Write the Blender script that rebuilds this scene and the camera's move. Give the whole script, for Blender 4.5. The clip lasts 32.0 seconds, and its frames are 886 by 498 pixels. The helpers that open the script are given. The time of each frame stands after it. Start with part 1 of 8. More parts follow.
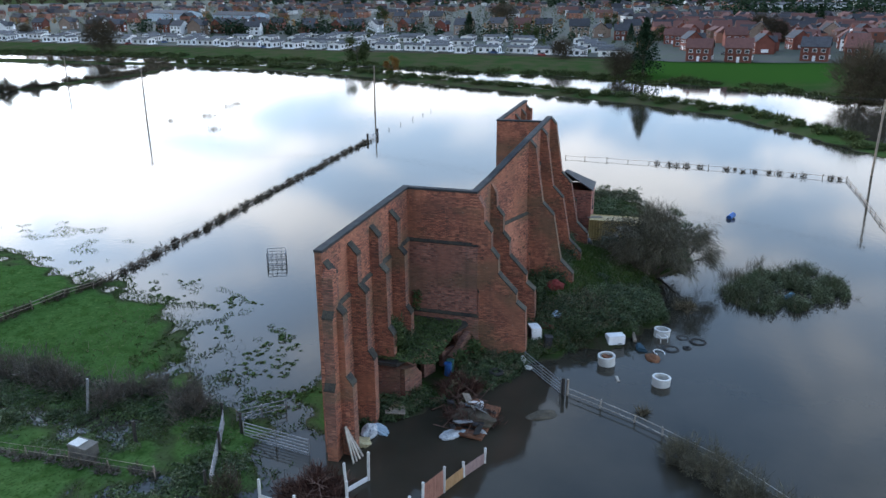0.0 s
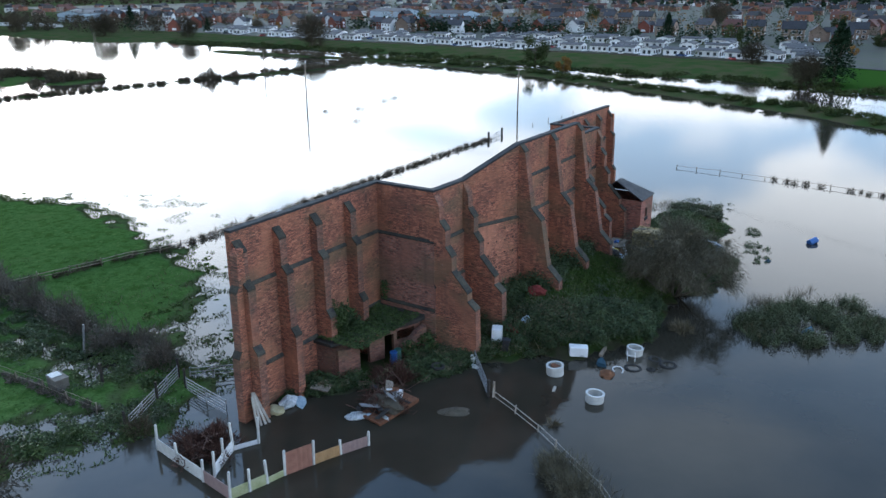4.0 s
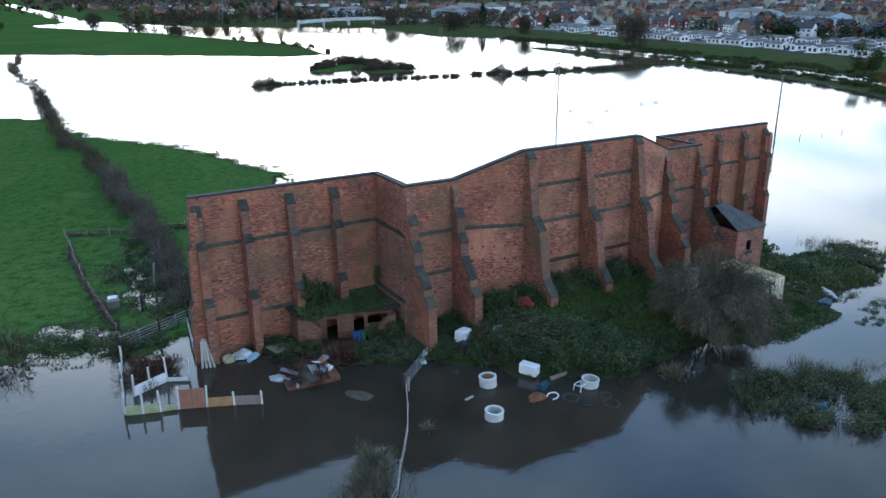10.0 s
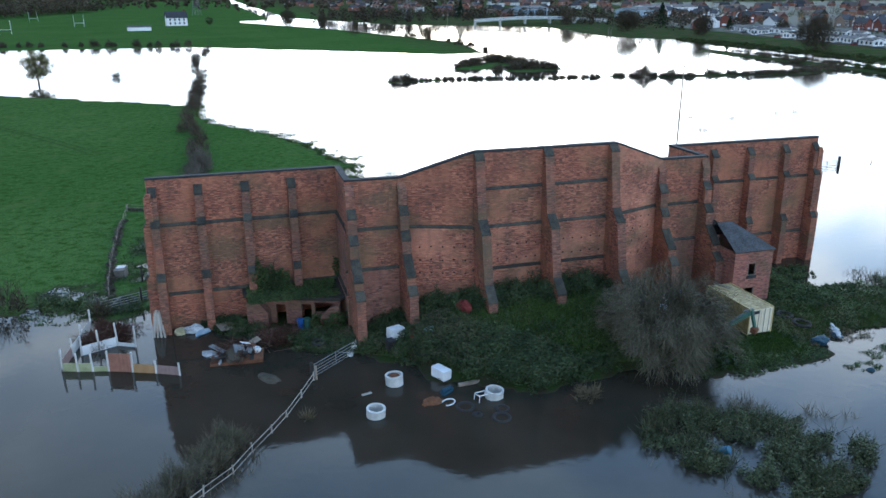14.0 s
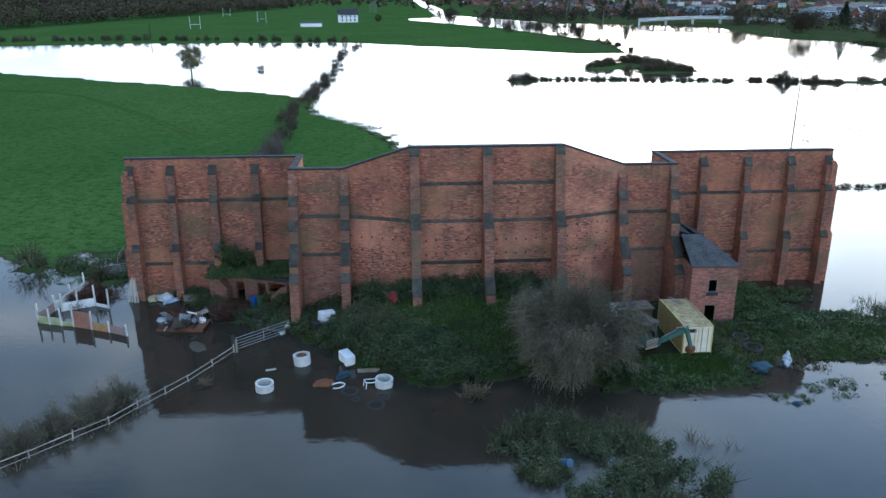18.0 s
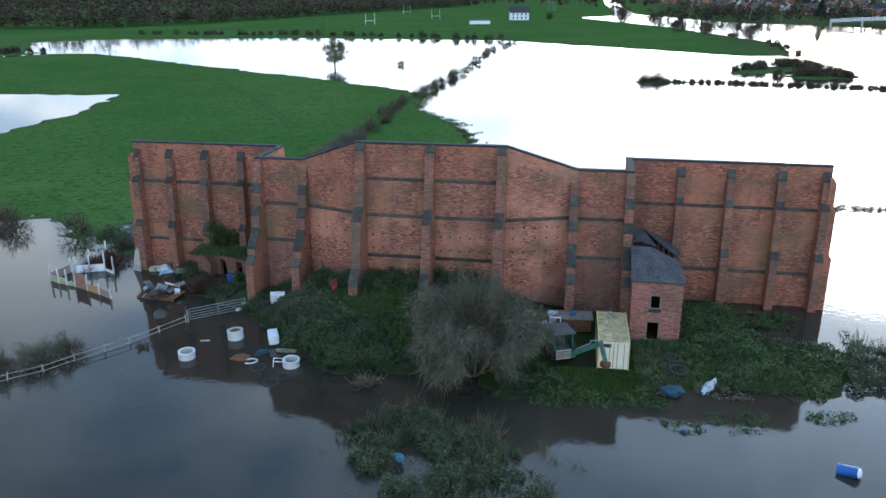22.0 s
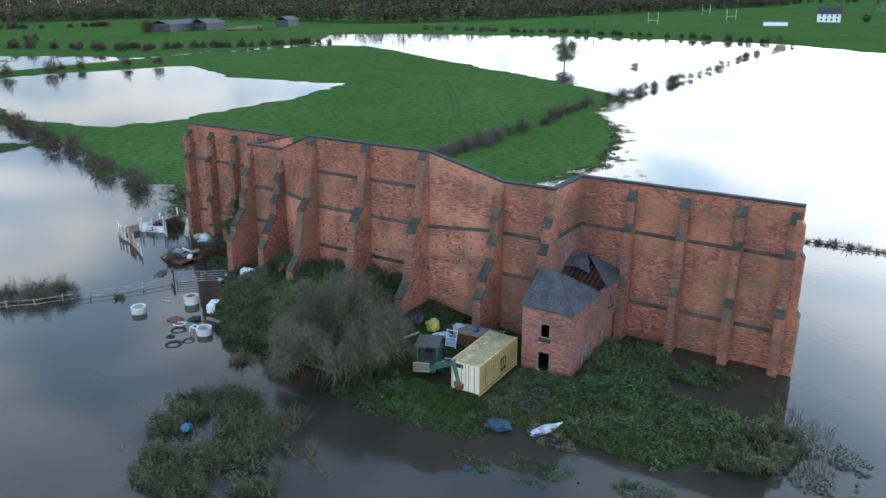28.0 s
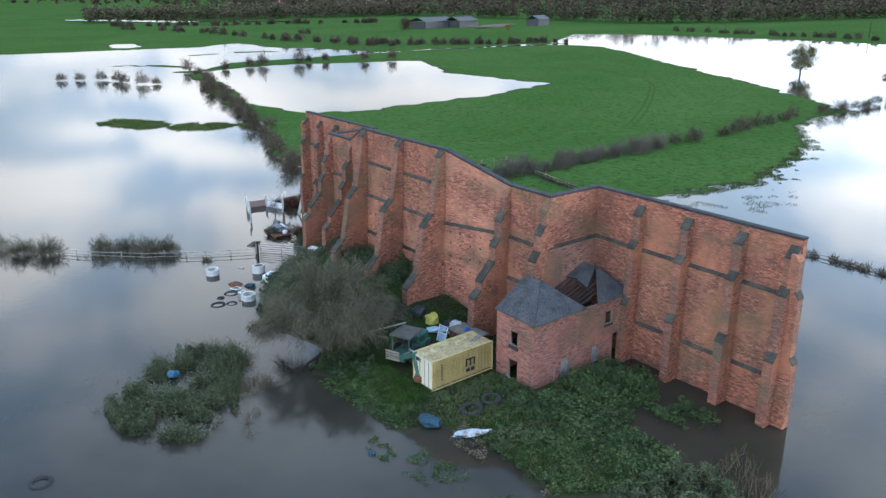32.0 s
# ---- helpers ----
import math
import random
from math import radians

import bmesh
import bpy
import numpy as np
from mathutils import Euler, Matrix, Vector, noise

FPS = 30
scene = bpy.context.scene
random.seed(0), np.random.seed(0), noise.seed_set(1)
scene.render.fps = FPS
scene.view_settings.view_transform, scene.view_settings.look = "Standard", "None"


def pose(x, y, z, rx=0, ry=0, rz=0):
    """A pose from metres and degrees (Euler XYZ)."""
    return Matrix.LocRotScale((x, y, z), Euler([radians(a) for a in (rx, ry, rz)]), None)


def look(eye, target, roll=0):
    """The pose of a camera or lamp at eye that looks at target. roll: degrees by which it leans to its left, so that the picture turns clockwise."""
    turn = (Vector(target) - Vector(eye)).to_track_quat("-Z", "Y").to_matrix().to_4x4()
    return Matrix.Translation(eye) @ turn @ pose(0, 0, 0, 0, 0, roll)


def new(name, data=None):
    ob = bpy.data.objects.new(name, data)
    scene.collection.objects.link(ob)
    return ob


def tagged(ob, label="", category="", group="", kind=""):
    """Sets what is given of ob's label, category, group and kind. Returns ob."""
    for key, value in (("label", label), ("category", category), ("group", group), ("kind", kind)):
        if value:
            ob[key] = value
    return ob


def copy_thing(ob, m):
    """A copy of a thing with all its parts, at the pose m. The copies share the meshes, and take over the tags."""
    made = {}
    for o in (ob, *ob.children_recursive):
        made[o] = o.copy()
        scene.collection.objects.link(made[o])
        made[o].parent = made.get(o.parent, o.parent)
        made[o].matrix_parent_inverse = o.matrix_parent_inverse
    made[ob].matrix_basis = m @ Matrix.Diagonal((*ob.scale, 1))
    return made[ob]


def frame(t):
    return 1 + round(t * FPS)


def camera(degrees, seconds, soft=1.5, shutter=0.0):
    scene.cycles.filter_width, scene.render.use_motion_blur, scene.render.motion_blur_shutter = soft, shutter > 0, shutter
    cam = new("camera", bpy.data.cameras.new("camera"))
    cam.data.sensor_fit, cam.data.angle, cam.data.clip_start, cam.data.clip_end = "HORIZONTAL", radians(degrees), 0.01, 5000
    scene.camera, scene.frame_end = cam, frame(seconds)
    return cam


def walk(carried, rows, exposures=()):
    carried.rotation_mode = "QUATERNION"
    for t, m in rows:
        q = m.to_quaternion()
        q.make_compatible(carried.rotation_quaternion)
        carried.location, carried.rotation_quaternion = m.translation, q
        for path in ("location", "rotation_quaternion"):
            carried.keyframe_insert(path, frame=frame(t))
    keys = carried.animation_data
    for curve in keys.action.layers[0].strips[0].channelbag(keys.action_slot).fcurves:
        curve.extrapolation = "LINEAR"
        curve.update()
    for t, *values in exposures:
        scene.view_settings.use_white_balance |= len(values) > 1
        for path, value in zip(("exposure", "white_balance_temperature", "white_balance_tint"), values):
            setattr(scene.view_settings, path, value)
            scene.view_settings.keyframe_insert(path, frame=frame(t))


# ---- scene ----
cam = camera(59.48, 32.0)
PATH = [
    (0.0, pose(-72.92, -11.10, 28.37, 71.47, 0, -74.05) @ pose(0, 0, 0, 0, 0, -0.24)),
    (0.5, pose(-72.45, -13.53, 28.43, 71.46, 0, -72.79) @ pose(0, 0, 0, 0, 0, -0.23)),
    (1.0, pose(-71.94, -15.97, 28.49, 71.46, 0, -71.64) @ pose(0, 0, 0, 0, 0, -0.23)),
    (1.5, pose(-71.39, -18.39, 28.55, 71.46, 0, -70.50) @ pose(0, 0, 0, 0, 0, -0.23)),
    (2.0, pose(-70.75, -20.80, 28.61, 71.45, 0, -69.02) @ pose(0, 0, 0, 0, 0, -0.23)),
    (2.5, pose(-70.00, -23.20, 28.66, 71.45, 0, -66.15) @ pose(0, 0, 0, 0, 0, -0.22)),
    (3.0, pose(-69.12, -25.56, 28.72, 71.45, 0, -64.13) @ pose(0, 0, 0, 0, 0, -0.22)),
    (3.5, pose(-68.09, -27.89, 28.77, 71.45, 0, -61.18) @ pose(0, 0, 0, 0, 0, -0.22)),
    (4.0, pose(-66.91, -30.16, 28.82, 71.44, 0, -57.70) @ pose(0, 0, 0, 0, 0, -0.21)),
    (4.5, pose(-65.57, -32.37, 28.86, 71.44, 0, -54.47) @ pose(0, 0, 0, 0, 0, -0.21)),
    (6.5, pose(-59.28, -40.53, 29.01, 71.44, 0, -47.36) @ pose(0, 0, 0, 0, 0, -0.20)),
    (7.0, pose(-57.63, -42.40, 29.03, 71.43, 0, -45.33) @ pose(0, 0, 0, 0, 0, -0.20)),
    (7.5, pose(-55.93, -44.22, 29.05, 71.43, 0, -43.15) @ pose(0, 0, 0, 0, 0, -0.19)),
    (8.0, pose(-54.17, -45.99, 29.06, 71.43, 0, -40.97) @ pose(0, 0, 0, 0, 0, -0.19)),
    (8.5, pose(-52.32, -47.72, 29.06, 71.43, 0, -38.92) @ pose(0, 0, 0, 0, 0, -0.19)),
    (9.0, pose(-50.38, -49.37, 29.06, 71.43, 0, -37.28) @ pose(0, 0, 0, 0, 0, -0.18)),
    (9.5, pose(-48.37, -50.94, 29.06, 71.43, 0, -34.01) @ pose(0, 0, 0, 0, 0, -0.18)),
    (10.0, pose(-46.28, -52.37, 29.05, 71.43, 0, -30.95) @ pose(0, 0, 0, 0, 0, -0.18)),
    (10.5, pose(-44.14, -53.66, 29.04, 71.43, 0, -28.41) @ pose(0, 0, 0, 0, 0, -0.17)),
    (11.0, pose(-41.93, -54.82, 29.02, 71.43, 0, -26.25) @ pose(0, 0, 0, 0, 0, -0.17)),
    (11.5, pose(-39.66, -55.89, 29.00, 71.43, 0, -25.07) @ pose(0, 0, 0, 0, 0, -0.17)),
    (12.0, pose(-37.31, -56.89, 28.99, 71.43, 0, -23.52) @ pose(0, 0, 0, 0, 0, -0.17)),
    (12.5, pose(-34.91, -57.85, 28.96, 71.42, 0, -20.90) @ pose(0, 0, 0, 0, 0, -0.16)),
    (13.0, pose(-32.47, -58.78, 28.94, 71.42, 0, -20.04) @ pose(0, 0, 0, 0, 0, -0.16)),
    (13.5, pose(-30.01, -59.67, 28.92, 71.42, 0, -18.40) @ pose(0, 0, 0, 0, 0, -0.16)),
    (14.0, pose(-27.58, -60.53, 28.91, 71.41, 0, -16.72) @ pose(0, 0, 0, 0, 0, -0.16)),
    (14.5, pose(-25.19, -61.36, 28.89, 71.41, 0, -15.52) @ pose(0, 0, 0, 0, 0, -0.16)),
    (16.5, pose(-15.56, -64.16, 28.86, 71.37, 0, -7.89) @ pose(0, 0, 0, 0, 0, -0.17)),
    (17.0, pose(-13.05, -64.69, 28.86, 71.36, 0, -6.32) @ pose(0, 0, 0, 0, 0, -0.17)),
    (17.5, pose(-10.49, -65.15, 28.87, 71.35, 0, -5.21) @ pose(0, 0, 0, 0, 0, -0.17)),
    (18.0, pose(-7.92, -65.54, 28.88, 71.34, 0, -3.56) @ pose(0, 0, 0, 0, 0, -0.18)),
    (18.5, pose(-5.34, -65.87, 28.89, 71.32, 0, -1.68) @ pose(0, 0, 0, 0, 0, -0.18)),
    (19.0, pose(-2.74, -66.12, 28.91, 71.31, 0, -0.01) @ pose(0, 0, 0, 0, 0, -0.19)),
    (19.5, pose(-0.14, -66.29, 28.93, 71.29, 0, 1.56) @ pose(0, 0, 0, 0, 0, -0.19)),
    (20.0, pose(2.46, -66.38, 28.95, 71.28, 0, 2.66) @ pose(0, 0, 0, 0, 0, -0.20)),
    (20.5, pose(5.07, -66.37, 28.97, 71.26, 0, 3.99) @ pose(0, 0, 0, 0, 0, -0.21)),
    (21.0, pose(7.67, -66.24, 28.99, 71.25, 0, 6.82) @ pose(0, 0, 0, 0, 0, -0.21)),
    (21.5, pose(10.29, -66.00, 29.02, 71.24, 0, 8.88) @ pose(0, 0, 0, 0, 0, -0.22)),
    (22.0, pose(12.90, -65.63, 29.04, 71.22, 0, 10.22) @ pose(0, 0, 0, 0, 0, -0.22)),
    (22.5, pose(15.52, -65.12, 29.07, 71.21, 0, 12.40) @ pose(0, 0, 0, 0, 0, -0.23)),
    (23.0, pose(18.13, -64.48, 29.09, 71.20, 0, 14.49) @ pose(0, 0, 0, 0, 0, -0.24)),
    (23.5, pose(20.73, -63.74, 29.12, 71.19, 0, 15.94) @ pose(0, 0, 0, 0, 0, -0.24)),
    (24.0, pose(23.30, -62.91, 29.14, 71.18, 0, 18.18) @ pose(0, 0, 0, 0, 0, -0.25)),
    (24.5, pose(25.84, -62.00, 29.16, 71.18, 0, 20.11) @ pose(0, 0, 0, 0, 0, -0.25)),
    (25.0, pose(28.34, -61.02, 29.19, 71.17, 0, 21.37) @ pose(0, 0, 0, 0, 0, -0.26)),
    (25.5, pose(30.82, -59.97, 29.21, 71.17, 0, 23.97) @ pose(0, 0, 0, 0, 0, -0.26)),
    (27.5, pose(40.49, -55.06, 29.28, 71.17, 0, 31.57) @ pose(0, 0, 0, 0, 0, -0.27)),
    (28.0, pose(42.82, -53.68, 29.29, 71.17, 0, 32.91) @ pose(0, 0, 0, 0, 0, -0.28)),
    (28.5, pose(45.10, -52.25, 29.31, 71.17, 0, 35.25) @ pose(0, 0, 0, 0, 0, -0.28)),
    (29.0, pose(47.31, -50.75, 29.32, 71.17, 0, 37.80) @ pose(0, 0, 0, 0, 0, -0.28)),
    (29.5, pose(49.45, -49.19, 29.33, 71.18, 0, 40.41) @ pose(0, 0, 0, 0, 0, -0.29)),
    (30.0, pose(51.50, -47.56, 29.35, 71.18, 0, 42.35) @ pose(0, 0, 0, 0, 0, -0.29)),
    (30.5, pose(53.47, -45.86, 29.36, 71.19, 0, 43.58) @ pose(0, 0, 0, 0, 0, -0.29)),
    (31.0, pose(55.37, -44.11, 29.37, 71.20, 0, 45.75) @ pose(0, 0, 0, 0, 0, -0.29)),
    (31.5, pose(57.22, -42.31, 29.38, 71.20, 0, 49.06) @ pose(0, 0, 0, 0, 0, -0.30)),
    (32.0, pose(59.05, -40.50, 29.40, 71.21, 0, 52.49) @ pose(0, 0, 0, 0, 0, -0.30)),
]
walk(cam, PATH, [(0.0, 0.62, 6350, 10), (7.0, 0.52, 5950, 6), (13.0, 0.52, 5850, 5), (22.0, 0.68, 5980, 5), (29.0, 0.95, 6420, 7), (31.0, 1.05, 6480, 8), (32.0, 1.18, 6500, 9)])

# ---- light: overcast evening, the sun low behind thin cloud beyond the wall ----
CLOUD_SIZE = 1.5
SUN_AZ, SUN_EL = radians(20), radians(14)   # clockwise from +y, above the horizon
world = bpy.data.worlds.new("sky")
scene.world = world
world.use_nodes = True
wn, wl = world.node_tree.nodes, world.node_tree.links
wn.clear()
sky = wn.new("ShaderNodeTexSky")
sky.sky_type, sky.sun_disc = 'NISHITA', False
sky.sun_elevation, sky.sun_rotation = SUN_EL, SUN_AZ
sky.air_density, sky.dust_density, sky.ozone_density = 1.0, 3.0, 2.0
wtc = wn.new("ShaderNodeTexCoord")
# broken cloud in a flat layer: the view direction over its height, so that it closes up towards the horizon
wsep, wlift, wover, wmap = wn.new("ShaderNodeSeparateXYZ"), wn.new("ShaderNodeMath"), wn.new("ShaderNodeMath"), wn.new("ShaderNodeVectorMath")
wl.new(wtc.outputs["Generated"], wsep.inputs[0])
wlift.operation, wover.operation, wmap.operation = 'MAXIMUM', 'ADD', 'DIVIDE'
wl.new(wsep.outputs["Z"], wlift.inputs[0])
wlift.inputs[1].default_value = 0.0
wl.new(wlift.outputs[0], wover.inputs[0])
wover.inputs[1].default_value = 0.10
wl.new(wtc.outputs["Generated"], wmap.inputs[0])
wl.new(wover.outputs[0], wmap.inputs[1])
wnoise = wn.new("ShaderNodeTexNoise")
wnoise.inputs["Scale"].default_value, wnoise.inputs["Detail"].default_value, wnoise.inputs["Distortion"].default_value = CLOUD_SIZE, 5.0, 0.5
wramp = wn.new("ShaderNodeMapRange")
wramp.interpolation_type = 'SMOOTHSTEP'
wramp.inputs["From Min"].default_value, wramp.inputs["From Max"].default_value = 0.38, 0.60
wblue0, wgrey = wn.new("ShaderNodeMix"), wn.new("ShaderNodeMix")
wblue0.data_type = wgrey.data_type = 'RGBA'
wblue0.inputs["Factor"].default_value = 0.75
wblue0.inputs["B"].default_value = (5.2, 7.2, 9.9, 1)
wgrey.inputs["B"].default_value = (10.3, 10.5, 10.9, 1)
wbg = wn.new("ShaderNodeBackground")
wbg.inputs["Strength"].default_value = 0.12
wout = wn.new("ShaderNodeOutputWorld")
wl.new(wmap.outputs["Vector"], wnoise.inputs["Vector"])
wl.new(wnoise.outputs["Fac"], wramp.inputs["Value"])
wl.new(wramp.outputs["Result"], wgrey.inputs["Factor"])
wl.new(sky.outputs["Color"], wblue0.inputs["A"])
wl.new(wblue0.outputs["Result"], wgrey.inputs["A"])
# thin cloud scatters the low sun: the sky brightens broadly towards it
wdot, wglow, wmul = wn.new("ShaderNodeVectorMath"), wn.new("ShaderNodeMapRange"), wn.new("ShaderNodeVectorMath")
wdot.operation, wmul.operation = 'DOT_PRODUCT', 'SCALE'
wdot.inputs[1].default_value = (math.sin(SUN_AZ) * math.cos(SUN_EL), math.cos(SUN_AZ) * math.cos(SUN_EL), math.sin(SUN_EL))
wglow.inputs["From Min"].default_value, wglow.inputs["From Max"].default_value = -0.1, 1.0
wglow.inputs["To Min"].default_value, wglow.inputs["To Max"].default_value = 1.6, 1.65
# and the cloud thickens and turns bluer overhead
whigh, wblue = wn.new("ShaderNodeMapRange"), wn.new("ShaderNodeMix")
whigh.inputs["From Min"].default_value, whigh.inputs["From Max"].default_value = 0.25, 0.58
wl.new(wsep.outputs["Z"], whigh.inputs["Value"])
wblue.data_type, wblue.blend_type = 'RGBA', 'MULTIPLY'
wblue.inputs["B"].default_value = (0.30, 0.40, 0.53, 1)
wl.new(whigh.outputs["Result"], wblue.inputs["Factor"])
wl.new(wgrey.outputs["Result"], wblue.inputs["A"])
# heavier cloud in the west
wwest, wdim = wn.new("ShaderNodeMapRange"), wn.new("ShaderNodeVectorMath")
wdim.operation, wwest.interpolation_type = 'SCALE', 'SMOOTHSTEP'
wwest.inputs["From Min"].default_value, wwest.inputs["From Max"].default_value = -0.2, -0.9
wwest.inputs["To Min"].default_value, wwest.inputs["To Max"].default_value = 1.0, 0.35
wl.new(wsep.outputs["X"], wwest.inputs["Value"])
wl.new(wblue.outputs["Result"], wdim.inputs[0])
wl.new(wwest.outputs["Result"], wdim.inputs["Scale"])
wl.new(wtc.outputs["Generated"], wdot.inputs[0])
wl.new(wdot.outputs["Value"], wglow.inputs["Value"])
weast, wdim2 = wn.new("ShaderNodeMapRange"), wn.new("ShaderNodeVectorMath")
wdim2.operation, weast.interpolation_type = 'SCALE', 'SMOOTHSTEP'
weast.inputs["From Min"].default_value, weast.inputs["From Max"].default_value = 0.45, 0.95
weast.inputs["To Min"].default_value, weast.inputs["To Max"].default_value = 1.0, 0.85
wl.new(wsep.outputs["X"], weast.inputs["Value"])
wl.new(wdim.outputs["Vector"], wdim2.inputs[0])
wl.new(weast.outputs["Result"], wdim2.inputs["Scale"])
# a bank of sunlit cloud half way up in the west
wdot3, wbank, wmul3 = wn.new("ShaderNodeVectorMath"), wn.new("ShaderNodeMapRange"), wn.new("ShaderNodeVectorMath")
wdot3.operation, wmul3.operation, wbank.interpolation_type = 'DOT_PRODUCT', 'SCALE', 'SMOOTHSTEP'
wdot3.inputs[1].default_value = (-math.sin(1.25) * math.cos(0.45), math.cos(1.25) * math.cos(0.45), math.sin(0.45))
wbank.inputs["From Min"].default_value, wbank.inputs["From Max"].default_value = 0.925, 0.985
wbank.inputs["To Min"].default_value, wbank.inputs["To Max"].default_value = 1.0, 2.0
wl.new(wtc.outputs["Generated"], wdot3.inputs[0])
wl.new(wdot3.outputs["Value"], wbank.inputs["Value"])
wl.new(wdim2.outputs["Vector"], wmul3.inputs[0])
wl.new(wbank.outputs["Result"], wmul3.inputs["Scale"])
wl.new(wmul3.outputs["Vector"], wmul.inputs[0])
wl.new(wglow.outputs["Result"], wmul.inputs["Scale"])
# a brighter break in the cloud higher up, beyond the wall
wdot2, wlobe, wmul2 = wn.new("ShaderNodeVectorMath"), wn.new("ShaderNodeMapRange"), wn.new("ShaderNodeVectorMath")
wdot2.operation, wmul2.operation, wlobe.interpolation_type = 'DOT_PRODUCT', 'SCALE', 'SMOOTHSTEP'
wdot2.inputs[1].default_value = (math.sin(0.50) * math.cos(0.38), math.cos(0.50) * math.cos(0.38), math.sin(0.38))
wlobe.inputs["From Min"].default_value, wlobe.inputs["From Max"].default_value = 0.76, 0.97
wlobe.inputs["To Min"].default_value, wlobe.inputs["To Max"].default_value = 1.0, 1.75
wl.new(wtc.outputs["Generated"], wdot2.inputs[0])
wl.new(wdot2.outputs["Value"], wlobe.inputs["Value"])
wl.new(wmul.outputs["Vector"], wmul2.inputs[0])
wl.new(wlobe.outputs["Result"], wmul2.inputs["Scale"])
wl.new(wmul2.outputs["Vector"], wbg.inputs["Color"])
wl.new(wbg.outputs["Background"], wout.inputs["Surface"])
sun = new("sun", bpy.data.lights.new("sun", 'SUN'))
sun.data.energy, sun.data.angle, sun.data.color = 0.3, radians(13), (1.0, 0.93, 0.85)
sun.matrix_world = look((0, 0, 60), (-100 * math.sin(SUN_AZ) * math.cos(SUN_EL), -100 * math.cos(SUN_AZ) * math.cos(SUN_EL), 60 - 100 * math.sin(SUN_EL)))


# ---- materials ----
def material(name, c1, c2, scale=1.0, rough=0.85, bump=0.3, fine=None, metal=0.0, vary=0.0, spec=0.4):
    """Two colours mixed by noise at two sizes, with relief; vary: brightness from piece to piece."""
    m = bpy.data.materials.new(name)
    m.use_nodes = True
    n, l = m.node_tree.nodes, m.node_tree.links
    p = n["Principled BSDF"]
    tc = n.new("ShaderNodeTexCoord")
    a, b = n.new("ShaderNodeTexNoise"), n.new("ShaderNodeTexNoise")
    a.inputs["Scale"].default_value, a.inputs["Detail"].default_value = scale, 4
    b.inputs["Scale"].default_value, b.inputs["Detail"].default_value = fine or scale * 9, 3
    l.new(tc.outputs["Object"], a.inputs["Vector"])
    l.new(tc.outputs["Object"], b.inputs["Vector"])
    add = n.new("ShaderNodeMath")
    add.operation = 'MULTIPLY_ADD'
    add.inputs[1].default_value = 0.5
    l.new(b.outputs["Fac"], add.inputs[0])
    half = n.new("ShaderNodeMath")
    half.operation = 'MULTIPLY'
    half.inputs[1].default_value = 0.5
    l.new(a.outputs["Fac"], half.inputs[0])
    l.new(half.outputs[0], add.inputs[2])
    r = n.new("ShaderNodeMapRange")
    r.inputs["From Min"].default_value, r.inputs["From Max"].default_value = 0.36, 0.64
    l.new(add.outputs[0], r.inputs["Value"])
    mix = n.new("ShaderNodeMix")
    mix.data_type = 'RGBA'
    mix.inputs["A"].default_value, mix.inputs["B"].default_value = (*c1, 1), (*c2, 1)
    l.new(r.outputs["Result"], mix.inputs["Factor"])
    colour = mix.outputs["Result"]
    if vary:
        oi, hsv, vr = n.new("ShaderNodeObjectInfo"), n.new("ShaderNodeHueSaturation"), n.new("ShaderNodeMapRange")
        vr.inputs["To Min"].default_value, vr.inputs["To Max"].default_value = 1 - vary, 1 + vary
        l.new(oi.outputs["Random"], vr.inputs["Value"])
        l.new(vr.outputs["Result"], hsv.inputs["Value"])
        l.new(colour, hsv.inputs["Color"])
        colour = hsv.outputs["Color"]
    l.new(colour, p.inputs["Base Color"])
    p.inputs["Roughness"].default_value, p.inputs["Metallic"].default_value = rough, metal
    p.inputs["Specular IOR Level"].default_value = spec
    if bump:
        bp = n.new("ShaderNodeBump")
        bp.inputs["Strength"].default_value, bp.inputs["Distance"].default_value = bump, 0.05
        l.new(b.outputs["Fac"], bp.inputs["Height"])
        l.new(bp.outputs["Normal"], p.inputs["Normal"])
    return m


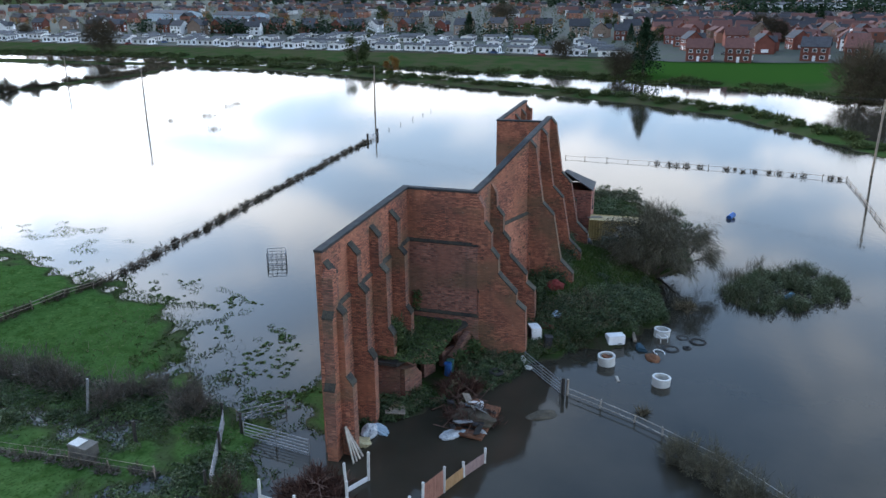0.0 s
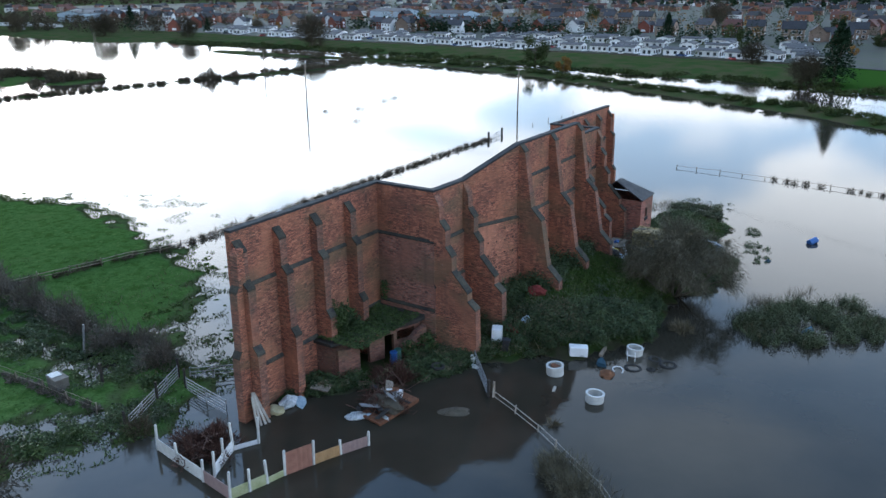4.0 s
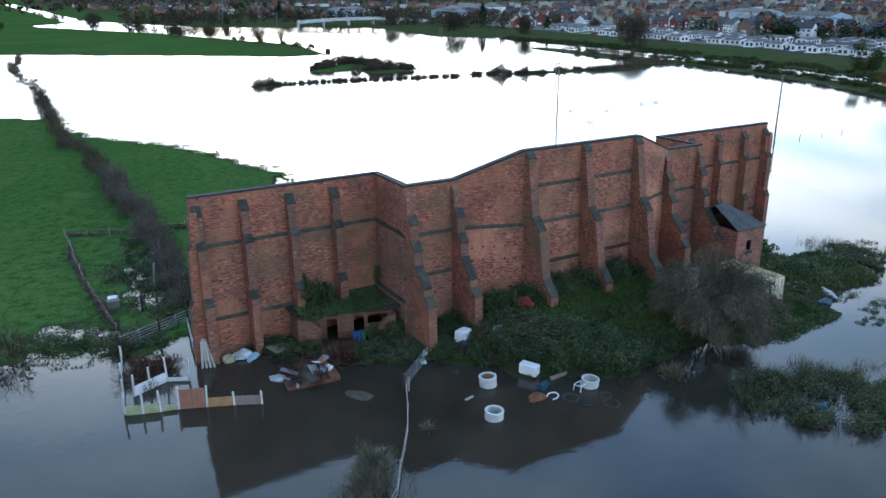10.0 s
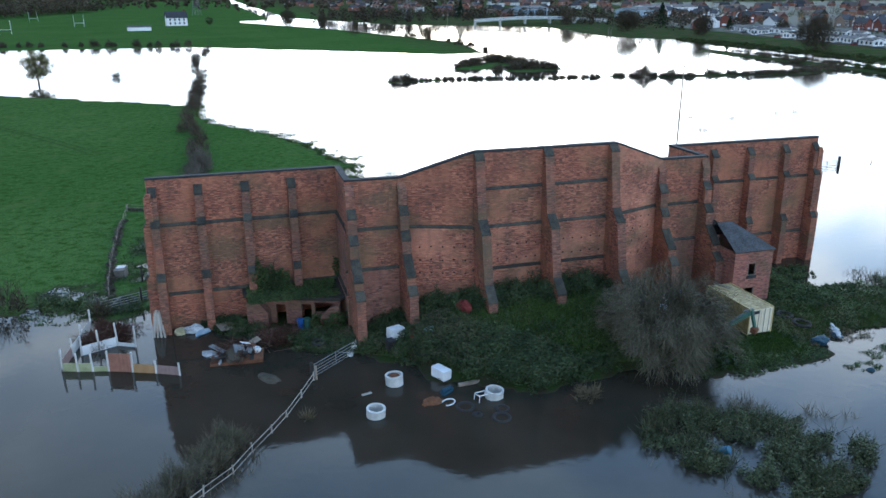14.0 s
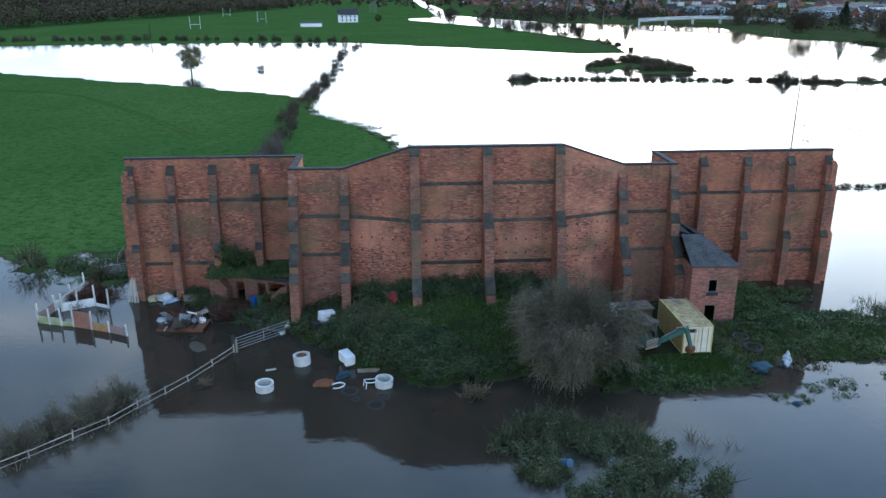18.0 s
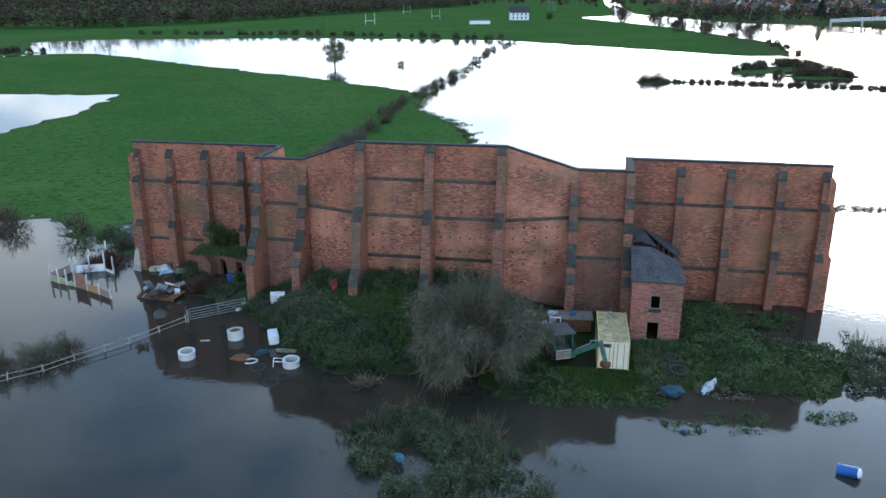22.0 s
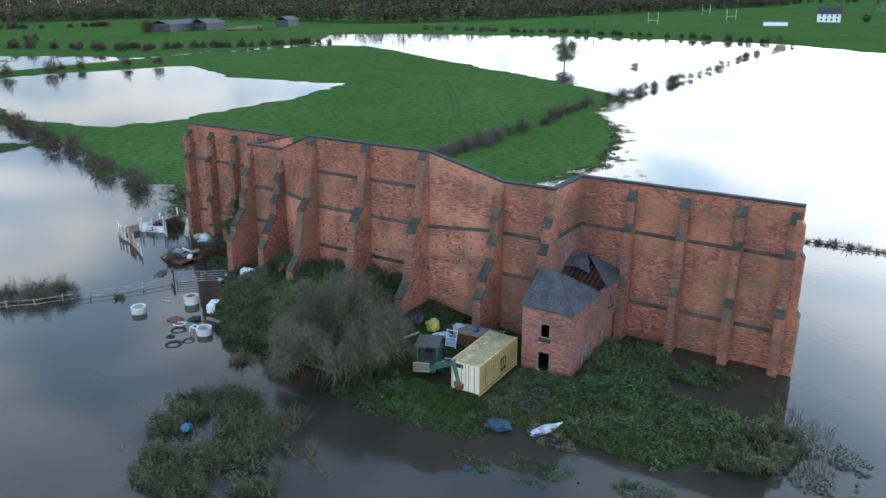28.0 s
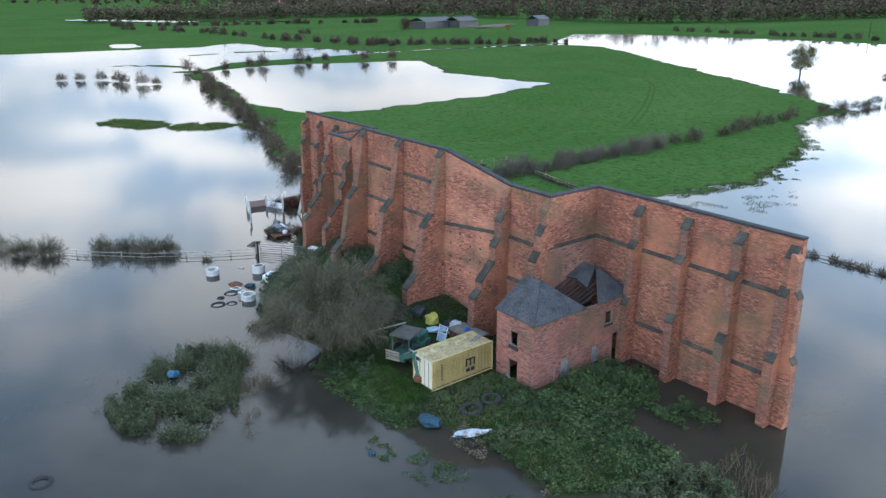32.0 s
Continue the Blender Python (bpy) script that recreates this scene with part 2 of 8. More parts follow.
def brick_material(name, c1, c2, mortar, stain, amount, stain_scale=0.35):
    """Coursed brickwork at true size over UV in metres, with uneven bricks, blotches and stains."""
    m = bpy.data.materials.new(name)
    m.use_nodes = True
    n, l = m.node_tree.nodes, m.node_tree.links
    p = n["Principled BSDF"]
    uv = n.new("ShaderNodeTexCoord")
    br = n.new("ShaderNodeTexBrick")
    br.inputs["Color1"].default_value, br.inputs["Color2"].default_value, br.inputs["Mortar"].default_value = (*c1, 1), (*c2, 1), (*mortar, 1)
    br.inputs["Scale"].default_value, br.inputs["Brick Width"].default_value, br.inputs["Row Height"].default_value = 1.0, 0.29, 0.105
    br.inputs["Mortar Size"].default_value, br.inputs["Bias"].default_value, br.inputs["Mortar Smooth"].default_value = 0.017, -0.1, 0.3
    l.new(uv.outputs["UV"], br.inputs["Vector"])
    geo = n.new("ShaderNodeNewGeometry")

    def blot(scale, lo, hi, stretch=None):
        t = n.new("ShaderNodeTexNoise")
        t.inputs["Scale"].default_value, t.inputs["Detail"].default_value = scale, 5
        v = geo.outputs["Position"]
        if stretch:
            mp = n.new("ShaderNodeMapping")
            mp.inputs["Scale"].default_value = stretch
            l.new(v, mp.inputs["Vector"])
            v = mp.outputs["Vector"]
        l.new(v, t.inputs["Vector"])
        r = n.new("ShaderNodeMapRange")
        r.inputs["From Min"].default_value, r.inputs["From Max"].default_value = lo, hi
        l.new(t.outputs["Fac"], r.inputs["Value"])
        return r.outputs["Result"]

    def mixed(fac, a, colour, amt, mode='MIX'):
        k = n.new("ShaderNodeMath")
        k.operation = 'MULTIPLY'
        k.inputs[1].default_value = amt
        l.new(fac, k.inputs[0])
        x = n.new("ShaderNodeMix")
        x.data_type, x.blend_type = 'RGBA', mode
        l.new(k.outputs[0], x.inputs["Factor"])
        l.new(a, x.inputs["A"])
        x.inputs["B"].default_value = (*colour, 1)
        return x.outputs["Result"]

    mp = n.new("ShaderNodeMapping")
    mp.inputs["Scale"].default_value = (2.4, 9.5, 1)
    l.new(uv.outputs["UV"], mp.inputs["Vector"])
    streak = n.new("ShaderNodeTexNoise")
    streak.inputs["Scale"].default_value, streak.inputs["Detail"].default_value, streak.inputs["Roughness"].default_value = 1.0, 3, 0.6
    l.new(mp.outputs["Vector"], streak.inputs["Vector"])

    def ranged(lo, hi):
        r = n.new("ShaderNodeMapRange")
        r.inputs["From Min"].default_value, r.inputs["From Max"].default_value = lo, hi
        l.new(streak.outputs["Fac"], r.inputs["Value"])
        return r.outputs["Result"]

    col = br.outputs["Color"]
    # single bricks burnt dark or bleached
    cell, snap, each = n.new("ShaderNodeVectorMath"), n.new("ShaderNodeVectorMath"), n.new("ShaderNodeTexWhiteNoise")
    cell.operation, snap.operation = 'MULTIPLY', 'FLOOR'
    cell.inputs[1].default_value = (1 / 0.29, 1 / 0.105, 0)
    l.new(uv.outputs["UV"], cell.inputs[0])
    l.new(cell.outputs[0], snap.inputs[0])
    each.noise_dimensions = '2D'
    l.new(snap.outputs[0], each.inputs["Vector"])

    def picked(lo, hi):
        r = n.new("ShaderNodeMapRange")
        r.inputs["From Min"].default_value, r.inputs["From Max"].default_value = lo, hi
        l.new(each.outputs["Value"], r.inputs["Value"])
        return r.outputs["Result"]

    col = mixed(picked(0.68, 0.98), col, (0.065, 0.04, 0.035), 0.7)
    col = mixed(picked(0.24, 0.0), col, (c1[0] * 1.35, c1[1] * 1.6, c1[2] * 1.65), 0.6)
    col = mixed(ranged(0.54, 0.70), col, (0.08, 0.048, 0.042), 0.22)
    col = mixed(ranged(0.45, 0.30), col, (c1[0] * 1.35, c1[1] * 1.5, c1[2] * 1.5), 0.4)
    # runs of washed-out courses
    rows, run = n.new("ShaderNodeMapping"), n.new("ShaderNodeTexNoise")
    rows.inputs["Scale"].default_value = (1.1, 9.5, 1)
    run.inputs["Scale"].default_value, run.inputs["Detail"].default_value, run.inputs["Roughness"].default_value = 1.0, 4, 0.65
    l.new(uv.outputs["UV"], rows.inputs["Vector"])
    l.new(rows.outputs["Vector"], run.inputs["Vector"])
    thin = n.new("ShaderNodeMapRange")
    thin.inputs["From Min"].default_value, thin.inputs["From Max"].default_value = 0.48, 0.60
    l.new(run.outputs["Fac"], thin.inputs["Value"])
    col = mixed(thin.outputs["Result"], col, (0.07, 0.044, 0.036), 0.55)
    col = mixed(blot(0.35, 0.48, 0.68), col, (c1[0] * 1.3, c1[1] * 1.25, c1[2] * 1.1), 0.45)
    col = mixed(blot(0.3, 0.50, 0.70), col, (0.13, 0.065, 0.05), 0.55)
    col = mixed(blot(0.22, 0.50, 0.66, (1, 1, 1.8)), col, (0.14, 0.108, 0.062), 0.6)
    col = mixed(blot(6.0, 0.56, 0.76, (1, 1, 2.5)), col, (0.07, 0.045, 0.045), 0.3)
    col = mixed(blot(stain_scale, 0.48, 0.62), col, stain, amount * 0.7)
    col = mixed(blot(1.6, 0.57, 0.77, (1, 1, 0.10)), col, (0.06, 0.055, 0.05), 0.4)
    col = mixed(blot(7.0, 0.66, 0.74), col, (0.6, 0.52, 0.46), 0.35)
    l.new(col, p.inputs["Base Color"])
    p.inputs["Roughness"].default_value, p.inputs["Specular IOR Level"].default_value = 0.9, 0.25
    bp = n.new("ShaderNodeBump")
    bp.inputs["Strength"].default_value, bp.inputs["Distance"].default_value = 0.5, 0.03
    rough_noise = n.new("ShaderNodeTexNoise")
    rough_noise.inputs["Scale"].default_value = 6.0
    l.new(geo.outputs["Position"], rough_noise.inputs["Vector"])
    sub = n.new("ShaderNodeMath")
    sub.operation = 'SUBTRACT'
    l.new(rough_noise.outputs["Fac"], sub.inputs[0])
    l.new(br.outputs["Fac"], sub.inputs[1])
    l.new(sub.outputs[0], bp.inputs["Height"])
    l.new(bp.outputs["Normal"], p.inputs["Normal"])
    return m


# dark mortar, except in dull, old and shed brick, has the joint shadows coloured in
BRICK_ORANGE = brick_material("brick_orange", (0.50, 0.175, 0.100), (0.35, 0.118, 0.074), (0.09, 0.07, 0.06), (0.24, 0.13, 0.085), 0.5)
BRICK_BUFF = brick_material("brick_weathered", (0.46, 0.178, 0.106), (0.33, 0.120, 0.078), (0.09, 0.072, 0.06), (0.23, 0.15, 0.09), 0.4)
BRICK_PINK = brick_material("brick_pink", (0.57, 0.210, 0.128), (0.43, 0.150, 0.096), (0.13, 0.10, 0.082), (0.42, 0.25, 0.18), 0.4)
BRICK_DARK = brick_material("brick_dull", (0.40, 0.150, 0.105), (0.27, 0.105, 0.078), (0.30, 0.235, 0.20), (0.15, 0.10, 0.08), 0.6)
BRICK_PIER = brick_material("brick_pier", (0.34, 0.135, 0.088), (0.23, 0.098, 0.068), (0.11, 0.09, 0.075), (0.085, 0.08, 0.062), 0.55, 0.8)
BRICK_OLD = brick_material("brick_old", (0.25, 0.10, 0.072), (0.17, 0.072, 0.055), (0.17, 0.135, 0.115), (0.10, 0.085, 0.065), 0.6)
BRICK_SHED = brick_material("brick_shed", (0.40, 0.140, 0.106), (0.30, 0.105, 0.084), (0.24, 0.18, 0.15), (0.22, 0.12, 0.095), 0.4)
SLATE = material("blue_brick_weathering", (0.024, 0.025, 0.026), (0.088, 0.080, 0.060), 1.3, 0.9, 0.4, vary=0.25, spec=0.2)
COPING = material("coping_stone", (0.024, 0.027, 0.030), (0.055, 0.058, 0.06), 1.5, 0.9, 0.3, spec=0.15)
ROOF_SLATE = material("roof_slate", (0.022, 0.022, 0.024), (0.085, 0.085, 0.086), 0.9, 0.75, 0.4, 7)
# near-black colour for the shade inside the scaffold holes
HOLE_SHADE = material("hole_shade", (0.01, 0.01, 0.01), (0.02, 0.02, 0.018), 1, 0.95, 0)
WOOD_OLD = material("weathered_wood", (0.16, 0.13, 0.10), (0.30, 0.25, 0.20), 2.0, 0.9, 0.4, 18, vary=0.25)
WOOD_PALE = material("pale_wood", (0.26, 0.235, 0.20), (0.42, 0.385, 0.34), 2.0, 0.85, 0.3, 18, vary=0.2)
WOOD_DARK = material("tarred_wood", (0.02, 0.018, 0.016), (0.05, 0.045, 0.04), 2.0, 0.85, 0.3, 18)
YELLOW = material("container_yellow", (0.44, 0.33, 0.12), (0.62, 0.49, 0.23), 0.9, 0.55, 0.15, 7)
RUST = material("rust", (0.09, 0.038, 0.022), (0.20, 0.085, 0.042), 3.0, 0.9, 0.4)
WHITE = material("white_paint", (0.62, 0.63, 0.64), (0.80, 0.81, 0.82), 1.5, 0.5, 0.05, vary=0.1)
CONCRETE = material("pale_concrete", (0.42, 0.42, 0.40), (0.62, 0.62, 0.60), 1.5, 0.85, 0.2, vary=0.1)
GREEN_PAINT = material("digger_green", (0.022, 0.075, 0.055), (0.055, 0.15, 0.115), 2.0, 0.6, 0.2)
BLACK = material("black_plastic", (0.012, 0.012, 0.014), (0.03, 0.03, 0.034), 2.0, 0.6, 0.1)
BLUE = material("blue_plastic", (0.012, 0.07, 0.25), (0.03, 0.13, 0.38), 2.0, 0.45, 0.05)
FADED_BLUE = material("faded_blue_plastic", (0.02, 0.09, 0.16), (0.06, 0.17, 0.27), 2.0, 0.6, 0.1)
BARK = material("bark", (0.07, 0.06, 0.045), (0.14, 0.12, 0.09), 3.0, 0.95, 0.5)
GALV = material("galvanised_steel", (0.16, 0.165, 0.17), (0.30, 0.31, 0.32), 3.0, 0.6, 0.05, metal=0.3)


def leaf_material(name, c1, c2, scale=0.25, vary=0.0, rough=0.85, spec=0.05):
    """Leaf colour that changes from clump to clump and from leaf to leaf."""
    m = material(name, c1, c2, scale, rough, 0, scale * 14, vary=vary, spec=spec)
    n, l = m.node_tree.nodes, m.node_tree.links
    p = n["Principled BSDF"]
    src = p.inputs["Base Color"].links[0].from_socket
    g, hsv, r = n.new("ShaderNodeNewGeometry"), n.new("ShaderNodeHueSaturation"), n.new("ShaderNodeMapRange")
    r.inputs["To Min"].default_value, r.inputs["To Max"].default_value = 0.65, 1.35
    l.new(g.outputs["Random Per Island"], r.inputs["Value"])
    l.new(r.outputs["Result"], hsv.inputs["Value"])
    l.new(src, hsv.inputs["Color"])
    l.new(hsv.outputs["Color"], p.inputs["Base Color"])
    return m


BRAMBLE = leaf_material("bramble_leaves", (0.015, 0.029, 0.011), (0.072, 0.102, 0.042), 0.5, 0, 0.6, 0.25)
NETTLE = leaf_material("nettle_leaves", (0.018, 0.036, 0.011), (0.082, 0.118, 0.040), 0.5, 0, 0.65, 0.2)
ISLET_GREEN = leaf_material("islet_leaves", (0.030, 0.042, 0.020), (0.100, 0.116, 0.058), 0.6, 0, 0.7, 0.15)
REED = leaf_material("dead_stems", (0.10, 0.085, 0.055), (0.17, 0.14, 0.09))
TWIG = leaf_material("bare_twigs", (0.062, 0.057, 0.038), (0.165, 0.150, 0.105))
HEDGE_GREY = leaf_material("hawthorn_twigs", (0.070, 0.062, 0.050), (0.150, 0.134, 0.112), 0.3)
HEDGE = leaf_material("hedge_twigs", (0.040, 0.034, 0.025), (0.105, 0.086, 0.062), 0.25)
TREE_GREEN = leaf_material("tree_leaves", (0.03, 0.05, 0.018), (0.07, 0.085, 0.03), 0.1, 0.3)
TREE_DARK = leaf_material("conifer_leaves", (0.012, 0.028, 0.014), (0.028, 0.05, 0.025), 0.1, 0.2)
TREE_RUST = leaf_material("autumn_leaves", (0.16, 0.08, 0.02), (0.26, 0.14, 0.035), 0.1, 0.25)
TREE_BROWN = leaf_material("brown_trees", (0.05, 0.042, 0.028), (0.09, 0.075, 0.05), 0.1, 0.3)


# ---- mesh helpers ----
def mesh_of(name, bm, mat):
    if bm.faces and mat and mat.name.startswith("brick"):
        lay = bm.loops.layers.uv.new("uv")
        bm.normal_update()
        for f in bm.faces:
            nrm = f.normal
            t = Vector((0, 0, 1)).cross(nrm)
            t = t.normalized() if t.length > 0.05 else Vector((1, 0, 0))
            b = nrm.cross(t)
            for lp in f.loops:
                lp[lay].uv = (lp.vert.co.dot(t), lp.vert.co.dot(b))
    me = bpy.data.meshes.new(name)
    bm.to_mesh(me)
    bm.free()
    if mat:
        me.materials.append(mat)
    return me


def thing(name, label, category, group="", kind="", at=None):
    ob = new(name)
    ob.empty_display_size = 0.2
    if at is not None:
        ob.matrix_world = at
    return tagged(ob, label, category, group, kind)


def part(name, bm, mat, parent, label=""):
    ob = new(name, bm if isinstance(bm, bpy.types.Mesh) else mesh_of(name, bm, mat))
    ob.parent = parent
    if label:
        ob["label"] = label
    return ob


def solo(name, bm, mat, label, category, group="", kind="", at=None):
    ob = new(name, bm if isinstance(bm, bpy.types.Mesh) else mesh_of(name, bm, mat))
    if at is not None:
        ob.matrix_world = at
    return tagged(ob, label, category, group, kind)


def box(bm, x0, x1, y0, y1, z0, z1, bevel=0.0, m=None):
    vs = [bm.verts.new((x, y, z)) for z in (z0, z1) for x, y in ((x0, y0), (x1, y0), (x1, y1), (x0, y1))]
    fs = [bm.faces.new([vs[i] for i in q]) for q in ((3, 2, 1, 0), (4, 5, 6, 7), (0, 1, 5, 4), (1, 2, 6, 5), (2, 3, 7, 6), (3, 0, 4, 7))]
    if bevel:
        r = bmesh.ops.bevel(bm, geom=list({e for f in fs for e in f.edges}), offset=bevel, segments=1, affect='EDGES')
        vs = list({v for f in r["faces"] for v in f.verts} | {v for v in vs if v.is_valid})
    if m is not None:
        bmesh.ops.transform(bm, matrix=m, verts=[v for v in vs if v.is_valid])
    return bm


def boxed(*a, **k):
    return box(bmesh.new(), *a, **k)


def prism(bm, ring, push):
    """A solid from a flat ring of points pushed along a vector."""
    a = [bm.verts.new(p) for p in ring]
    b = [bm.verts.new(Vector(p) + Vector(push)) for p in ring]
    bm.faces.new(a)
    bm.faces.new(b[::-1])
    for i in range(len(a)):
        j = (i + 1) % len(a)
        bm.faces.new((a[j], a[i], b[i], b[j]))
    bmesh.ops.recalc_face_normals(bm, faces=bm.faces)
    return bm


def rod(bm, a, b, r0, r1=None, sides=6):
    a, b = Vector(a), Vector(b)
    r1 = r0 if r1 is None else r1
    d = (b - a).normalized()
    u = d.orthogonal().normalized()
    w = d.cross(u)
    ra, rb = [], []
    for i in range(sides):
        q = 2 * math.pi * i / sides
        o = u * math.cos(q) + w * math.sin(q)
        ra.append(bm.verts.new(a + o * r0))
        rb.append(bm.verts.new(b + o * r1))
    for i in range(sides):
        j = (i + 1) % sides
        bm.faces.new((ra[i], ra[j], rb[j], rb[i]))
    bm.faces.new(ra[::-1])
    bm.faces.new(rb)
    return bm


def ring_solid(bm, r0, r1, z0, z1, sides=28):
    """An upright open ring with a wall between two radii."""
    loops = []
    for r, z in ((r1, z0), (r1, z1), (r0, z1), (r0, z0)):
        loops.append([bm.verts.new((r * math.cos(2 * math.pi * i / sides), r * math.sin(2 * math.pi * i / sides), z)) for i in range(sides)])
    for k in range(4):
        p, q = loops[k], loops[(k + 1) % 4]
        for i in range(sides):
            j = (i + 1) % sides
            bm.faces.new((p[i], p[j], q[j], q[i]))
    return bm


def soup(name, verts, faces, mat):
    me = bpy.data.meshes.new(name)
    me.from_pydata(np.asarray(verts).tolist(), [], np.asarray(faces).tolist())
    me.materials.append(mat)
    return me


# ---- ground: one sheet to the horizon, water over its low parts ----
def line_distance(px, py, pts, closed):
    best = np.full(px.shape, 1e9)
    inside = np.zeros(px.shape, bool)
    n = len(pts)
    for i in range(n if closed else n - 1):
        (ax, ay), (bx, by) = pts[i], pts[(i + 1) % n]
        dx, dy = bx - ax, by - ay
        t = np.clip(((px - ax) * dx + (py - ay) * dy) / (dx * dx + dy * dy), 0, 1)
        best = np.minimum(best, np.hypot(px - ax - t * dx, py - ay - t * dy))
        if closed and ay != by:
            inside ^= ((ay > py) != (by > py)) & (px < dx * (py - ay) / dy + ax)
    return np.where(inside, best, -best) if closed else best


def waves(x, y, size, seed):
    """Smooth value noise over the plan."""
    g = np.random.RandomState(seed).rand(97, 97)
    u, v = x / size + 1000.3, y / size + 1000.7
    i, j = np.floor(u).astype(int), np.floor(v).astype(int)
    fu, fv = u - i, v - j
    fu, fv = fu * fu * (3 - 2 * fu), fv * fv * (3 - 2 * fv)
    at = lambda a, b: g[a % 97, b % 97]
    return (at(i, j) * (1 - fu) + at(i + 1, j) * fu) * (1 - fv) + (at(i, j + 1) * (1 - fu) + at(i + 1, j + 1) * fu) * fv - 0.5


FIELD = [(-230, 263), (-206, 266), (-126, 215), (-87, 192), (-46, 164), (-31, 154), (-29, 122), (-14, 105), (-9, 87), (-5, 70), (-8, 56),
         (-11, 45), (-11.5, 40), (-13, 35), (-17, 30.5), (-22, 27), (-26, 24), (-28, 20), (-29, 15.5), (-33, 12.5), (-37, 12), (-41, 13), (-46, 17), (-56, 21), (-70, 20), (-119, 38), (-134, 38), (-221, 60), (-250, 90), (-250, 180)]
POND = [(-226, 68), (-226, 100), (-208, 152), (-161, 131), (-116, 137), (-108, 105), (-106, 62), (-111, 50), (-125, 45), (-136, 45)]
ISLAND = [(-31.5, 9.5), (-30.5, 6.3), (-27.5, 4.5), (-24.5, 1.5), (-20.5, -1.5), (-16.5, -2.6), (-14, -6), (-10, -10), (-7.4, -11.5), (-5.5, -12.5), (-1.5, -11.8), (1, -11.2), (5, -11.2), (7.8, -14.2), (10.7, -14.7), (16.5, -14.2), (19.6, -13.6),
          (20.5, -11.8), (23.5, -11.8), (25.6, -10.9), (28.7, -11.1), (31.5, -11.2), (34.3, -6.8), (36, -4.1), (33.5, -1.2), (29.6, -1.6), (28.2, 1), (28.5, 3.6), (26, 5.2), (23, 4.5), (22.6, 9.5), (10, 11), (-18, 12), (-27, 13)]
EAST = [(128, -300), (128, -110), (150, -66), (166, -52), (186, -11), (196, 14), (203, 64), (220, 115), (238, 219), (241, 352), (214, 392), (232, 520), (190, 566), (120, 620), (60, 800), (60, 3400), (3400, 3400), (3400, -300)]
NORTH = [(-3400, -300), (-310, -300), (-370, -60), (-352, 40), (-343, 92), (-340, 110), (-358, 138), (-318, 136), (-288, 155), (-256, 160), (-242, 262), (-288, 330), (-262, 358), (-153, 382), (-32, 376), (30, 331), (80, 290), (100, 292),
         (111, 369), (94, 440), (74, 524), (53, 578), (6, 690), (40, 760), (40, 3400), (-3400, 3400)]
BANK = [(205, 270), (206, 186), (203, 150), (190, 98), (163, 42), (141, -3), (123, -29), (99, -42), (80, -51), (40, -80)]
SPURS = [([(139, 175), (170, 172), (206, 184)], 5.0), ([(30, 190), (52, 191), (101, 182)], 1.6), ([(107, 183), (134, 173)], 2.0), ([(70, 226), (90, 244), (95, 214), (86, 210)], 7.0),
         ([(-126, 9), (-118, 13)], 1.6), ([(-112, 19), (-108, 24)], 0.8), ([(-266, 46), (-259, 58), (-246, 66)], 2.6), ([(-293, 90), (-299, 108), (-290, 128), (-286, 152)], 3.2), ([(-226, 60), (-228, 98), (-229, 122), (-218, 147)], 2.6), ([(-300, 163), (-237, 267)], 4.0), ([(-213, 28), (-190, 39)], 1.5)]
PUDDLES = [([(-34.4, 33), (-33.9, 27.7), (-33.6, 21.8)], 1.0), ([(-44, 19.4), (-40, 17)], 1.4),
           ([(-385, 84), (-366, 80)], 7.0), ([(-760, 150), (-640, 215), (-590, 280)], 11.0), ([(100, 640), (300, 760)], 12.0), ([(60, 700), (20, 720)], 10.0)]


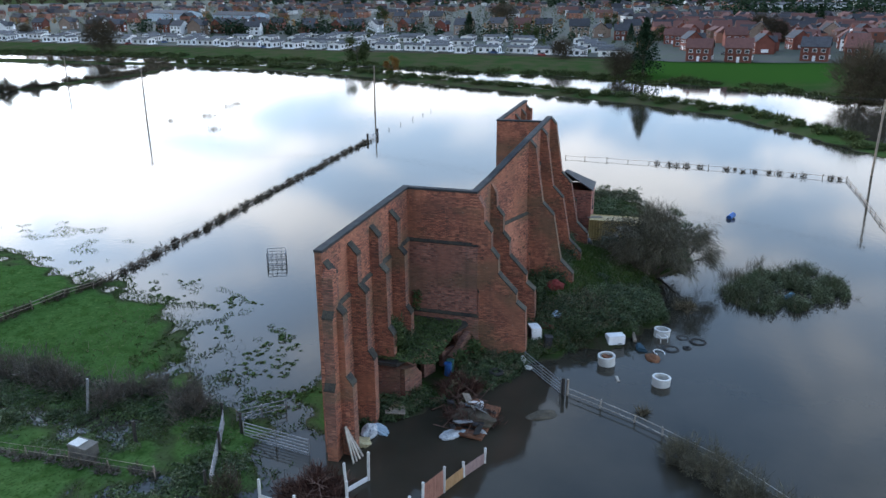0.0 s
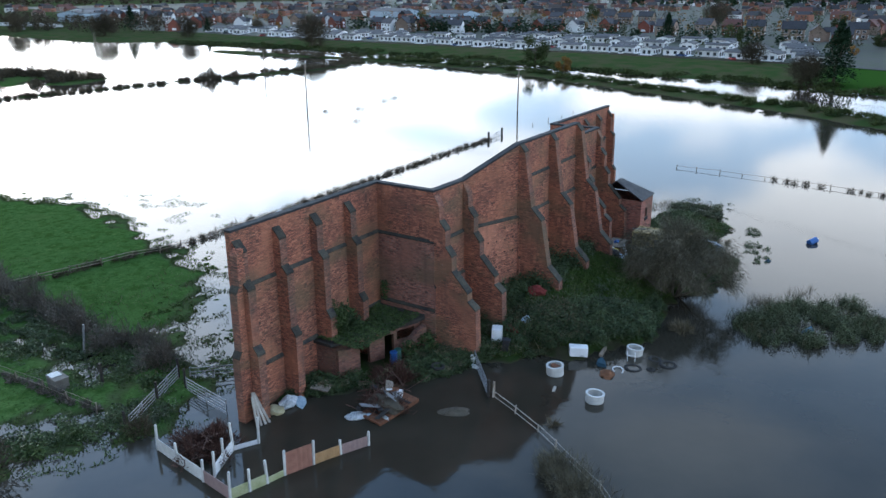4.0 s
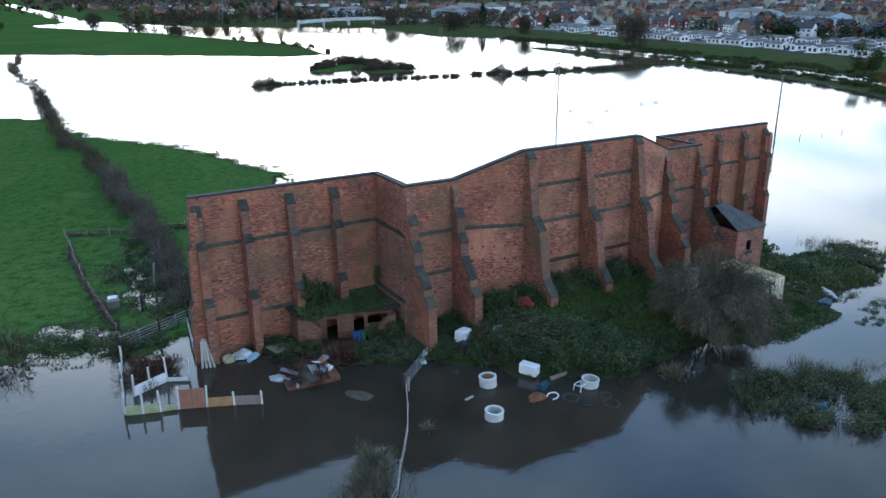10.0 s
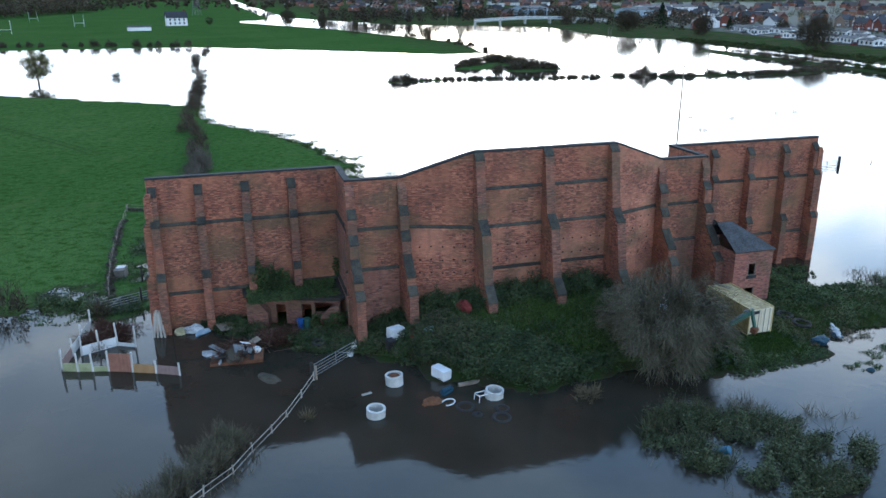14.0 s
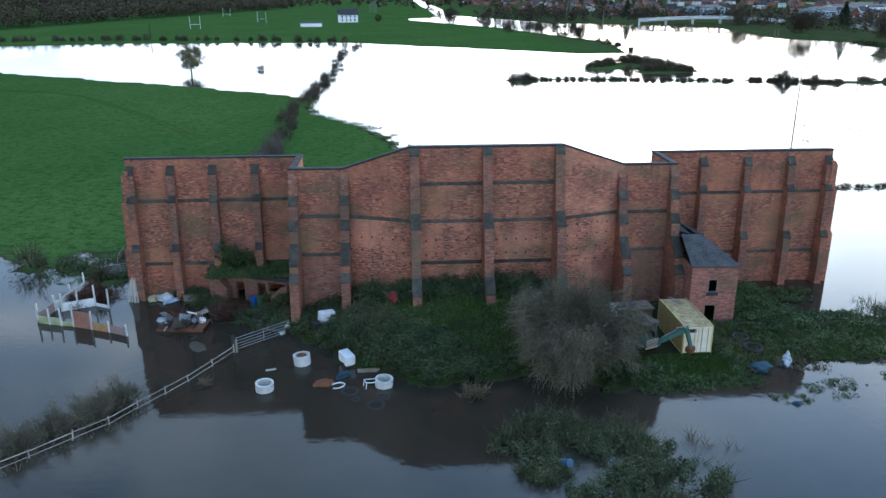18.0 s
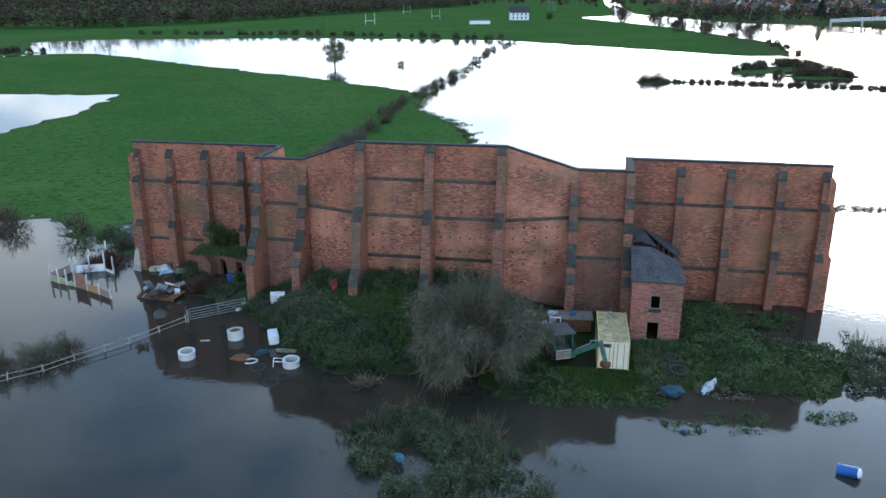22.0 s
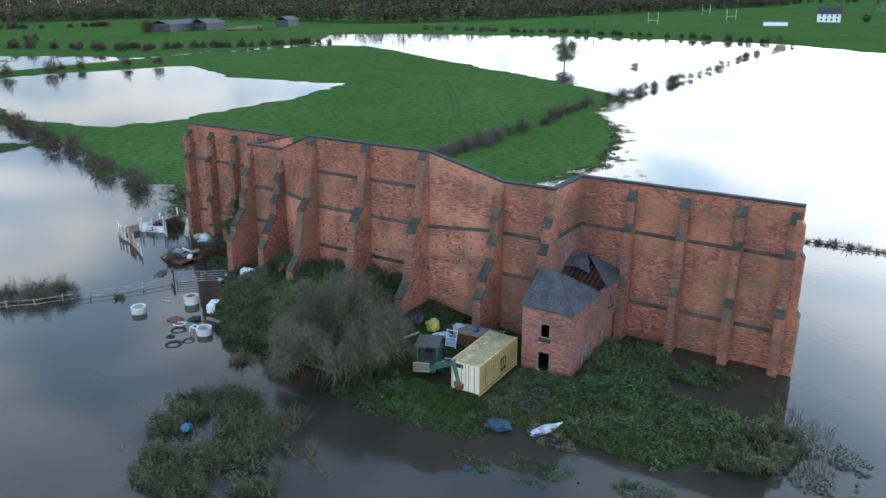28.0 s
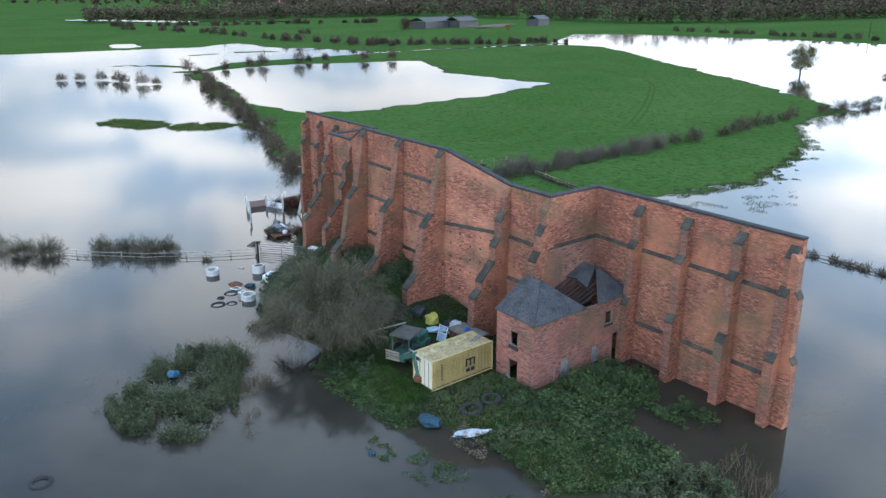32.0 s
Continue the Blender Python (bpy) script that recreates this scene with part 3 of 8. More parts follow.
def ground_height(x, y):
    far = np.clip((np.hypot(x, y) - 60) / 150, 0, 1)
    rag = 2.6 * waves(x, y, 9, 1) + 3.6 * waves(x, y, 3.1, 2) + (6.0 - 5.0 * np.clip(far * 2, 0, 1)) * waves(x, y, 1.5, 7)
    near = 1 - far
    d = line_distance(x, y, FIELD, True)
    d = np.minimum(d, -line_distance(x, y, POND, True))
    for poly in (EAST, NORTH):
        d = np.maximum(d, line_distance(x, y, poly, True))
    d = np.maximum(d, 4.5 - line_distance(x, y, BANK, False))
    for pts, w in SPURS:
        d = np.maximum(d, w - line_distance(x, y, pts, False))
    for pts, w in PUDDLES:
        d = np.minimum(d, line_distance(x, y, pts, False) - w)
    soggy = np.clip((-12 - x) / 4, 0, 1) * np.clip((x + 46) / 4, 0, 1) * np.clip((46 - y) / 6, 0, 1) * np.clip((y - 9) / 3, 0, 1)
    d = d + rag * (0.75 + 0.25 * far)
    d = np.minimum(d, d - soggy * 7 * np.clip(waves(x, y, 3.3, 8) + 0.6 * waves(x, y, 1.5, 9) - 0.24, 0, 1) * np.clip(d / 3, 0, 1.5))
    h = np.clip(0.06 * d, -0.6, 0.30) + 0.10 * waves(x, y, 23, 3) * np.clip(d, 0, 1)
    isle = line_distance(x, y, ISLAND, True) + 0.28 * rag * near
    mound = 3.0 * np.exp(-(((x + 1.5) / 11.0) ** 4)) * np.clip((y + 13.5) / 10.0, 0, 1) ** 1.2
    isle_h = np.clip(0.14 * isle, -0.6, 0.38) + np.where(isle > 0, mound, 0) + 0.12 * waves(x, y, 2.3, 5) * np.clip(isle, 0, 1)
    h = np.maximum(h, isle_h)
    bank = np.clip(1.2 - 0.25 * np.abs(line_distance(x, y, BANK, False)), 0, 1.2) * (x > 90)
    rise = np.clip(line_distance(x, y, EAST, True) / 25, 0, 1) * 1.6
    return h + bank * 0.7 + rise


def height_at(x, y):
    return float(ground_height(np.array([float(x)]), np.array([float(y)]))[0])


def spread(lo, hi, fine0, fine1, step, grow):
    v = list(np.arange(fine0, fine1, step))
    s, a = step, v[0]
    left = []
    while a > lo:
        s = s * grow
        a -= s
        left.append(a)
    s, b = step, v[-1]
    right = []
    while b < hi:
        s = s * grow
        b += s
        right.append(b)
    return np.array(left[::-1] + v + right)


gx, gy = spread(-3300, 3300, -54, 44, 0.75, 1.03), spread(-280, 3300, -26, 150, 0.75, 1.03)
GX, GY = np.meshgrid(gx, gy)
GZ = ground_height(GX.ravel(), GY.ravel())
nx, ny = len(gx), len(gy)
gi = np.arange(nx * ny).reshape(ny, nx)
quads = np.stack([gi[:-1, :-1], gi[:-1, 1:], gi[1:, 1:], gi[1:, :-1]], -1).reshape(-1, 4)


def grass_material():
    m = bpy.data.materials.new("flood_meadow")
    m.use_nodes = True
    n, l = m.node_tree.nodes, m.node_tree.links
    p = n["Principled BSDF"]
    geo, sep = n.new("ShaderNodeNewGeometry"), n.new("ShaderNodeSeparateXYZ")
    l.new(geo.outputs["Position"], sep.inputs[0])

    def noise_at(scale, lo, hi, detail=4):
        t, r = n.new("ShaderNodeTexNoise"), n.new("ShaderNodeMapRange")
        t.inputs["Scale"].default_value, t.inputs["Detail"].default_value = scale, detail
        r.inputs["From Min"].default_value, r.inputs["From Max"].default_value = lo, hi
        l.new(geo.outputs["Position"], t.inputs["Vector"])
        l.new(t.outputs["Fac"], r.inputs["Value"])
        return r.outputs["Result"]

    def mixed(fac, a, b):
        x = n.new("ShaderNodeMix")
        x.data_type = 'RGBA'
        l.new(fac, x.inputs["Factor"])
        for s, v in (("A", a), ("B", b)):
            if isinstance(v, tuple):
                x.inputs[s].default_value = (*v, 1)
            else:
                l.new(v, x.inputs[s])
        return x.outputs["Result"]

    col = mixed(noise_at(0.02, 0.4, 0.6), (0.046, 0.098, 0.026), (0.062, 0.116, 0.034))
    col = mixed(noise_at(0.9, 0.44, 0.70, 6), col, (0.030, 0.064, 0.014))
    col = mixed(noise_at(5.0, 0.50, 0.72, 3), col, (0.024, 0.050, 0.012))
    col = mixed(noise_at(2.2, 0.60, 0.74, 3), col, (0.085, 0.135, 0.042))
    col = mixed(noise_at(0.12, 0.6, 0.75), col, (0.068, 0.108, 0.034))
    # rough earth about the wall, rank grass east of the river
    out, isl, est = n.new("ShaderNodeVectorMath"), n.new("ShaderNodeMapRange"), n.new("ShaderNodeMapRange")
    out.operation = 'DISTANCE'
    flat = n.new("ShaderNodeCombineXYZ")
    l.new(sep.outputs["X"], flat.inputs["X"])
    l.new(sep.outputs["Y"], flat.inputs["Y"])
    l.new(flat.outputs[0], out.inputs[0])
    out.inputs[1].default_value = (6, -6, 0)
    isl.inputs["From Min"].default_value, isl.inputs["From Max"].default_value = 44, 30
    l.new(out.outputs["Value"], isl.inputs["Value"])
    est.inputs["From Min"].default_value, est.inputs["From Max"].default_value = 70, 110
    l.new(sep.outputs["X"], est.inputs["Value"])
    rough_earth = mixed(noise_at(0.5, 0.34, 0.56), (0.033, 0.031, 0.019), (0.024, 0.040, 0.012))
    col = mixed(isl.outputs["Result"], col, rough_earth)
    rank = mixed(noise_at(0.15, 0.4, 0.6), (0.035, 0.06, 0.02), (0.062, 0.062, 0.032))
    lawn = n.new("ShaderNodeMapRange")
    lawn.inputs["From Min"].default_value, lawn.inputs["From Max"].default_value = 12, -4
    l.new(sep.outputs["Y"], lawn.inputs["Value"])
    beyond, both = n.new("ShaderNodeMapRange"), n.new("ShaderNodeMath")
    beyond.inputs["From Min"].default_value, beyond.inputs["From Max"].default_value = 168, 190
    both.operation = 'MULTIPLY'
    l.new(sep.outputs["X"], beyond.inputs["Value"])
    l.new(lawn.outputs["Result"], both.inputs[0])
    l.new(beyond.outputs["Result"], both.inputs[1])
    rank = mixed(both.outputs[0], rank, (0.030, 0.075, 0.014))
    col = mixed(est.outputs["Result"], col, rank)
    low = n.new("ShaderNodeMapRange")
    low.inputs["From Min"].default_value, low.inputs["From Max"].default_value = 0.10, -0.02
    l.new(sep.outputs["Z"], low.inputs["Value"])
    col = mixed(low.outputs["Result"], col, (0.05, 0.042, 0.03))
    l.new(col, p.inputs["Base Color"])
    p.inputs["Roughness"].default_value, p.inputs["Specular IOR Level"].default_value = 1.0, 0.0
    bp, bn = n.new("ShaderNodeBump"), n.new("ShaderNodeTexNoise")
    bn.inputs["Scale"].default_value, bn.inputs["Detail"].default_value = 5.0, 4
    l.new(geo.outputs["Position"], bn.inputs["Vector"])
    l.new(bn.outputs["Fac"], bp.inputs["Height"])
    bp.inputs["Strength"].default_value, bp.inputs["Distance"].default_value = 0.6, 0.15
    l.new(bp.outputs["Normal"], p.inputs["Normal"])
    return m


def water_material():
    m = bpy.data.materials.new("flood_water")
    m.use_nodes = True
    n, l = m.node_tree.nodes, m.node_tree.links
    p = n["Principled BSDF"]
    geo = n.new("ShaderNodeNewGeometry")
    t, r, x = n.new("ShaderNodeTexNoise"), n.new("ShaderNodeMapRange"), n.new("ShaderNodeMix")
    t.inputs["Scale"].default_value, t.inputs["Detail"].default_value = 0.12, 4
    r.inputs["From Min"].default_value, r.inputs["From Max"].default_value = 0.35, 0.65
    l.new(geo.outputs["Position"], t.inputs["Vector"])
    l.new(t.outputs["Fac"], r.inputs["Value"])
    x.data_type = 'RGBA'
    x.inputs["A"].default_value, x.inputs["B"].default_value = (0.024, 0.022, 0.016, 1), (0.040, 0.035, 0.026, 1)
    l.new(r.outputs["Result"], x.inputs["Factor"])
    l.new(x.outputs["Result"], p.inputs["Base Color"])
    p.inputs["Roughness"].default_value, p.inputs["IOR"].default_value = 0.05, 1.33
    w, bp = n.new("ShaderNodeTexNoise"), n.new("ShaderNodeBump")
    w.inputs["Scale"].default_value, w.inputs["Detail"].default_value = 1.4, 3
    l.new(geo.outputs["Position"], w.inputs["Vector"])
    l.new(w.outputs["Fac"], bp.inputs["Height"])
    bp.inputs["Strength"].default_value, bp.inputs["Distance"].default_value = 0.12, 0.05
    l.new(bp.outputs["Normal"], p.inputs["Normal"])
    return m


ground_mesh = soup("ground", np.stack([GX.ravel(), GY.ravel(), GZ], -1), quads, grass_material())
ground_mesh.polygons.foreach_set("use_smooth", [True] * len(ground_mesh.polygons))
tagged(new("ground", ground_mesh), "flooded grass meadows with ragged muddy shorelines", "ground", kind="structure")
wb = bmesh.new()
wb.faces.new([wb.verts.new(p) for p in ((-3300, -400, 0), (3300, -400, 0), (3300, 3300, 0), (-3300, 3300, 0))])
solo("water", wb, water_material(), "still brown flood water mirroring the pale sky", "water", kind="structure")


# ---- the buttressed brick wall ----
LINE = [(-33.3, 7.7), (-17.2, 7.7), (-17.3, 2.1), (-12.6, 2.0), (-6.75, 0.0), (6.75, 0.0), (12.8, 2.0), (17.6, 2.0), (17.6, 7.5), (35.3, 7.5)]
TOPS = [13.65, 13.65, 13.65, 13.65, 15.85, 15.85, 13.6, 13.6, 13.55, 13.5]
LEDGES = [(3.25, 9.55), (3.6, 9.5), (5.75, 9.35), (9.35,), (5.5, 9.3, 12.65), (9.3,), (5.6, 9.2), (3.4, 9.4), (3.2, 9.4)]
BANDS = [(BRICK_ORANGE, BRICK_BUFF, BRICK_ORANGE), (BRICK_DARK, BRICK_DARK, BRICK_ORANGE), (BRICK_DARK, BRICK_BUFF, BRICK_ORANGE), (BRICK_PINK, BRICK_ORANGE), (BRICK_PINK, BRICK_PINK, BRICK_BUFF, BRICK_ORANGE),
         (BRICK_PINK, BRICK_PINK), (BRICK_DARK, BRICK_BUFF, BRICK_ORANGE), (BRICK_DARK, BRICK_DARK, BRICK_ORANGE), (BRICK_ORANGE, BRICK_BUFF, BRICK_ORANGE)]
STEP, THICK = 0.13, 0.45


def offset_line(e):
    """The plan line moved towards the front by e metres, with mitred corners."""
    out = []
    for i, p in enumerate(LINE):
        ns = []
        for a, b in ((i - 1, i), (i, i + 1)):
            if 0 <= a and b < len(LINE):
                d = (Vector(LINE[b]) - Vector(LINE[a])).normalized()
                ns.append(Vector((d.y, -d.x)))
        n = sum(ns, Vector((0, 0)))
        n = n / n.length
        out.append(Vector(p) + n * (e / max(n.dot(ns[0]), 0.3)))
    return out


def slab(a0, a1, b1, b0, zb, z0, z1):
    """A solid on the plan quad a0 a1 b1 b0 (a: front, b: back), flat below, its top from z0 to z1."""
    bm = bmesh.new()
    lo = [bm.verts.new((p.x, p.y, zb)) for p in (a0, a1, b1, b0)]
    hi = [bm.verts.new((p.x, p.y, z)) for p, z in ((a0, z0), (a1, z1), (b1, z1), (b0, z0))]
    bm.faces.new(lo[::-1])
    bm.faces.new(hi)
    for i in range(4):
        j = (i + 1) % 4
        bm.faces.new((lo[i], lo[j], hi[j], hi[i]))
    bmesh.ops.recalc_face_normals(bm, faces=bm.faces)
    return bm


ruin = thing("ruined_wall", "tall stepped red-brick wall with buttresses and dark coping, standing in floodwater", "wall ruin")
back = offset_line(-THICK)
for i in range(len(LINE) - 1):
    zs = [-0.9, *LEDGES[i]]
    nb = len(zs)
    for k in range(nb):
        e = STEP * (nb - 1 - k)
        f = offset_line(e)
        last = k == nb - 1
        z0, z1 = (TOPS[i], TOPS[i + 1]) if last else (zs[k + 1], zs[k + 1])
        part("wall_panel", slab(f[i], f[i + 1], back[i + 1], back[i], zs[k], z0, z1), BANDS[i][k], ruin)
        if not last:
            up, lo = offset_line(e - STEP - 0.01), offset_line(e + 0.05)
            bm = bmesh.new()
            z = zs[k + 1]
            va = [bm.verts.new(q) for p, pu in ((lo[i], up[i]), (lo[i + 1], up[i + 1])) for q in ((p.x, p.y, z - 0.07), (p.x, p.y, z + 0.0), (pu.x, pu.y, z + 0.21), (pu.x, pu.y, z - 0.07))]
            bm.faces.new(va[:4])
            bm.faces.new(va[7:3:-1])
            for q in range(4):
                r = (q + 1) % 4
                bm.faces.new((va[r], va[q], va[q + 4], va[r + 4]))
            bmesh.ops.recalc_face_normals(bm, faces=bm.faces)
            part("string_course", bm, SLATE, ruin, "sloping dark blue-brick ledge")
    fo, bo = offset_line(0.05), offset_line(-THICK - 0.05)
    bm = slab(fo[i], fo[i + 1], bo[i + 1], bo[i], 0, 0.17, 0.17)
    for v in bm.verts:
        along = 0 if min((v.co.xy - fo[i]).length, (v.co.xy - bo[i]).length) < min((v.co.xy - fo[i + 1]).length, (v.co.xy - bo[i + 1]).length) else 1
        v.co.z += TOPS[i + along] - 0.02
    part("coping", bm, COPING, ruin, "dark weathered coping")


def buttress(at, facing, wide, profile, mat, base=-0.9, steep=1.7):
    """A pier on the wall at a plan point: profile rows (out, z) from the top down; facing in degrees (0 is -y)."""
    bm = bmesh.new()
    ring = [(-0.3, profile[0][1])] + profile + [(profile[-1][0], base), (-0.3, base)]
    turn = Matrix.Translation((at[0], at[1], 0)) @ Matrix.Rotation(radians(facing), 4, 'Z')
    prism(bm, [turn @ Vector((-wide / 2, -d, z)) for d, z in ring], turn.to_3x3() @ Vector((wide, 0, 0)))
    ob = part("buttress", bm, mat, ruin)
    for (d0, z0), (d1, z1) in zip(profile, profile[1:]):
        if not (d1 - d0 > 0.25 and (z0 - z1) < steep * (d1 - d0)) and z0 - z1 > 0.6:
            face = bmesh.new()
            prism(face, [turn @ Vector((-wide / 2 + 0.01, -d, z)) for d, z in ((d0 - 0.1, z0), (d0 + 0.03, z0), (d1 + 0.03, z1), (d1 - 0.1, z1))], turn.to_3x3() @ Vector((wide - 0.02, 0, 0)))
            part("facing", face, BRICK_PIER, ob, "dull weathered brick facing")
        if d1 - d0 > 0.25 and (z0 - z1) < steep * (d1 - d0):
            cap = bmesh.new()
            o = wide / 2 + 0.015
            s = (z0 - z1) / (d1 - d0)
            ring = [(d0 - 0.02, z0 + 0.0), (d0 - 0.02, z0 + 0.09), (d1 + 0.04, z1 + 0.09 - 0.04 * s), (d1 + 0.04, z1 - 0.10)]
            prism(cap, [turn @ Vector((-o, -d, z)) for d, z in ring], turn.to_3x3() @ Vector((2 * o, 0, 0)))
            part("weathering", cap, SLATE, ob, "dark blue-brick sloping cap")
    return ob


WING = [(0.05, 12.95), (0.62, 12.3), (0.64, 10.25), (1.12, 9.75), (1.15, 5.6), (1.55, 5.05), (1.57, 1.0)]
STRONG = [(0.10, 13.4), (0.55, 12.6), (0.60, 11.4), (1.15, 10.7), (1.15, 9.3), (1.72, 8.6), (1.75, 7.35), (3.2, 5.8), (3.22, 5.05), (3.95, 4.45), (4.1, 0.5)]
TALL = [(0.12, 15.8), (0.55, 15.3), (1.35, 10.35), (2.35, 9.3), (3.15, 5.1), (4.3, 3.95), (4.35, 2.4)]
for x in (-32.85, -29.1, -25.2, -21.2):
    buttress((x, 7.7), 0, 0.70, WING, BRICK_ORANGE)
for x in (22.2, 26.6, 31.0, 34.85):
    buttress((x, 7.5), 0, 0.70, WING, BRICK_ORANGE)
SIDE = [(0.03, 12.6), (0.28, 12.2), (0.30, 10.1), (0.56, 9.7), (0.58, 5.4), (0.84, 5.0), (0.86, 1.0)]
buttress((-33.25, 7.3), -90, 0.70, SIDE, BRICK_ORANGE)
buttress((35.25, 7.1), 90, 0.70, SIDE, BRICK_ORANGE)
for x in (-17.0, -12.5, 12.6, 17.35):
    buttress((x, 2.1), 0, 0.78, STRONG, BRICK_ORANGE)
for x in (-6.3, 0.0, 6.3):
    buttress((x, 0.0), 0, 0.8, TALL, BRICK_ORANGE)
# a dark block proud of the brick replaces each hole and its shade
hole_shade_mesh = mesh_of("putlog_hole", boxed(-0.07, 0.07, -0.012, 0.03, -0.07, 0.07), HOLE_SHADE)


def putlogs(seg, rows, n, e):
    """Rows of small dark blocks in one face of the wall, standing in for the shade inside scaffold holes."""
    f = offset_line(e)
    a, b = f[seg], f[seg + 1]
    d = (b - a).normalized()
    ang = math.degrees(math.atan2(d.y, d.x))
    for z in rows:
        for k in range(n):
            p = a.lerp(b, (k + 0.6) / (n + 0.2))
            ob = part("putlog_hole", hole_shade_mesh, None, ruin)
            ob.matrix_local = pose(p.x, p.y, z + 0.05 * math.sin(k * 3.7 + z), 0, 0, ang)


putlogs(4, (4.6, 6.3, 7.6), 15, 2 * STEP + 0.004)
putlogs(3, (5.2, 6.4, 7.6), 6, STEP + 0.004)
putlogs(5, (5.2, 6.4, 7.6, 8.6), 6, STEP + 0.004)


# ---- the two-storey brick shed ----
shed = thing("brick_shed", "derelict two-storey red-brick shed with a broken slate roof", "shed")
SX0, SX1, SY0, SY1, EAVE = 17.75, 21.9, -3.55, 7.35, 5.6
part("wall", boxed(SX0, SX0 + 0.23, SY0, 2.0, -0.3, EAVE), BRICK_SHED, shed)


def pierced(along, x0, x1, fixed, thick, z0, z1, holes):
    """A wall with rectangular openings (a0, a1, b0, b1) through it; along is 'x' or 'y'."""
    bm = bmesh.new()
    us = sorted({x0, x1, *[h[0] for h in holes], *[h[1] for h in holes]})
    vs = sorted({z0, z1, *[h[2] for h in holes], *[h[3] for h in holes]})
    for a, b in zip(us, us[1:]):
        for c, d in zip(vs, vs[1:]):
            if not any(h[0] <= a and b <= h[1] and h[2] <= c and d <= h[3] for h in holes):
                if along == 'x':
                    box(bm, a, b, fixed, fixed + thick, c, d)
                else:
                    box(bm, fixed, fixed + thick, a, b, c, d)
    bmesh.ops.remove_doubles(bm, verts=bm.verts, dist=0.001)
    seen = {}
    for f in bm.faces:
        seen.setdefault(tuple(round(v, 3) for v in f.calc_center_median()), []).append(f)
    bmesh.ops.delete(bm, geom=[f for fs in seen.values() if len(fs) > 1 for f in fs], context='FACES_ONLY')
    bmesh.ops.recalc_face_normals(bm, faces=bm.faces)
    return bm


SOUTH = [(19.3, 20.15, 3.3, 4.5), (19.15, 20.2, -0.1, 2.1)]
EASTW = [(4.3, 5.1, 3.6, 4.75), (5.3, 6.1, 0.0, 2.6), (2.9, 3.7, 0.7, 2.1), (-0.6, 0.4, 0.3, 1.95)]
part("wall", pierced('x', SX0 + 0.23, SX1, SY0, 0.23, -0.3, EAVE, SOUTH), BRICK_SHED, shed)
part("wall", pierced('y', SY0 + 0.23, SY1, SX1 - 0.23, 0.23, -0.3, EAVE, EASTW), BRICK_SHED, shed)
part("upper_floor", boxed(SX0 + 0.25, SX1 - 0.25, SY0 + 0.25, 2.0, 2.6, 2.75), WOOD_DARK, shed)


def roof_face(*pts):
    bm = bmesh.new()
    f = bm.faces.new([bm.verts.new(p) for p in pts])
    f.normal_update()
    up = f.normal if f.normal.z > 0 else -f.normal
    r = bmesh.ops.extrude_face_region(bm, geom=[f])
    bmesh.ops.translate(bm, vec=-up * 0.09, verts=[v for v in r["geom"] if isinstance(v, bmesh.types.BMVert)])
    bmesh.ops.recalc_face_normals(bm, faces=bm.faces)
    return bm


e, zz = 0.12, EAVE + 0.05
rA, rB = (SX0 - e, -0.45, 7.65), (19.3, -0.45, 7.65)
part("roof_slope", roof_face((SX0 - e, SY0 - e, zz), (SX1 + e, SY0 - e, zz), rB, rA), ROOF_SLATE, shed)
part("roof_slope", roof_face((SX1 + e, SY0 - e, zz), (SX1 + e, 1.9, zz), rB), ROOF_SLATE, shed)
part("roof_slope", roof_face((SX1 + e, 1.9, zz), (SX0 - e, 1.9, zz), rA, rB), ROOF_SLATE, shed)
# the rear roof, its south slope broken open down to the rafters
rC, rD = (SX0 - e, 6.0, 7.35), (19.0, 6.1, 7.3)
part("roof_slope", roof_face((SX1 + e, 3.1, zz), (SX1 + e, SY1, zz), rD), ROOF_SLATE, shed)
part("roof_slope", roof_face((SX1 + e, SY1, zz), (SX0 - e, SY1, zz), rC, rD), ROOF_SLATE, shed)
part("roof_slope", roof_face((SX0 - e, 4.0, 6.55), (18.9, 4.1, 6.6), (20.2, 3.9, 6.3), rD, rC), ROOF_SLATE, shed, "broken edge of slating")
for k in range(9):
    x = SX0 + 0.1 + k * 0.42
    top = 5.9 if x < 19.0 else 5.9 - (x - 19.0) * 1.0
    bm = bmesh.new()
    rod(bm, (x, 2.0, zz), (x, top, zz + (top - 2.0) * 0.37), 0.045, sides=4)
    part("rafter", bm, WOOD_DARK, shed, "bare dark rafter")
bm = bmesh.new()
rod(bm, rA, rB, 0.07)
rod(bm, rB, (SX1 + e, SY0 - e, zz + 0.05), 0.06)
part("ridge_tiles", bm, COPING, shed)
FRAME = material("window_frame", (0.13, 0.125, 0.10), (0.24, 0.23, 0.19), 3, 0.8, 0.2)


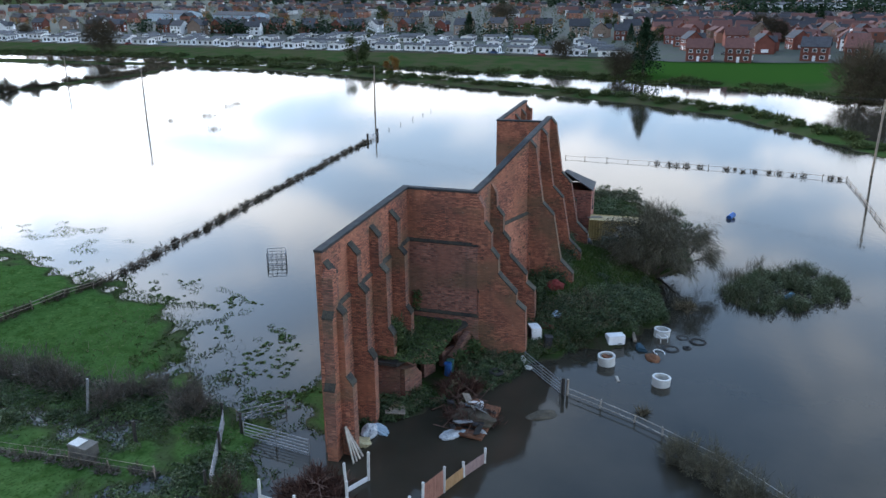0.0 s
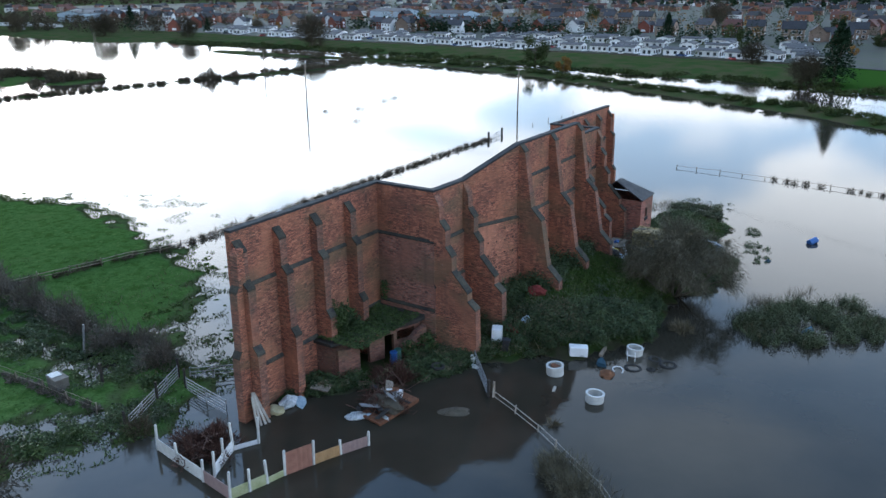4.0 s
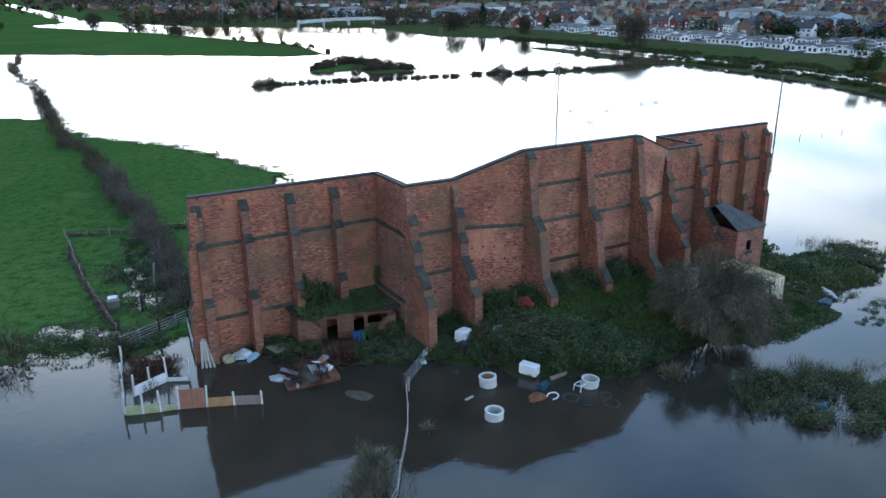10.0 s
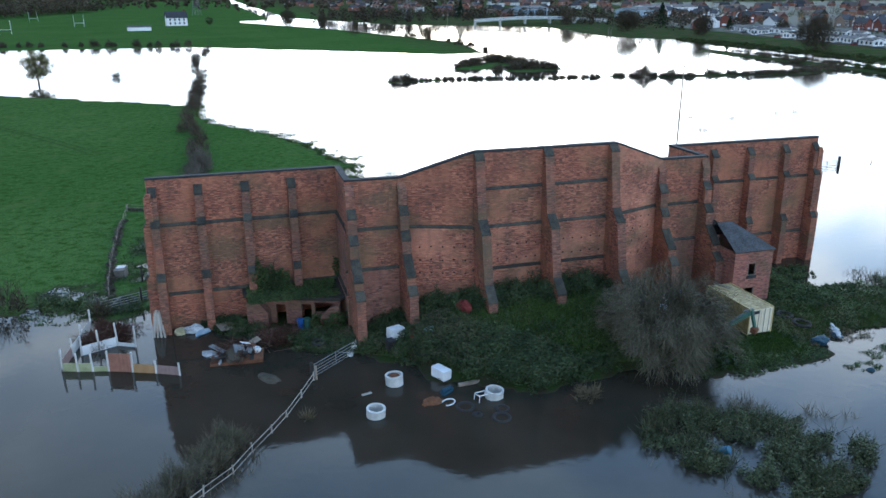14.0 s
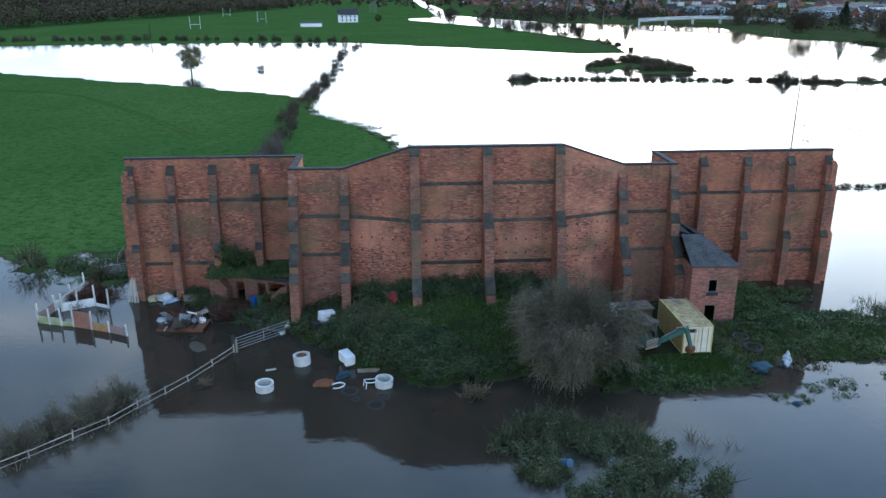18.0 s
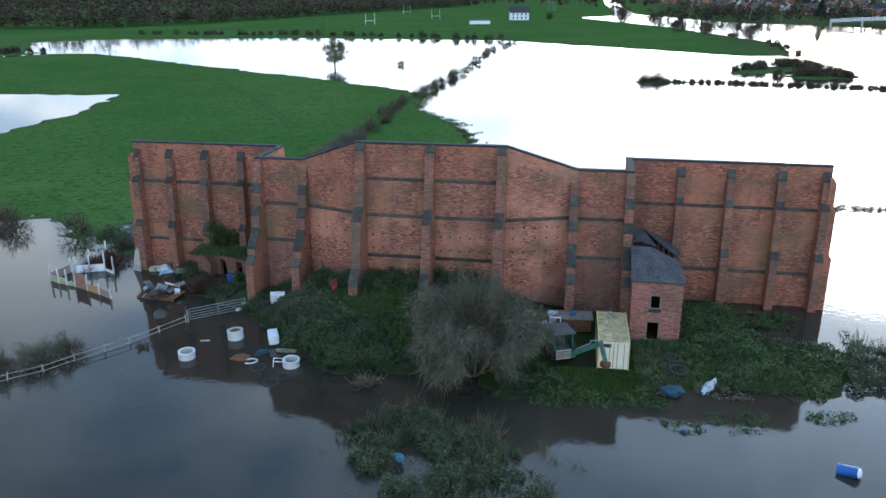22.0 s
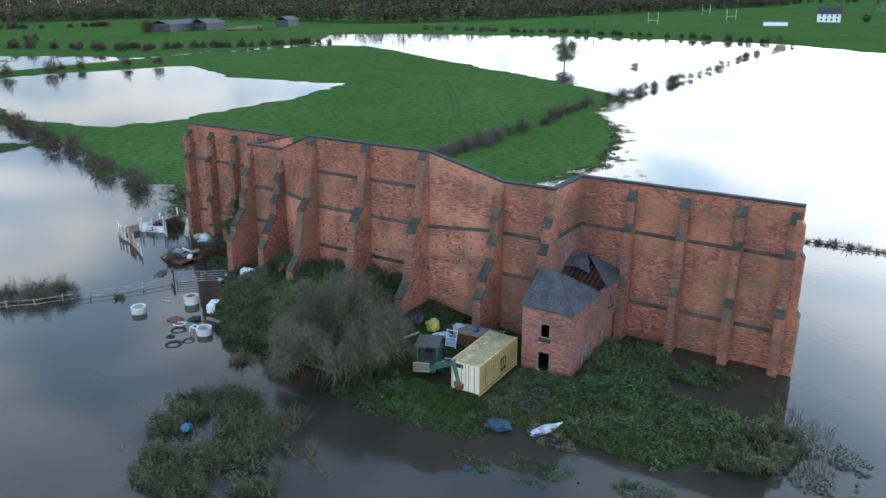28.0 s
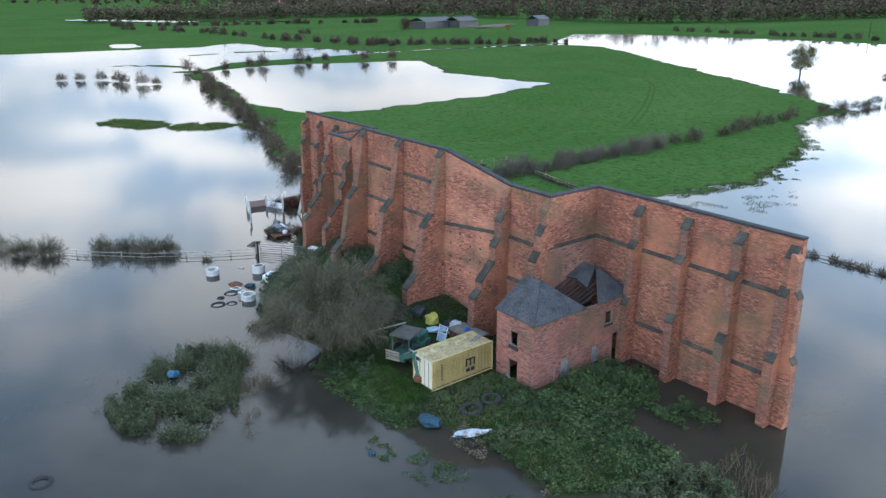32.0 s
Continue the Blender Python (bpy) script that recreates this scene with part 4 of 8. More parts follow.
def frame_at(along, hole, fixed, sill=True):
    a0, a1, b0, b1 = hole
    win = thing("window" if sill else "doorway", "", "")
    win.parent = shed
    for q in ((a0, a0 + 0.07, b0, b1), (a1 - 0.07, a1, b0, b1), (a0 + 0.07, a1 - 0.07, b1 - 0.07, b1)) + (((a0 + 0.07, a1 - 0.07, b0, b0 + 0.06), ) if sill else ()):
        bm = bmesh.new()
        if along == 'x':
            box(bm, q[0], q[1], fixed + 0.03, fixed + 0.11, q[2], q[3])
        else:
            box(bm, fixed - 0.11, fixed - 0.03, q[0], q[1], q[2], q[3])
        part("frame_piece", bm, FRAME, win)
    bm = bmesh.new()
    if along == 'x':
        box(bm, a0 - 0.1, a1 + 0.1, fixed - 0.05, fixed - 0.003, b1, b1 + 0.16)
    else:
        box(bm, fixed + 0.003, fixed + 0.05, a0 - 0.1, a1 + 0.1, b1, b1 + 0.16)
    part("lintel", bm, BRICK_DARK, win)
    if sill:
        bm = bmesh.new()
        if along == 'x':
            box(bm, a0 - 0.08, a1 + 0.08, fixed - 0.09, fixed - 0.003, b0 - 0.3, b0)
        else:
            box(bm, fixed + 0.003, fixed + 0.09, a0 - 0.08, a1 + 0.08, b0 - 0.14, b0)
        part("sill", bm, COPING, win, "mossy stone sill")


frame_at('x', SOUTH[0], SY0)
frame_at('x', SOUTH[1], SY0, False)
for h in (EASTW[0], EASTW[2], EASTW[3]):
    frame_at('y', h, SX1)
frame_at('y', EASTW[1], SX1, False)
for h in (EASTW[2], EASTW[3]):
    part("window_board", boxed(SX1 - 0.2, SX1 - 0.14, h[0] + 0.05, h[1] - 0.05, h[2], h[3]), GALV, shed, "grey board behind the window")
bm = bmesh.new()
box(bm, -0.6, 0.6, -0.02, 0.02, -0.09, 0.09, m=pose(19.6, SY0 - 0.06, 0.35, 0, 28, 0))
part("loose_plank", bm, WOOD_PALE, shed)
bm = bmesh.new()
rod(bm, (22.0, -1.4, 0.1), (22.0, -1.4, 1.7), 0.05)
part("post", bm, WOOD_OLD, shed)

# ---- shipping container ----
container = thing("shipping_container", "weathered yellow steel shipping container with rust-streaked roof, standing in weeds", "container", at=pose(16.22, -6.66, 0.36, 0, 0, 0.8))


def corrugated(length, z0, z1, out, n):
    """A ribbed steel side along y at x = out."""
    bm = bmesh.new()
    s, d = (1 if out > 0 else -1), 0.045
    prof = []
    for k in range(n):
        y = -length / 2 + length * k / n
        w = length / n
        prof += [(out - s * d, y), (out - s * d, y + w * 0.35), (out, y + w * 0.5), (out, y + w * 0.85)]
    prof.append((out - s * d, length / 2))
    lo = [bm.verts.new((x, y, z0)) for x, y in prof]
    hi = [bm.verts.new((x, y, z1)) for x, y in prof]
    for i in range(len(prof) - 1):
        bm.faces.new((lo[i], lo[i + 1], hi[i + 1], hi[i]))
    bmesh.ops.solidify(bm, geom=bm.faces, thickness=0.03)
    bmesh.ops.recalc_face_normals(bm, faces=bm.faces)
    return bm


ROOF_YELLOW = material("container_roof", (0.24, 0.17, 0.08), (0.52, 0.43, 0.24), 1.6, 0.7, 0.2, 5)
part("side_panel", corrugated(5.85, 0.28, 2.42, 1.2, 18), YELLOW, container)
part("side_panel", corrugated(5.85, 0.28, 2.42, -1.2, 18), YELLOW, container)
part("end_panel", boxed(-1.15, 1.15, 2.94, 3.0, 0.2, 2.45), YELLOW, container)
roof = bmesh.new()
for k in range(20):
    y = -2.94 + k * 0.294
    part("roof_rib", boxed(-1.13, 1.13, y + 0.04, y + 0.25, 2.445, 2.475), ROOF_YELLOW, container)
box(roof, -1.15, 1.15, -2.94, 2.94, 2.40, 2.445)
part("roof", roof, ROOF_YELLOW, container, "faded ribbed roof")
part("floor", boxed(-1.15, 1.15, -2.95, 2.95, 0.1, 0.22), RUST, container)
for x in (-1.22, 1.14):
    for y in (-3.03, 2.95):
        part("corner_post", boxed(x, x + 0.08, y, y + 0.08, 0.0, 2.5), YELLOW, container)
    for z in (0.08, 2.44):
        part("rail", boxed(x, x + 0.08, -2.95, 2.95, z, z + 0.09), YELLOW, container)
PALE_DOOR = material("container_door", (0.60, 0.52, 0.34), (0.74, 0.68, 0.54), 1.0, 0.6, 0.15)
for s in (-1, 1):
    door = part("door", boxed(min(0.02 * s, 1.12 * s), max(0.02 * s, 1.12 * s), -3.0, -2.95, 0.2, 2.42), PALE_DOOR, container, "pale patched steel door")
    for q in (0.3, 0.8):
        bm = bmesh.new()
        rod(bm, (q * s, -3.05, 0.22), (q * s, -3.05, 2.4), 0.025)
        part("locking_bar", bm, GALV, door)
    part("door_panel", boxed(min(0.15 * s, 1.0 * s), max(0.15 * s, 1.0 * s), -3.015, -3.002, 0.3, 0.75), RUST if s < 0 else PALE_DOOR, door)
part("sign", boxed(-0.95, -0.2, -3.03, -3.018, 2.0, 2.3), BLACK, container, "black sign plate")
# the maker's mark as plain dark bars on the long side
for y0, y1, z0, z1 in ((0.0, 0.95, 1.62, 1.74), (0.0, 0.16, 1.1, 1.62), (0.39, 0.55, 1.1, 1.62), (0.79, 0.95, 1.1, 1.62), (0.05, 0.42, 0.62, 0.92), (0.52, 0.9, 0.62, 0.92)):
    part("mark", boxed(1.203, 1.212, y0 + 0.25, y1 + 0.25, z0, z1), BLACK, container)
for k in range(7):
    part("mark", boxed(1.203, 1.21, -2.15, -2.02, 0.75 + 0.2 * k, 0.87 + 0.2 * k), BLACK, container)
ladder = thing("ladder", "short grey metal ladder lying on the container roof", "ladder", at=pose(16.2, -4.2, 2.87, 0, 0, 20))
for s in (-0.16, 0.16):
    part("stile", boxed(s - 0.02, s + 0.02, -0.9, 0.9, 0, 0.05), GALV, ladder)
for k in range(6):
    part("rung", boxed(-0.14, 0.14, -0.75 + 0.3 * k, -0.72 + 0.3 * k, 0.01, 0.04), GALV, ladder)

# ---- backhoe digger ----
digger = thing("backhoe_digger", "old green backhoe digger with a weathered cab and folded arm", "digger", at=pose(12.0, -8.1, height_at(12, -8.1), 0, 0, 24))
CAB_GREY = material("cab_grey", (0.05, 0.047, 0.042), (0.11, 0.10, 0.085), 2, 0.8, 0.3)
TYRE = material("tyre_rubber", (0.015, 0.015, 0.015), (0.035, 0.033, 0.03), 4, 0.9, 0.3)
part("chassis", boxed(-0.75, 0.75, -1.7, 2.6, 0.55, 1.0, 0.05), GREEN_PAINT, digger)
part("bonnet", boxed(-0.5, 0.5, 1.0, 2.7, 1.0, 1.65, 0.08), GREEN_PAINT, digger)
for x in (-0.8, 0.72):
    for y in (-1.0, 0.75):
        part("cab_post", boxed(x, x + 0.08, y, y + 0.08, 1.0, 2.35), GREEN_PAINT, digger)
part("cab_roof", boxed(-0.95, 0.95, -1.2, 1.0, 2.35, 2.5, 0.04), CAB_GREY, digger, "dull greyed cab roof")
part("seat", boxed(-0.3, 0.3, -0.3, 0.3, 1.0, 1.6, 0.06), BLACK, digger)
for k in range(4):
    part("slat", boxed(-0.95, 0.3, -1.78, -1.72, 0.6 + 0.22 * k, 0.74 + 0.22 * k), WOOD_OLD, digger)
for x, y, r in ((-0.95, -0.4, 0.72), (0.95, -0.4, 0.72), (-0.85, 2.1, 0.45), (0.85, 2.1, 0.45)):
    bm = bmesh.new()
    rod(bm, (x - 0.17, y, r), (x + 0.17, y, r), r, sides=20)
    w = part("wheel", bm, TYRE, digger)
    bm = bmesh.new()
    rod(bm, (x - 0.19, y, r), (x + 0.19, y, r), r * 0.5, sides=14)
    part("rim", bm, RUST, w)


def arm(a, b, w0, w1, deep):
    bm = bmesh.new()
    a, b = Vector(a), Vector(b)
    d = (b - a).normalized()
    side = d.cross(Vector((0, 0, 1))).normalized() if abs(d.z) < 0.95 else Vector((0, 1, 0))
    up = side.cross(d)
    ring = [a - up * w0, a + up * w0, a * 0.5 + b * 0.5 + up * (w0 + w1) * 0.65, b + up * w1, b - up * w1]
    prism(bm, [p - side * deep for p in ring], side * 2 * deep)
    return bm


part("boom", arm((0.5, -1.7, 1.0), (2.35, -2.7, 2.05), 0.16, 0.16, 0.13), GREEN_PAINT, digger)
part("dipper", arm((2.3, -2.68, 2.3), (2.75, -2.95, 0.55), 0.18, 0.12, 0.12), GREEN_PAINT, digger)
part("bucket", boxed(-0.3, 0.3, -0.35, 0.35, -0.3, 0.3, 0.1, m=pose(2.75, -2.9, 0.35, 20, 0, 10)), RUST, digger, "rusty bucket")
for p, q in (((0.7, -1.75, 1.35), (1.7, -2.35, 2.05)), ((1.6, -2.3, 2.2), (2.35, -2.7, 2.35))):
    bm = bmesh.new()
    rod(bm, p, q, 0.05)
    part("hydraulic_ram", bm, GALV, digger)

# ---- junk by the digger ----
def sack(name, at, size, mat, label, seed, cat="bag"):
    """A slumped, lumpy sack or heap."""
    bm = bmesh.new()
    bmesh.ops.create_icosphere(bm, subdivisions=3, radius=1)
    for v in bm.verts:
        n3 = noise.noise(v.co * 1.6 + Vector((seed * 3.1, 0, 0))) * 0.35 + noise.noise(v.co * 4 + Vector((seed, 5, 0))) * 0.14
        v.co *= 1 + n3
        v.co = Vector((v.co.x * size[0], v.co.y * size[1], max(v.co.z, -0.55) * size[2]))
    return solo(name, bm, mat, label, cat, at=pose(at[0], at[1], (at[2] if len(at) > 2 else height_at(*at[:2])) + 0.5 * size[2], 0, 0, seed * 47))


YELLOW_SACK = material("yellow_sack", (0.36, 0.30, 0.05), (0.5, 0.43, 0.11), 3, 0.7, 0.3)
PALE_BLUE = material("pale_blue_plastic", (0.18, 0.27, 0.35), (0.5, 0.6, 0.68), 2, 0.5, 0.1)
SHEET = material("plastic_sheet", (0.18, 0.2, 0.21), (0.62, 0.64, 0.66), 1.5, 0.6, 0.4)
TARP = material("blue_tarpaulin", (0.006, 0.030, 0.05), (0.02, 0.065, 0.095), 1.5, 0.7, 0.4)
RED_CLOTH = material("dark_red_cloth", (0.10, 0.012, 0.012), (0.17, 0.03, 0.025), 2, 0.9, 0.3)
sack("bulk_bag", (9.3, -3.6), (0.65, 0.6, 0.55), YELLOW_SACK, "slumped yellow bulk bag on the ground", 1)
sack("rubbish_bag", (8.0, -4.0), (0.75, 0.6, 0.5), BLACK, "black rubbish bag on the ground", 2)
sack("rubbish_bag", (10.5, -2.6), (0.7, 0.7, 0.55), BLACK, "black rubbish bag on the ground", 3)
sack("plastic_pile", (11.2, -2.4), (0.8, 0.7, 0.75), SHEET, "crumpled pale plastic sheeting heaped by the wall", 4, "plastic sheet")
sack("plastic_scrap", (10.3, -3.8), (0.9, 0.4, 0.3), PALE_BLUE, "pale blue plastic junk beside the digger", 5, "plastic junk")
skip = thing("trailer_body", "dark red steel trailer body with a grey lid against the wall", "trailer", at=pose(13.1, -2.6, height_at(13.1, -2.6) - 0.05, 0, 0, 4))
part("body", boxed(-1.45, 1.45, -0.8, 0.8, 0.15, 1.3, 0.04), RUST, skip)
part("lid", boxed(-1.6, 1.6, -0.95, 0.95, 1.3, 1.42, 0.03), WOOD_OLD, skip, "grey boarded lid")
for k in range(5):
    part("rib", boxed(-1.4 + 0.68 * k, -1.32 + 0.68 * k, -0.86, -0.803, 0.15, 1.28), RUST, skip)
sack("blue_tub", (13.0, -2.6, height_at(13.1, -2.6) + 1.37), (0.3, 0.25, 0.2), BLUE, "blue plastic tub on the trailer lid", 6, "tub")
# a plain tubular metal frame, its use unknown
tube_frame = thing("clothes_rack", "white tubular metal frame leaning by the trailer", "frame", at=pose(11.6, -4.4, height_at(11.6, -4.4), -18, 0, 10))
for x in (-0.45, 0.45):
    part("upright", boxed(x - 0.03, x + 0.03, -0.03, 0.03, 0, 1.5), WHITE, tube_frame)
for z in (0.1, 0.8, 1.4):
    part("crossbar", boxed(-0.42, 0.42, -0.03, 0.03, z, z + 0.06), WHITE, tube_frame)
part("panel", boxed(-0.42, 0.42, -0.01, 0.01, 0.16, 0.8), PALE_BLUE, tube_frame)
plank = bmesh.new()
box(plank, -0.14, 0.14, -2.4, 2.4, -0.03, 0.03, m=pose(0, 0, 0, 22, 0, 0))
solo("leaning_board", plank, WOOD_PALE, "long pale board lying on scrub under the tree", "board", at=pose(8.4, -8.2, height_at(8.4, -8.2) + 0.9, 0, 0, -58))


def tyre(at, tilt, r=0.62):
    bm = bmesh.new()
    n1, n2 = 22, 8
    vs = [[bm.verts.new(((r - 0.16 + 0.16 * math.cos(b)) * math.cos(a), (r - 0.16 + 0.16 * math.cos(b)) * math.sin(a), 0.15 * math.sin(b))) for b in [2 * math.pi * j / n2 for j in range(n2)]] for a in [2 * math.pi * i / n1 for i in range(n1)]]
    for i in range(n1):
        for j in range(n2):
            bm.faces.new((vs[i][j], vs[(i + 1) % n1][j], vs[(i + 1) % n1][(j + 1) % n2], vs[i][(j + 1) % n2]))
    return solo("tyre", bm, TYRE, "worn black tyre lying flat, half sunk in mud or water", "tyre", "old tyres", at=pose(at[0], at[1], at[2], tilt, tilt * 0.5, 0))


for x, y, z, r in ((21.3, -9.0, 0.52, 0.85), (21.1, -7.0, 0.52, 0.8), (-11.7, -13.2, -0.06, 0.75), (-9.7, -15.4, -0.05, 0.75), (-11.2, -14.5, -0.04, 0.4), (-9.2, -14.2, -0.09, 0.6), (10.9, -35.4, 0.0, 0.75), (-20.5, -0.3, 0.5, 0.6)):
    tyre((x, y, z), 3, r)
sack("blue_tarpaulin", (20.5, -12.2, 0.15), (0.85, 0.6, 0.42), TARP, "blue tarpaulin heaped on the muddy bank", 8, "tarpaulin")
sack("white_sheeting", (23.4, -10.7), (1.2, 0.35, 0.28), SHEET, "crumpled white plastic sheeting on the grass", 9, "plastic sheet")
sack("blue_scrap", (22.9, -11.3), (0.6, 0.35, 0.28), TARP, "blue plastic scrap beside the sheeting", 10, "plastic scrap")
sack("floating_can", (20.9, -17.3, -0.2), (0.4, 0.3, 0.25), TARP, "teal plastic can floating in the water", 11, "can")
drum = thing("blue_drum", "faded blue plastic drum lying in the reeds", "drum", at=pose(2.4, -24.0, 0.35, 62, 10, 30))
bm = bmesh.new()
rod(bm, (0, 0, -0.42), (0, 0, 0.42), 0.27, sides=18)
part("body", bm, FADED_BLUE, drum)
for z in (-0.46, 0.0, 0.44):
    bm = ring_solid(bmesh.new(), 0.24, 0.295, z * 0.92 - 0.02, z * 0.92 + 0.02, 18)
    part("hoop", bm, FADED_BLUE, drum)
floaty = thing("blue_float", "blue and white plastic drum floating in the flood", "drum", at=pose(30.4, -20.5, 0.25, 80, 0, 60))
bm = bmesh.new()
rod(bm, (0, 0, -0.6), (0, 0, 0.6), 0.36, sides=18)
part("body", bm, BLUE, floaty)
bm = bmesh.new()
rod(bm, (0, 0, 0.6), (0, 0, 0.75), 0.34, 0.24, sides=18)
part("cap", bm, WHITE, floaty, "white end cap")

# ---- things standing in the flood before the wall ----
for x, y, z, tilt in ((-18.2, -12.5, -0.14, 2), (-15.8, -8.3, 0.0, -3), (-9.2, -12.4, -0.16, 3)):
    r = thing("concrete_ring", "pale concrete well ring standing in shallow flood water", "concrete ring", "concrete rings", at=pose(x, y, z - 0.25, tilt, tilt, 0))
    part("wall", ring_solid(bmesh.new(), 0.56, 0.68, 0.0, 0.95), CONCRETE, r)
    part("rim", ring_solid(bmesh.new(), 0.53, 0.70, 0.955, 1.02), CONCRETE, r)
solo("ring_lid", rod(bmesh.new(), (0, 0, 0), (0, 0, 0.12), 0.42, sides=22), RUST, "rusty orange lid inside a concrete ring", "lid", at=pose(-15.8, -8.3, 0.55, 12, 8, 0))


def appliance(at, turn, size, name, label):
    w, d, h = size
    a = thing(name, label, "appliance", at=pose(*at, *turn))
    part("cabinet", boxed(-w / 2, w / 2, -d / 2, d / 2, 0, h, 0.03), WHITE, a)
    part("door", boxed(-w / 2 + 0.01, w / 2 - 0.01, -d / 2 - 0.07, -d / 2 - 0.004, 0.03, h - 0.03, 0.02), WHITE, a)
    part("handle", boxed(w / 2 - 0.14, w / 2 - 0.1, -d / 2 - 0.12, -d / 2 - 0.074, h * 0.55, h * 0.8), BLACK, a)
    part("back", boxed(-w / 2 + 0.04, w / 2 - 0.04, d / 2 + 0.003, d / 2 + 0.05, 0.05, h - 0.05), BLACK, a)


appliance((-14.3, -2.2, height_at(-14.3, -2.2) + 0.1), (0, 4, 25), (1.35, 0.8, 1.0), "chest_freezer", "white chest freezer dumped among the brambles")
appliance((-12.5, -8.0, 0.62), (0, 92, -62), (0.8, 0.75, 1.5), "fridge", "white fridge lying on its side at the water's edge")
wheelie = thing("wheelie_bin", "dark grey wheeled bin standing on the bank", "bin", at=pose(-15.1, -3.4, height_at(-15.1, -3.4) - 0.03, 5, 3, 20))
bm = bmesh.new()
prism(bm, [(-0.25, -0.27, 0.05), (0.25, -0.27, 0.05), (0.31, -0.33, 1.0), (-0.31, -0.33, 1.0)], (0, 0.55, 0))
part("body", bm, BLACK, wheelie)
part("lid", boxed(-0.34, 0.34, -0.38, 0.3, 1.0, 1.07, 0.02), BLACK, wheelie)
for x in (-0.27, 0.2):
    bm = bmesh.new()
    rod(bm, (x, 0.25, 0.1), (x + 0.06, 0.25, 0.1), 0.1, sides=12)
    part("wheel", bm, TYRE, wheelie)
RAFT = material("sodden_foam", (0.10, 0.040, 0.018), (0.20, 0.085, 0.038), 4, 0.95, 0.5)
sack("sodden_cushion", (-13.9, -11.8, -0.22), (0.95, 0.6, 0.3), RAFT, "sodden orange-brown cushion floating in the flood", 12, "cushion")
bm = bmesh.new()
loops = []
for k in range(20):
    a = -2.6 + 0.25 * k
    loops.append([bm.verts.new(((0.55 + 0.05 * math.cos(q)) * math.cos(a), (0.4 + 0.05 * math.cos(q)) * math.sin(a), 0.03 + 0.05 * math.sin(q))) for q in (0, 1.05, 2.09, 3.14, 4.19, 5.24)])
for u, w in zip(loops, loops[1:]):
    for i in range(6):
        bm.faces.new((u[i], u[(i + 1) % 6], w[(i + 1) % 6], w[i]))
bm.faces.new(loops[0][::-1])
bm.faces.new(loops[-1])
solo("hose", bm, WHITE, "loop of pale hose floating beside the cushion", "hose", at=pose(-12.7, -12.3, 0.02, 0, 0, 30))
bm = bmesh.new()
prism(bm, [(-0.7, -0.35, 0), (0.6, -0.4, 0), (0.75, 0.1, 0), (-0.2, 0.45, 0)], (0.1, 0, 0.4))
bmesh.ops.bevel(bm, geom=list(bm.edges), offset=0.14, segments=2, affect='EDGES')
solo("blue_float_board", bm, TARP, "faded blue plastic float in the water", "float", at=pose(-12.5, -10.8, -0.12, 0, -8, 30))
rack = thing("bed_frame", "pale tubular metal frame standing in the water", "frame", at=pose(-10.2, -12.5, -0.3, 0, 8, 20))
for a, b in (((-0.5, -0.3, 0), (-0.5, -0.3, 0.75)), ((0.5, -0.3, 0), (0.5, -0.3, 0.75)), ((-0.5, 0.3, 0), (-0.5, 0.3, 0.75)), ((0.5, 0.3, 0), (0.5, 0.3, 0.75)), ((-0.5, -0.3, 0.75), (0.5, -0.3, 0.75)), ((-0.5, 0.3, 0.75), (0.5, 0.3, 0.75)), ((-0.5, -0.3, 0.7), (-0.5, 0.3, 0.7))):
    part("tube", rod(bmesh.new(), a, b, 0.035), WHITE, rack)
solo("timber_beam", boxed(-1.3, 1.3, -0.14, 0.14, -0.1, 0.16, 0.03), WOOD_OLD, "dark sodden beam at the water's edge", "beam", at=pose(-10.0, -10.1, 0.1, 0, 2, 8))
solo("floating_board", boxed(-0.4, 0.4, -0.1, 0.1, -0.03, 0.05), WOOD_PALE, "small board floating in the flood", "board", at=pose(-18.2, -9.3, 0.02, 0, 0, 15))
sack("red_cloth", (-12.9, -2.9), (0.8, 0.35, 0.3), RED_CLOTH, "dark red cloth dumped on the bank", 13, "cloth")
sack("red_cloth", (-8.4, -2.9), (0.8, 0.4, 0.6), RED_CLOTH, "dark red cloth hung over the brambles by the wall", 14, "cloth")
sack("plastic_scrap", (-11.6, -3.6), (0.5, 0.4, 0.3), PALE_BLUE, "pale crumpled plastic on the bank", 15, "plastic scrap")
sack("stone_lump", (-17.8, -1.9), (0.3, 0.25, 0.5), CONCRETE, "pale stone slab leaning on the buttress", 16, "stone")
sack("stone_lump", (-18.2, -2.3), (0.45, 0.25, 0.2), CONCRETE, "pale block on the shore", 17, "stone")
BRUSH_BARK = material("cut_branches", (0.07, 0.035, 0.028), (0.15, 0.09, 0.07), 3, 0.9, 0.2)
MUD = material("sodden_straw", (0.05, 0.042, 0.03), (0.10, 0.084, 0.06), 3, 0.95, 0.5)
sack("mud_hump", (-25.0, -4.6, -0.35), (1.4, 0.7, 0.36), MUD, "hump of sodden straw rising from the water", 18, "debris")


# ---- low outhouse across the corner of the wall ----
out = thing("outhouse", "low ruined brick outhouse with a turf-covered slab roof", "outhouse")
OUT = pose(-25.4, 5.9, 0, 0, 0, -21.5)


def laid(bm):
    bmesh.ops.transform(bm, matrix=OUT, verts=bm.verts)
    return bm


part("front_wall", laid(pierced('x', 0.4, 7.9, 0, 0.35, -0.3, 2.7, [(2.1, 3.0, -0.3, 2.2), (4.4, 5.3, 0.2, 2.3), (5.6, 7.3, 1.5, 2.45)])), BRICK_OLD, out)
